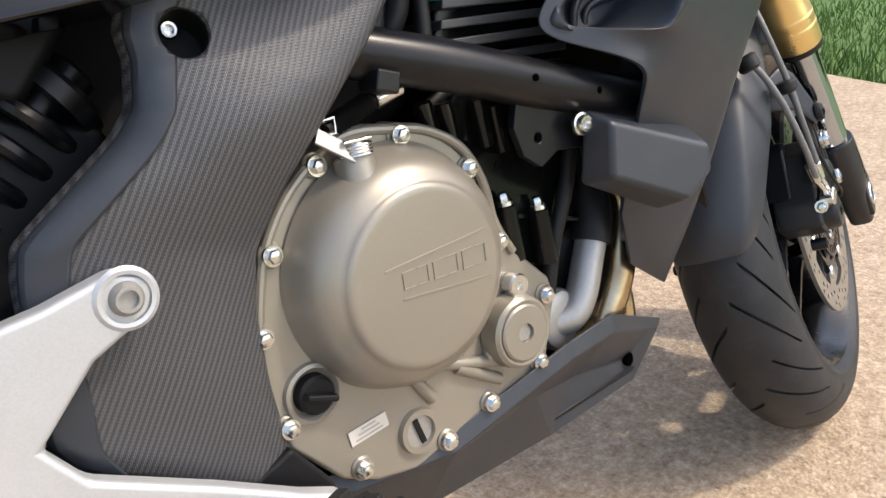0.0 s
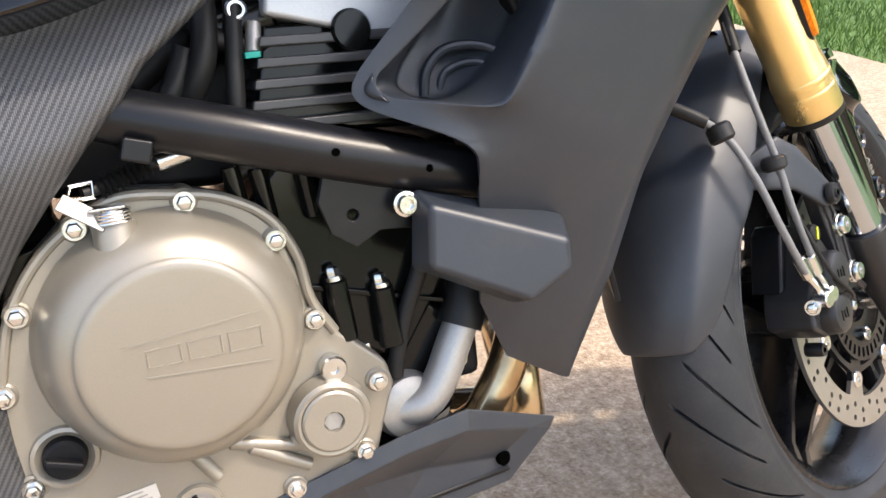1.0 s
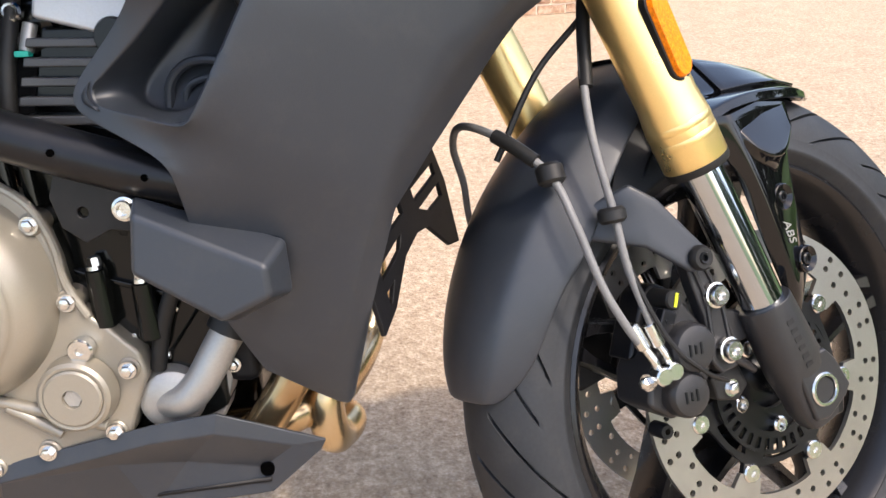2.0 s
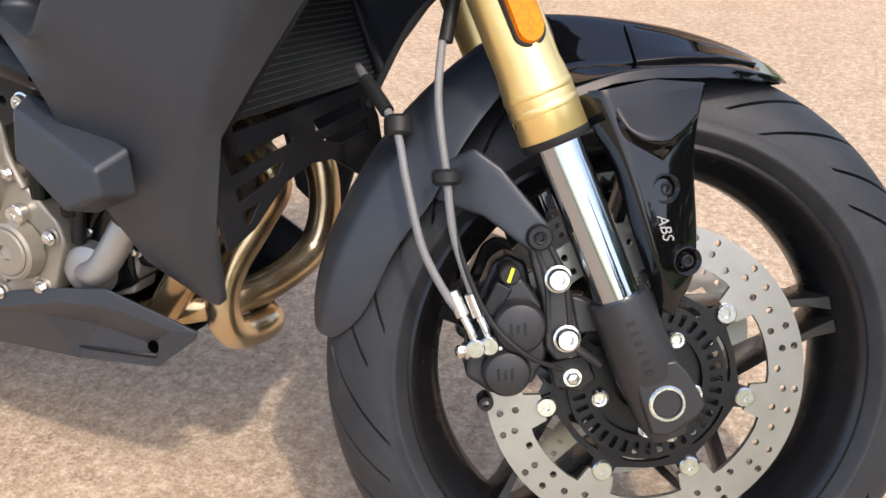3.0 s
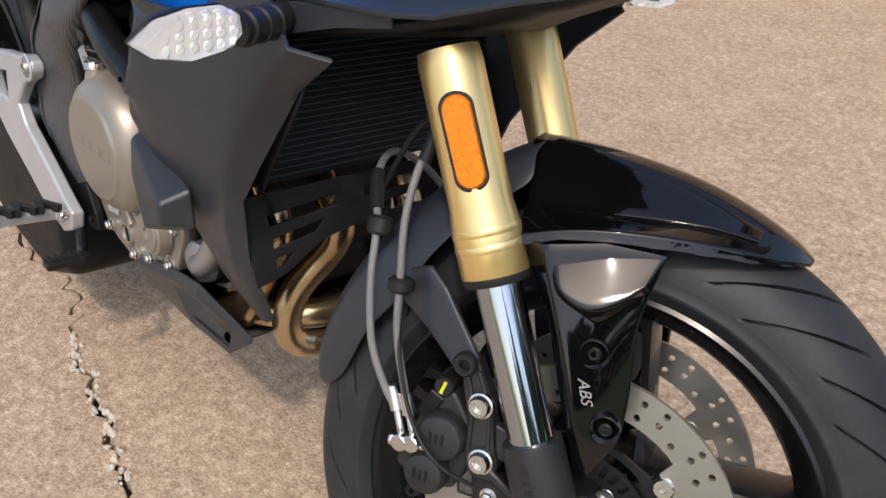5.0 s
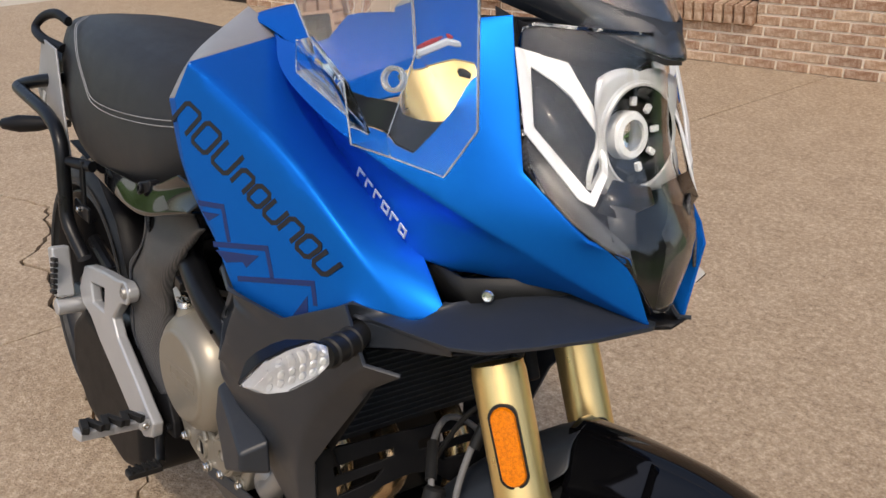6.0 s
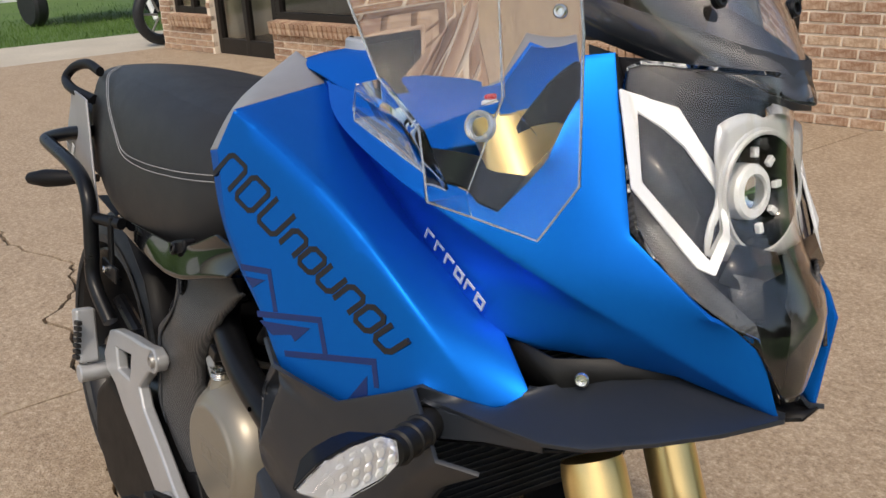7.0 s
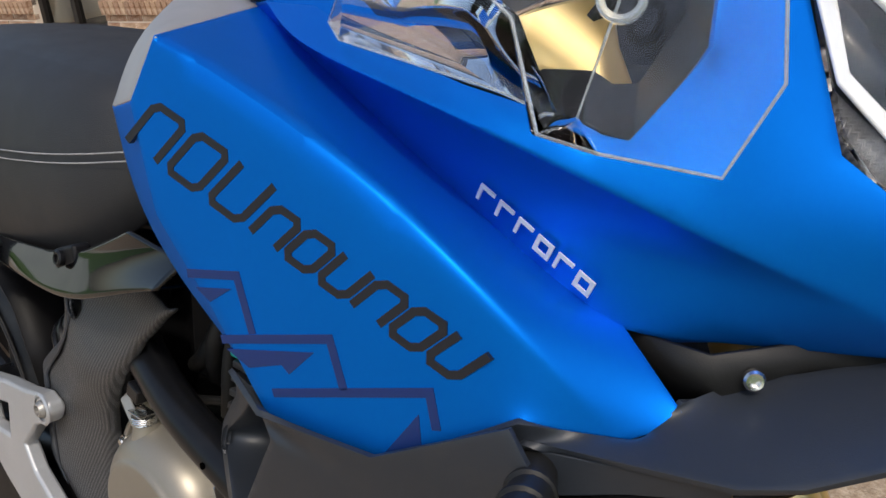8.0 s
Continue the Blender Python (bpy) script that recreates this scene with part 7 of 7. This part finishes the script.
for s in (1,):
    vv = DV if s > 0 else [(p[0], p[1] - 0.035, p[2] - 0.02) for p in map(mirn, DV)]
    df = part("wind_deflector", shell(vv, [(0, 1, 2, 10, 9), (2, 3, 11, 10), (3, 4, 11), (11, 4, 5, 6, 10), (10, 6, 7, 8, 9)], (0.2, -s, 0)), "acrylic", BIKE, "clear acrylic wind deflector", solid=0.0045, sharp=1)
    md = df.modifiers.new("edges", "BEVEL")
    md.width, md.segments, md.limit_method, md.angle_limit = 0.0015, 2, "ANGLE", radians(40)
    df.visible_shadow = False
    # glints along rim and fold, added as thin pale tubes
    rim = [Vector(vv[i]) for i in (0, 1, 2, 3, 4, 5, 6, 7, 8)]
    rm_ = part("polished_rim", tube(rim, 0.0010, 6, straight=True), "pale_acrylic", df, "pale tube standing for the glint on the acrylic edge")
    rm_.visible_shadow = False
    fold = part("fold_edge", tube([Vector(vv[i]) for i in (11, 10, 9)], 0.0009, 6, straight=True), "pale_acrylic", df, "pale tube standing for the reflection along the fold")
    fold.visible_shadow = False
    wing = [(-0.470, -0.146, 0.955), (-0.425, -0.172, 0.982), (-0.296, -0.231, 1.000), (-0.254, -0.219, 0.966), (-0.245, -0.198, 0.922), (-0.280, -0.196, 0.930), (-0.443, -0.160, 0.945)]
    wing = wing if s > 0 else [(p[0], p[1] - 0.035, p[2] - 0.02) for p in map(mirn, wing)]
    wg = part("deflector_wing", shell(wing, [(0, 1, 6), (1, 2, 5, 6), (2, 3, 4, 5)], (0, -s, 0)), "acrylic", df, solid=0.003, sharp=1)
    wg.visible_shadow = False
    # pale tube again for the glint on the wing's edge
    wr_ = part("wing_rim", tube([Vector(wing[i]) for i in (1, 0, 6, 5, 4)], 0.0010, 6, straight=True), "pale_acrylic", df)
    wr_.visible_shadow = False
    q = (-0.211, -0.198, 0.977) if s > 0 else mirn((-0.211, -0.198, 0.977))
    tab = part("deflector_boss", lathe([(0.0075, 0.003), (0.010, 0.004), (0.0115, 0.003), (0.0115, -0.003), (0.0075, -0.003), (0.0075, 0.003)], q, (0.5, -s, 0.2), 28), "pale_acrylic", df)
    tab.visible_shadow = False
    part("deflector_bolt", socket_bolt((q[0] + 0.028, q[1] + 0.040 * s, q[2] + 0.085), (0.5, -s, 0), 0.005, 0.005), "zinc", df)
# uncut slit: a black block stands for its shaded inside
part("intake_slit", box((-0.562, -0.1035, 0.955), (0.020, 0.004, 0.010), turn=Matrix.Rotation(radians(25), 4, "Y")), "hose_black", right_cowl, bevel=0.001)


# ---- ground ----
bm = bmesh.new()
bm.faces.new([bm.verts.new(p) for p in ((-400, -400, -0.03), (400, -400, -0.03), (400, 400, -0.03), (-400, 400, -0.03))])
tagged(part("ground", bm, "grass"), "mown green lawn round the forecourt", "lawn", kind="structure")
bm = bmesh.new()
bm.faces.new([bm.verts.new(p) for p in ((-8.56, -30, -0.018), (-4.01, -30, -0.018), (2.99, 5.0, -0.018), (-8.56, 5.0, -0.018))])
tagged(part("joint_bed", bm, "dirt"), "dark dirt in the joints of the paving", "joint bed", kind="structure")
rng = random.Random(4)


def jag(pts, step=0.03, amp=0.010):
    """A crack's wandering line through the points."""
    out = []
    for (x0, y0), (x1, y1) in zip(pts, pts[1:]):
        n = max(2, int(math.hypot(x1 - x0, y1 - y0) / step))
        for k in range(n):
            t = k / n
            out.append((x0 + (x1 - x0) * t + rng.uniform(-amp, amp) * 0.2, y0 + (y1 - y0) * t + rng.uniform(-amp, amp)))
    return out + [pts[-1]]


paving = tagged(new("pavement"), "brown aggregate concrete slabs with cracks", "pavement", kind="structure")


def slab(outline, name="slab"):
    """Slab whose first points but two run along a crack; the last two are the far corners."""
    bm = bmesh.new()
    run, (p1, p0) = outline[:-2], outline[-2:]
    far = []
    for k in range(len(run)):
        t = k / (len(run) - 1)
        far.append((p0[0] + (p1[0] - p0[0]) * t, p0[1] + (p1[1] - p0[1]) * t))
    top = [bm.verts.new((x, y, 0.0)) for x, y in run]
    low = [bm.verts.new((x, y, -0.10)) for x, y in run]
    back = [bm.verts.new((x, y, 0.0)) for x, y in far]
    back_low = [bm.verts.new((x, y, -0.10)) for x, y in far]
    for i in range(len(run) - 1):
        bm.faces.new((top[i], top[i + 1], back[i + 1], back[i]))
        bm.faces.new((top[i], low[i], low[i + 1], top[i + 1]))
        bm.faces.new((back[i], back[i + 1], back_low[i + 1], back_low[i]))
    bm.faces.new((top[0], back[0], back_low[0], low[0]))
    bm.faces.new((top[-1], low[-1], back_low[-1], back[-1]))
    bmesh.ops.recalc_face_normals(bm, faces=bm.faces)
    ob = part(name, bm, "concrete", paving, bevel=0.002)
    ob.modifiers["edges"].segments = 1
    return ob


def edge_x(y):
    return 1.98 + 0.20 * y


WALL_Y = lambda x: 3.95 + 0.208 * (x + 1.72)
crack = jag([(-1.946, -0.04), (-1.70, -0.10), (-1.40, -0.15), (-1.26, -0.14), (-1.14, -0.15), (-1.0, -0.20), (-0.90, -0.23), (-0.82, -0.24), (-0.76, -0.25), (-0.68, -0.265), (-0.50, -0.33), (-0.1, -0.52), (0.5, -0.70), (1.0, -0.80), (edge_x(-0.86), -0.86)], 0.018, 0.016)
up_ = [(x, y + 0.0012 + 0.004 * max(0.0, 1 - abs(x + 0.78) / 0.30) + rng.uniform(0, 0.0025)) for x, y in crack]
dn_ = [(x, y - 0.0012 - 0.004 * max(0.0, 1 - abs(x + 0.78) / 0.30) - rng.uniform(0, 0.0025)) for x, y in crack]
hair = jag([(0.30, 4.37), (0.28, 3.1), (0.25, 2.66), (0.28, 2.21), (0.22, 1.7)], 0.04, 0.014)
slab(up_ + [(edge_x(5.0), 5.0), (-1.946, 5.0)])
slab(dn_[::-1] + [(-1.946, -30), (edge_x(-30), -30)])
crack2 = jag([(-4.414, 0.10), (-3.9, 0.05), (-3.36, 0.02), (-3.17, 0.06), (-2.97, 0.16), (-2.67, 0.09), (-2.54, 0.02), (-2.49, -0.05), (-2.34, -0.01), (-2.24, -0.02), (-2.1, -0.06), (-1.954, -0.05)], 0.035, 0.012)
slab([(x, y + 0.004 + rng.uniform(0, 0.004)) for x, y in crack2] + [(-1.954, 5.0), (-4.414, 5.0)])
slab([(x, y - 0.004 - rng.uniform(0, 0.004)) for x, y in crack2][::-1] + [(-4.414, -30), (-1.954, -30)])
slab([(-8.56, -30), (-4.422, -30), (-4.422, 5.0), (-8.56, 5.0)])
bm = bmesh.new()
bm.faces.new([bm.verts.new(p) for p in ((-10.1, -60, -0.006), (-8.57, -60, -0.006), (-8.57, 60, -0.006), (-10.1, 60, -0.006))])
tagged(part("driveway", bm, "concrete_pale"), "pale concrete driveway beside the lawn", "driveway", kind="structure")
# broken bits lying in the wide part of the crack
bm = bmesh.new()
for k in range(110):
    t = rng.random()
    x = -1.05 + 0.42 * t
    y = np.interp(x, [c[0] for c in crack], [c[1] for c in crack]) + rng.gauss(0, 0.006)
    r = rng.uniform(0.002, 0.0105) * (0.6 + 0.4 * rng.random())
    bmesh.ops.create_icosphere(bm, subdivisions=1, radius=r, matrix=Matrix.Translation((x, y, r * 0.3 - 0.002)) @ Euler((rng.random() * 3, rng.random() * 3, 0)).to_matrix().to_4x4() @ Matrix.Diagonal((1, rng.uniform(0.5, 1), rng.uniform(0.4, 0.8), 1)))
tagged(part("crumbled_concrete", bm, "concrete_pale", sharp=10), "crumbled bits of concrete in a crack", "rubble", kind="stuff")

# lawn blades where the lawn comes near
verts, faces = [], []
for k in range(26000):
    if k < 17000:
        y = rng.uniform(-0.5, 7.0)
        x = edge_x(y) + abs(rng.gauss(0, 1.3)) + 0.0
    else:
        x = -10.15 - abs(rng.gauss(0, 2.0))
        y = rng.uniform(-2.0, 5.5)
    h = rng.uniform(0.035, 0.085)
    a = rng.uniform(0, math.pi)
    w = rng.uniform(0.003, 0.006)
    lx, ly = rng.gauss(0, 0.025), rng.gauss(0, 0.025)
    b0 = len(verts)
    verts += [(x - w * math.cos(a), y - w * math.sin(a), -0.03), (x + w * math.cos(a), y + w * math.sin(a), -0.03), (x + lx, y + ly, h - 0.03)]
    faces.append((b0, b0 + 1, b0 + 2))
tagged(part("lawn_grass", mesh_of("lawn_grass", verts, faces), "grass"), "short green grass blades", "grass", kind="stuff")

# far woods round the open sides, beyond the lawn
verts, faces = [], []
for k in range(8000):
    az = radians(rng.uniform(-48, 58))
    top = 7.0 + 2.2 * math.sin(az * 9) + 1.3 * math.sin(az * 23 + 1) + rng.uniform(-1.2, 1.2)
    rr = rng.uniform(30, 37)
    c = Vector((rr * math.cos(az), rr * math.sin(az), top * rng.random() ** 0.8))
    q = Euler((rng.uniform(0, 6.3), rng.uniform(0, 6.3), rng.uniform(0, 6.3))).to_matrix()
    sz = rng.uniform(0.35, 0.8)
    b0 = len(verts)
    verts += [tuple(c + q @ Vector(p) * sz) for p in ((-1, -0.4, 0), (1, -0.5, 0.1), (0.1, 0.9, -0.1))]
    faces.append((b0, b0 + 1, b0 + 2))
tagged(part("far_woods", mesh_of("far_woods", verts, faces), "foliage"), "dark green woods beyond the lawn", "woods", kind="stuff")

# ---- brick shop front ----
WD = Vector((-6.73, -1.40, 0)).normalized()
WO = Vector((-1.72, 3.95, 0))
SHOP = Matrix((( WD.x, -WD.y, 0, WO.x), (WD.y, WD.x, 0, WO.y), (0, 0, 1, 0), (0, 0, 0, 1)))   # x along the front to the left, y out of it
shop = tagged(new("shop_building"), "brick shop front with dark glazed windows and door", "building")
shop.matrix_basis = SHOP
OPEN = [(0.66, 5.15, 0.35, 2.45), (5.15, 6.05, 0.0, 2.45), (6.10, 6.72, 0.35, 2.45)]
U0, U1, HT = -2.6, 6.90, 3.2


def solid_box(bm, u0, u1, y0, y1, z0, z1):
    box(((u0 + u1) / 2, (y0 + y1) / 2, (z0 + z1) / 2), (abs(u1 - u0), abs(y1 - y0), abs(z1 - z0)), bm)


bm = bmesh.new()
solid_box(bm, U0, 0.66, -0.25, -0.008, 0, HT)
solid_box(bm, 0.66, 5.15, -0.25, -0.008, 0, 0.24)
solid_box(bm, 6.05, 6.72, -0.25, -0.008, 0, 0.24)
solid_box(bm, 0.66, 6.72, -0.25, -0.008, 2.45, HT)
solid_box(bm, 6.72, U1, -0.25, -0.008, 0, HT)
solid_box(bm, 6.05, 6.10, -0.25, -0.008, 0.24, 2.45)
front_wall = part("front_wall", bm, "mortar", shop, "mottled brown brickwork with pale mortar")
part("side_wall", box((U1 - 0.135, -4.0, HT / 2), (0.24, 7.5, HT)), "mortar", shop)
part("far_side_wall", box((U0 + 0.12, -4.0, HT / 2), (0.24, 7.5, HT)), "mortar", shop)
part("back_wall", box(((U0 + U1) / 2, -7.8, HT / 2), (U1 - U0, 0.2, HT)), "mortar", shop)
part("roof", box(((U0 + U1) / 2, -3.9, HT + 0.1), (U1 - U0 + 0.3, 8.2, 0.2)), "bronze", shop, "dark flat roof edge", bevel=0.02)
part("interior_floor", box(((U0 + U1) / 2, -4.0, 0.01), (U1 - U0 - 0.5, 7.4, 0.02)), "bronze", shop, "dark interior floor")
BW, BH, BJ = 0.1665, 0.0465, 0.0125


def brick_mesh(w, d, h):
    c = 0.003
    bm = bmesh.new()
    box((0, -d / 2, 0), (w, d, h), bm)
    bmesh.ops.bevel(bm, geom=bm.edges[:], offset=c, segments=1, affect="EDGES")
    me = bpy.data.meshes.new("brick")
    bm.to_mesh(me)
    bm.free()
    me.materials.append(M["brick"])
    return me


full, half_ = brick_mesh(BW, 0.05, BH), brick_mesh((BW - BJ) / 2, 0.05, BH)
rowlock = brick_mesh(BH, 0.13, 0.105)


def lay(me, u, y, z, name="brick", par=front_wall, turn=0.0):
    ob = new(name, me)
    ob.parent = par
    ob.matrix_basis = Matrix.Translation((u, y, z)) @ Matrix.Rotation(turn, 4, "X")
    return ob


rest_v, rest_f = [], []


def join_brick(u, y, z, w):
    b0 = len(rest_v)
    for dy in (0.0, -0.05):
        for du, dz in ((-w / 2, -BH / 2), (w / 2, -BH / 2), (w / 2, BH / 2), (-w / 2, BH / 2)):
            rest_v.append((u + du, y + dy, z + dz))
    for f in ((0, 1, 2, 3), (0, 4, 5, 1), (1, 5, 6, 2), (2, 6, 7, 3), (3, 7, 4, 0)):
        rest_f.append(tuple(b0 + i for i in f))


count = 0
course = 0
z = 0.004 + BH / 2
while z < HT - 0.05:
    u = U0 + (0 if course % 2 else -(BW + BJ) / 2)
    while u < U1:
        a0, a1 = max(u, U0), min(u + BW, U1)
        segs = [(a0, a1)]
        for o0, o1, z0, z1 in OPEN:
            zlo = z0 - 0.11 if z0 > 0 else 0
            if zlo < z + BH / 2 and z - BH / 2 < z1:
                segs = [s for p, q in segs for s in ((p, min(q, o0)), (max(p, o1), q)) if s[1] - s[0] > 0.03]
        for p, q in segs:
            yy = rng.uniform(-0.0015, 0.002)
            w = q - p
            if z < 0.95 and -1.5 < p < 6.9 and count < 290:
                ob = lay(full, (p + q) / 2, yy, z + rng.uniform(-0.001, 0.001))
                ob.scale = (w / BW, 1, 1)
                count += 1
            else:
                join_brick((p + q) / 2, yy, z, w)
        u += BW + BJ
    z += BH + BJ
    course += 1
me = mesh_of("brickwork", rest_v, rest_f)
tagged(part("brickwork", me, "brick", front_wall), kind="stuff")
for o0, o1 in ((0.66, 5.15), (6.05, 6.72)):
    n = int((o1 - o0) / (BH + BJ))
    for k in range(n):
        lay(rowlock, o0 + (k + 0.5) * (o1 - o0) / n, 0.045 + rng.uniform(-0.002, 0.002), 0.287 + rng.uniform(-0.001, 0.001), "sill_brick", front_wall, radians(-6))
# frames and glass
gl = clear("window_glass", (0.55, 0.57, 0.57), 1.5)
M["glass"] = gl
for wi, (o0, o1, z0, z1) in enumerate(OPEN):
    win = part("door" if wi == 1 else "window", box(((o0 + o1) / 2, -0.10, z1 - 0.03), (o1 - o0, 0.07, 0.06)), "bronze", shop, "dark bronze framed glass door" if wi == 1 else "dark bronze framed shop window", bevel=0.004)
    part("bottom_rail", box(((o0 + o1) / 2, -0.10, z0 + (0.07 if wi == 1 else 0.03)), (o1 - o0, 0.07, 0.14 if wi == 1 else 0.06)), "bronze", win, bevel=0.004)
    n = 4 if wi == 0 else 2 if wi == 1 else 2
    for k in range(n + 1):
        u = o0 + 0.03 + (o1 - o0 - 0.06) * k / n
        part("mullion", box((u, -0.10, (z0 + z1) / 2), (0.055, 0.075, z1 - z0 - 0.02)), "bronze", win, bevel=0.004)
        if k < n:
            w = (o1 - o0 - 0.06) / n - 0.06
            pane = part("pane", box((u + (o1 - o0 - 0.06) / n / 2, -0.10, (z0 + z1) / 2 + 0.02), (w + 0.02, 0.006, z1 - z0 - 0.1)), "glass", win)
            pane.visible_shadow = False

# ---- beyond the driveway ----
shed = tagged(new("white_shed"), "low white sheet-metal shed across the lawn", "shed")
shed.matrix_basis = pose(-17.5, 0.5, 0, 0, 0, 0)
part("wall", box((0, 0, 1.3), (0.2, 9.0, 2.66)), "white_metal", shed)
for k in range(22):
    part("rib", box((0.11, -4.3 + 0.41 * k, 1.3), (0.03, 0.04, 2.6)), "white_metal", shed)
part("roof", box((-1.4, 0, 2.75), (3.4, 9.4, 0.12)), "alloy_grey", shed, bevel=0.02)
trailer = tagged(new("utility_trailer"), "white metal utility trailer standing on the lawn", "trailer")
trailer.matrix_basis = pose(-12.6, 3.1, -0.03, 0, 0, 12)
part("bed", box((0, 0, 0.52), (1.2, 1.6, 0.08)), "white_metal", trailer, bevel=0.01)
for yy in (-0.78, 0.78):
    part("side_board", box((0, yy, 0.72), (1.2, 0.04, 0.34)), "white_metal", trailer, bevel=0.01)
for xx in (-0.58, 0.58):
    part("end_board", box((xx, 0, 0.72), (0.04, 1.5, 0.34)), "white_metal", trailer, bevel=0.01)
for yy in (-0.88, 0.88):
    part("wheel", lathe([(0, 0.08), (0.14, 0.08), (0.17, 0.06), (0.25, 0.09), (0.28, 0.05), (0.28, -0.05), (0.25, -0.09), (0, -0.09)], (0, yy, 0.28), (0, 1, 0), 28), "rubber", trailer)
part("drawbar", tube([(0.5, 0, 0.45), (1.2, 0, 0.42), (1.5, 0, 0.05)], 0.035, 10, 4), "white_metal", trailer)

# a second motorcycle stands past the shop corner; its front shows
pk = tagged(new("parked_motorcycle"), "dark motorcycle parked past the brick corner", "motorcycle")
pk.matrix_basis = pose(-8.78, 2.62, 0, 0, -6, -78)
part("tyre", tyre_mesh(0.300, 0.055, 0.057, 28, False), "rubber", pk, "black front tyre", sharp=50, m=Matrix.Translation((0, 0, 0.30)))
part("rim", rim_bm(0.222, 0.046), "black_metal", pk, m=Matrix.Translation((0, 0, 0.30)))
for k in range(6):
    a = 2 * math.pi * k / 6
    part("spoke", rod((0.03 * math.cos(a), 0, 0.30 + 0.03 * math.sin(a)), (0.20 * math.cos(a), 0, 0.30 + 0.20 * math.sin(a)), 0.012, 8), "alloy_grey", pk)
part("mudguard", sheet([[(0.33 * math.cos(radians(d)), y, 0.30 + 0.33 * math.sin(radians(d))) for y in (-0.07, -0.04, 0.04, 0.07)] for d in (40, 60, 80, 100, 120, 140)], (0, 0, 1)), "gloss", pk, solid=0.004, sub=1)
for yy in (-0.09, 0.09):
    part("fork_leg", rod((0, yy, 0.30), (-0.30, yy, 0.95), 0.024, 16), "black_metal", pk)
part("headlamp", lathe([(0, 0.05), (0.05, 0.045), (0.08, 0.0), (0.07, -0.08), (0, -0.12)], (-0.14, 0, 0.82), (1, 0, 0.1), 24), "black_metal", pk)
part("body", prism([(-0.25, 0.45), (-0.30, 0.95), (-0.60, 1.00), (-0.95, 0.80), (-1.45, 0.85), (-1.40, 0.70), (-0.95, 0.40), (-0.60, 0.30)], -0.13, 0.13), "gloss", pk, bevel=0.05, seg=4)
part("rear_tyre", tyre_mesh(0.30, 0.07, 0.072, 28, False), "rubber", pk, sharp=50, m=Matrix.Translation((-1.42, 0, 0.30)))
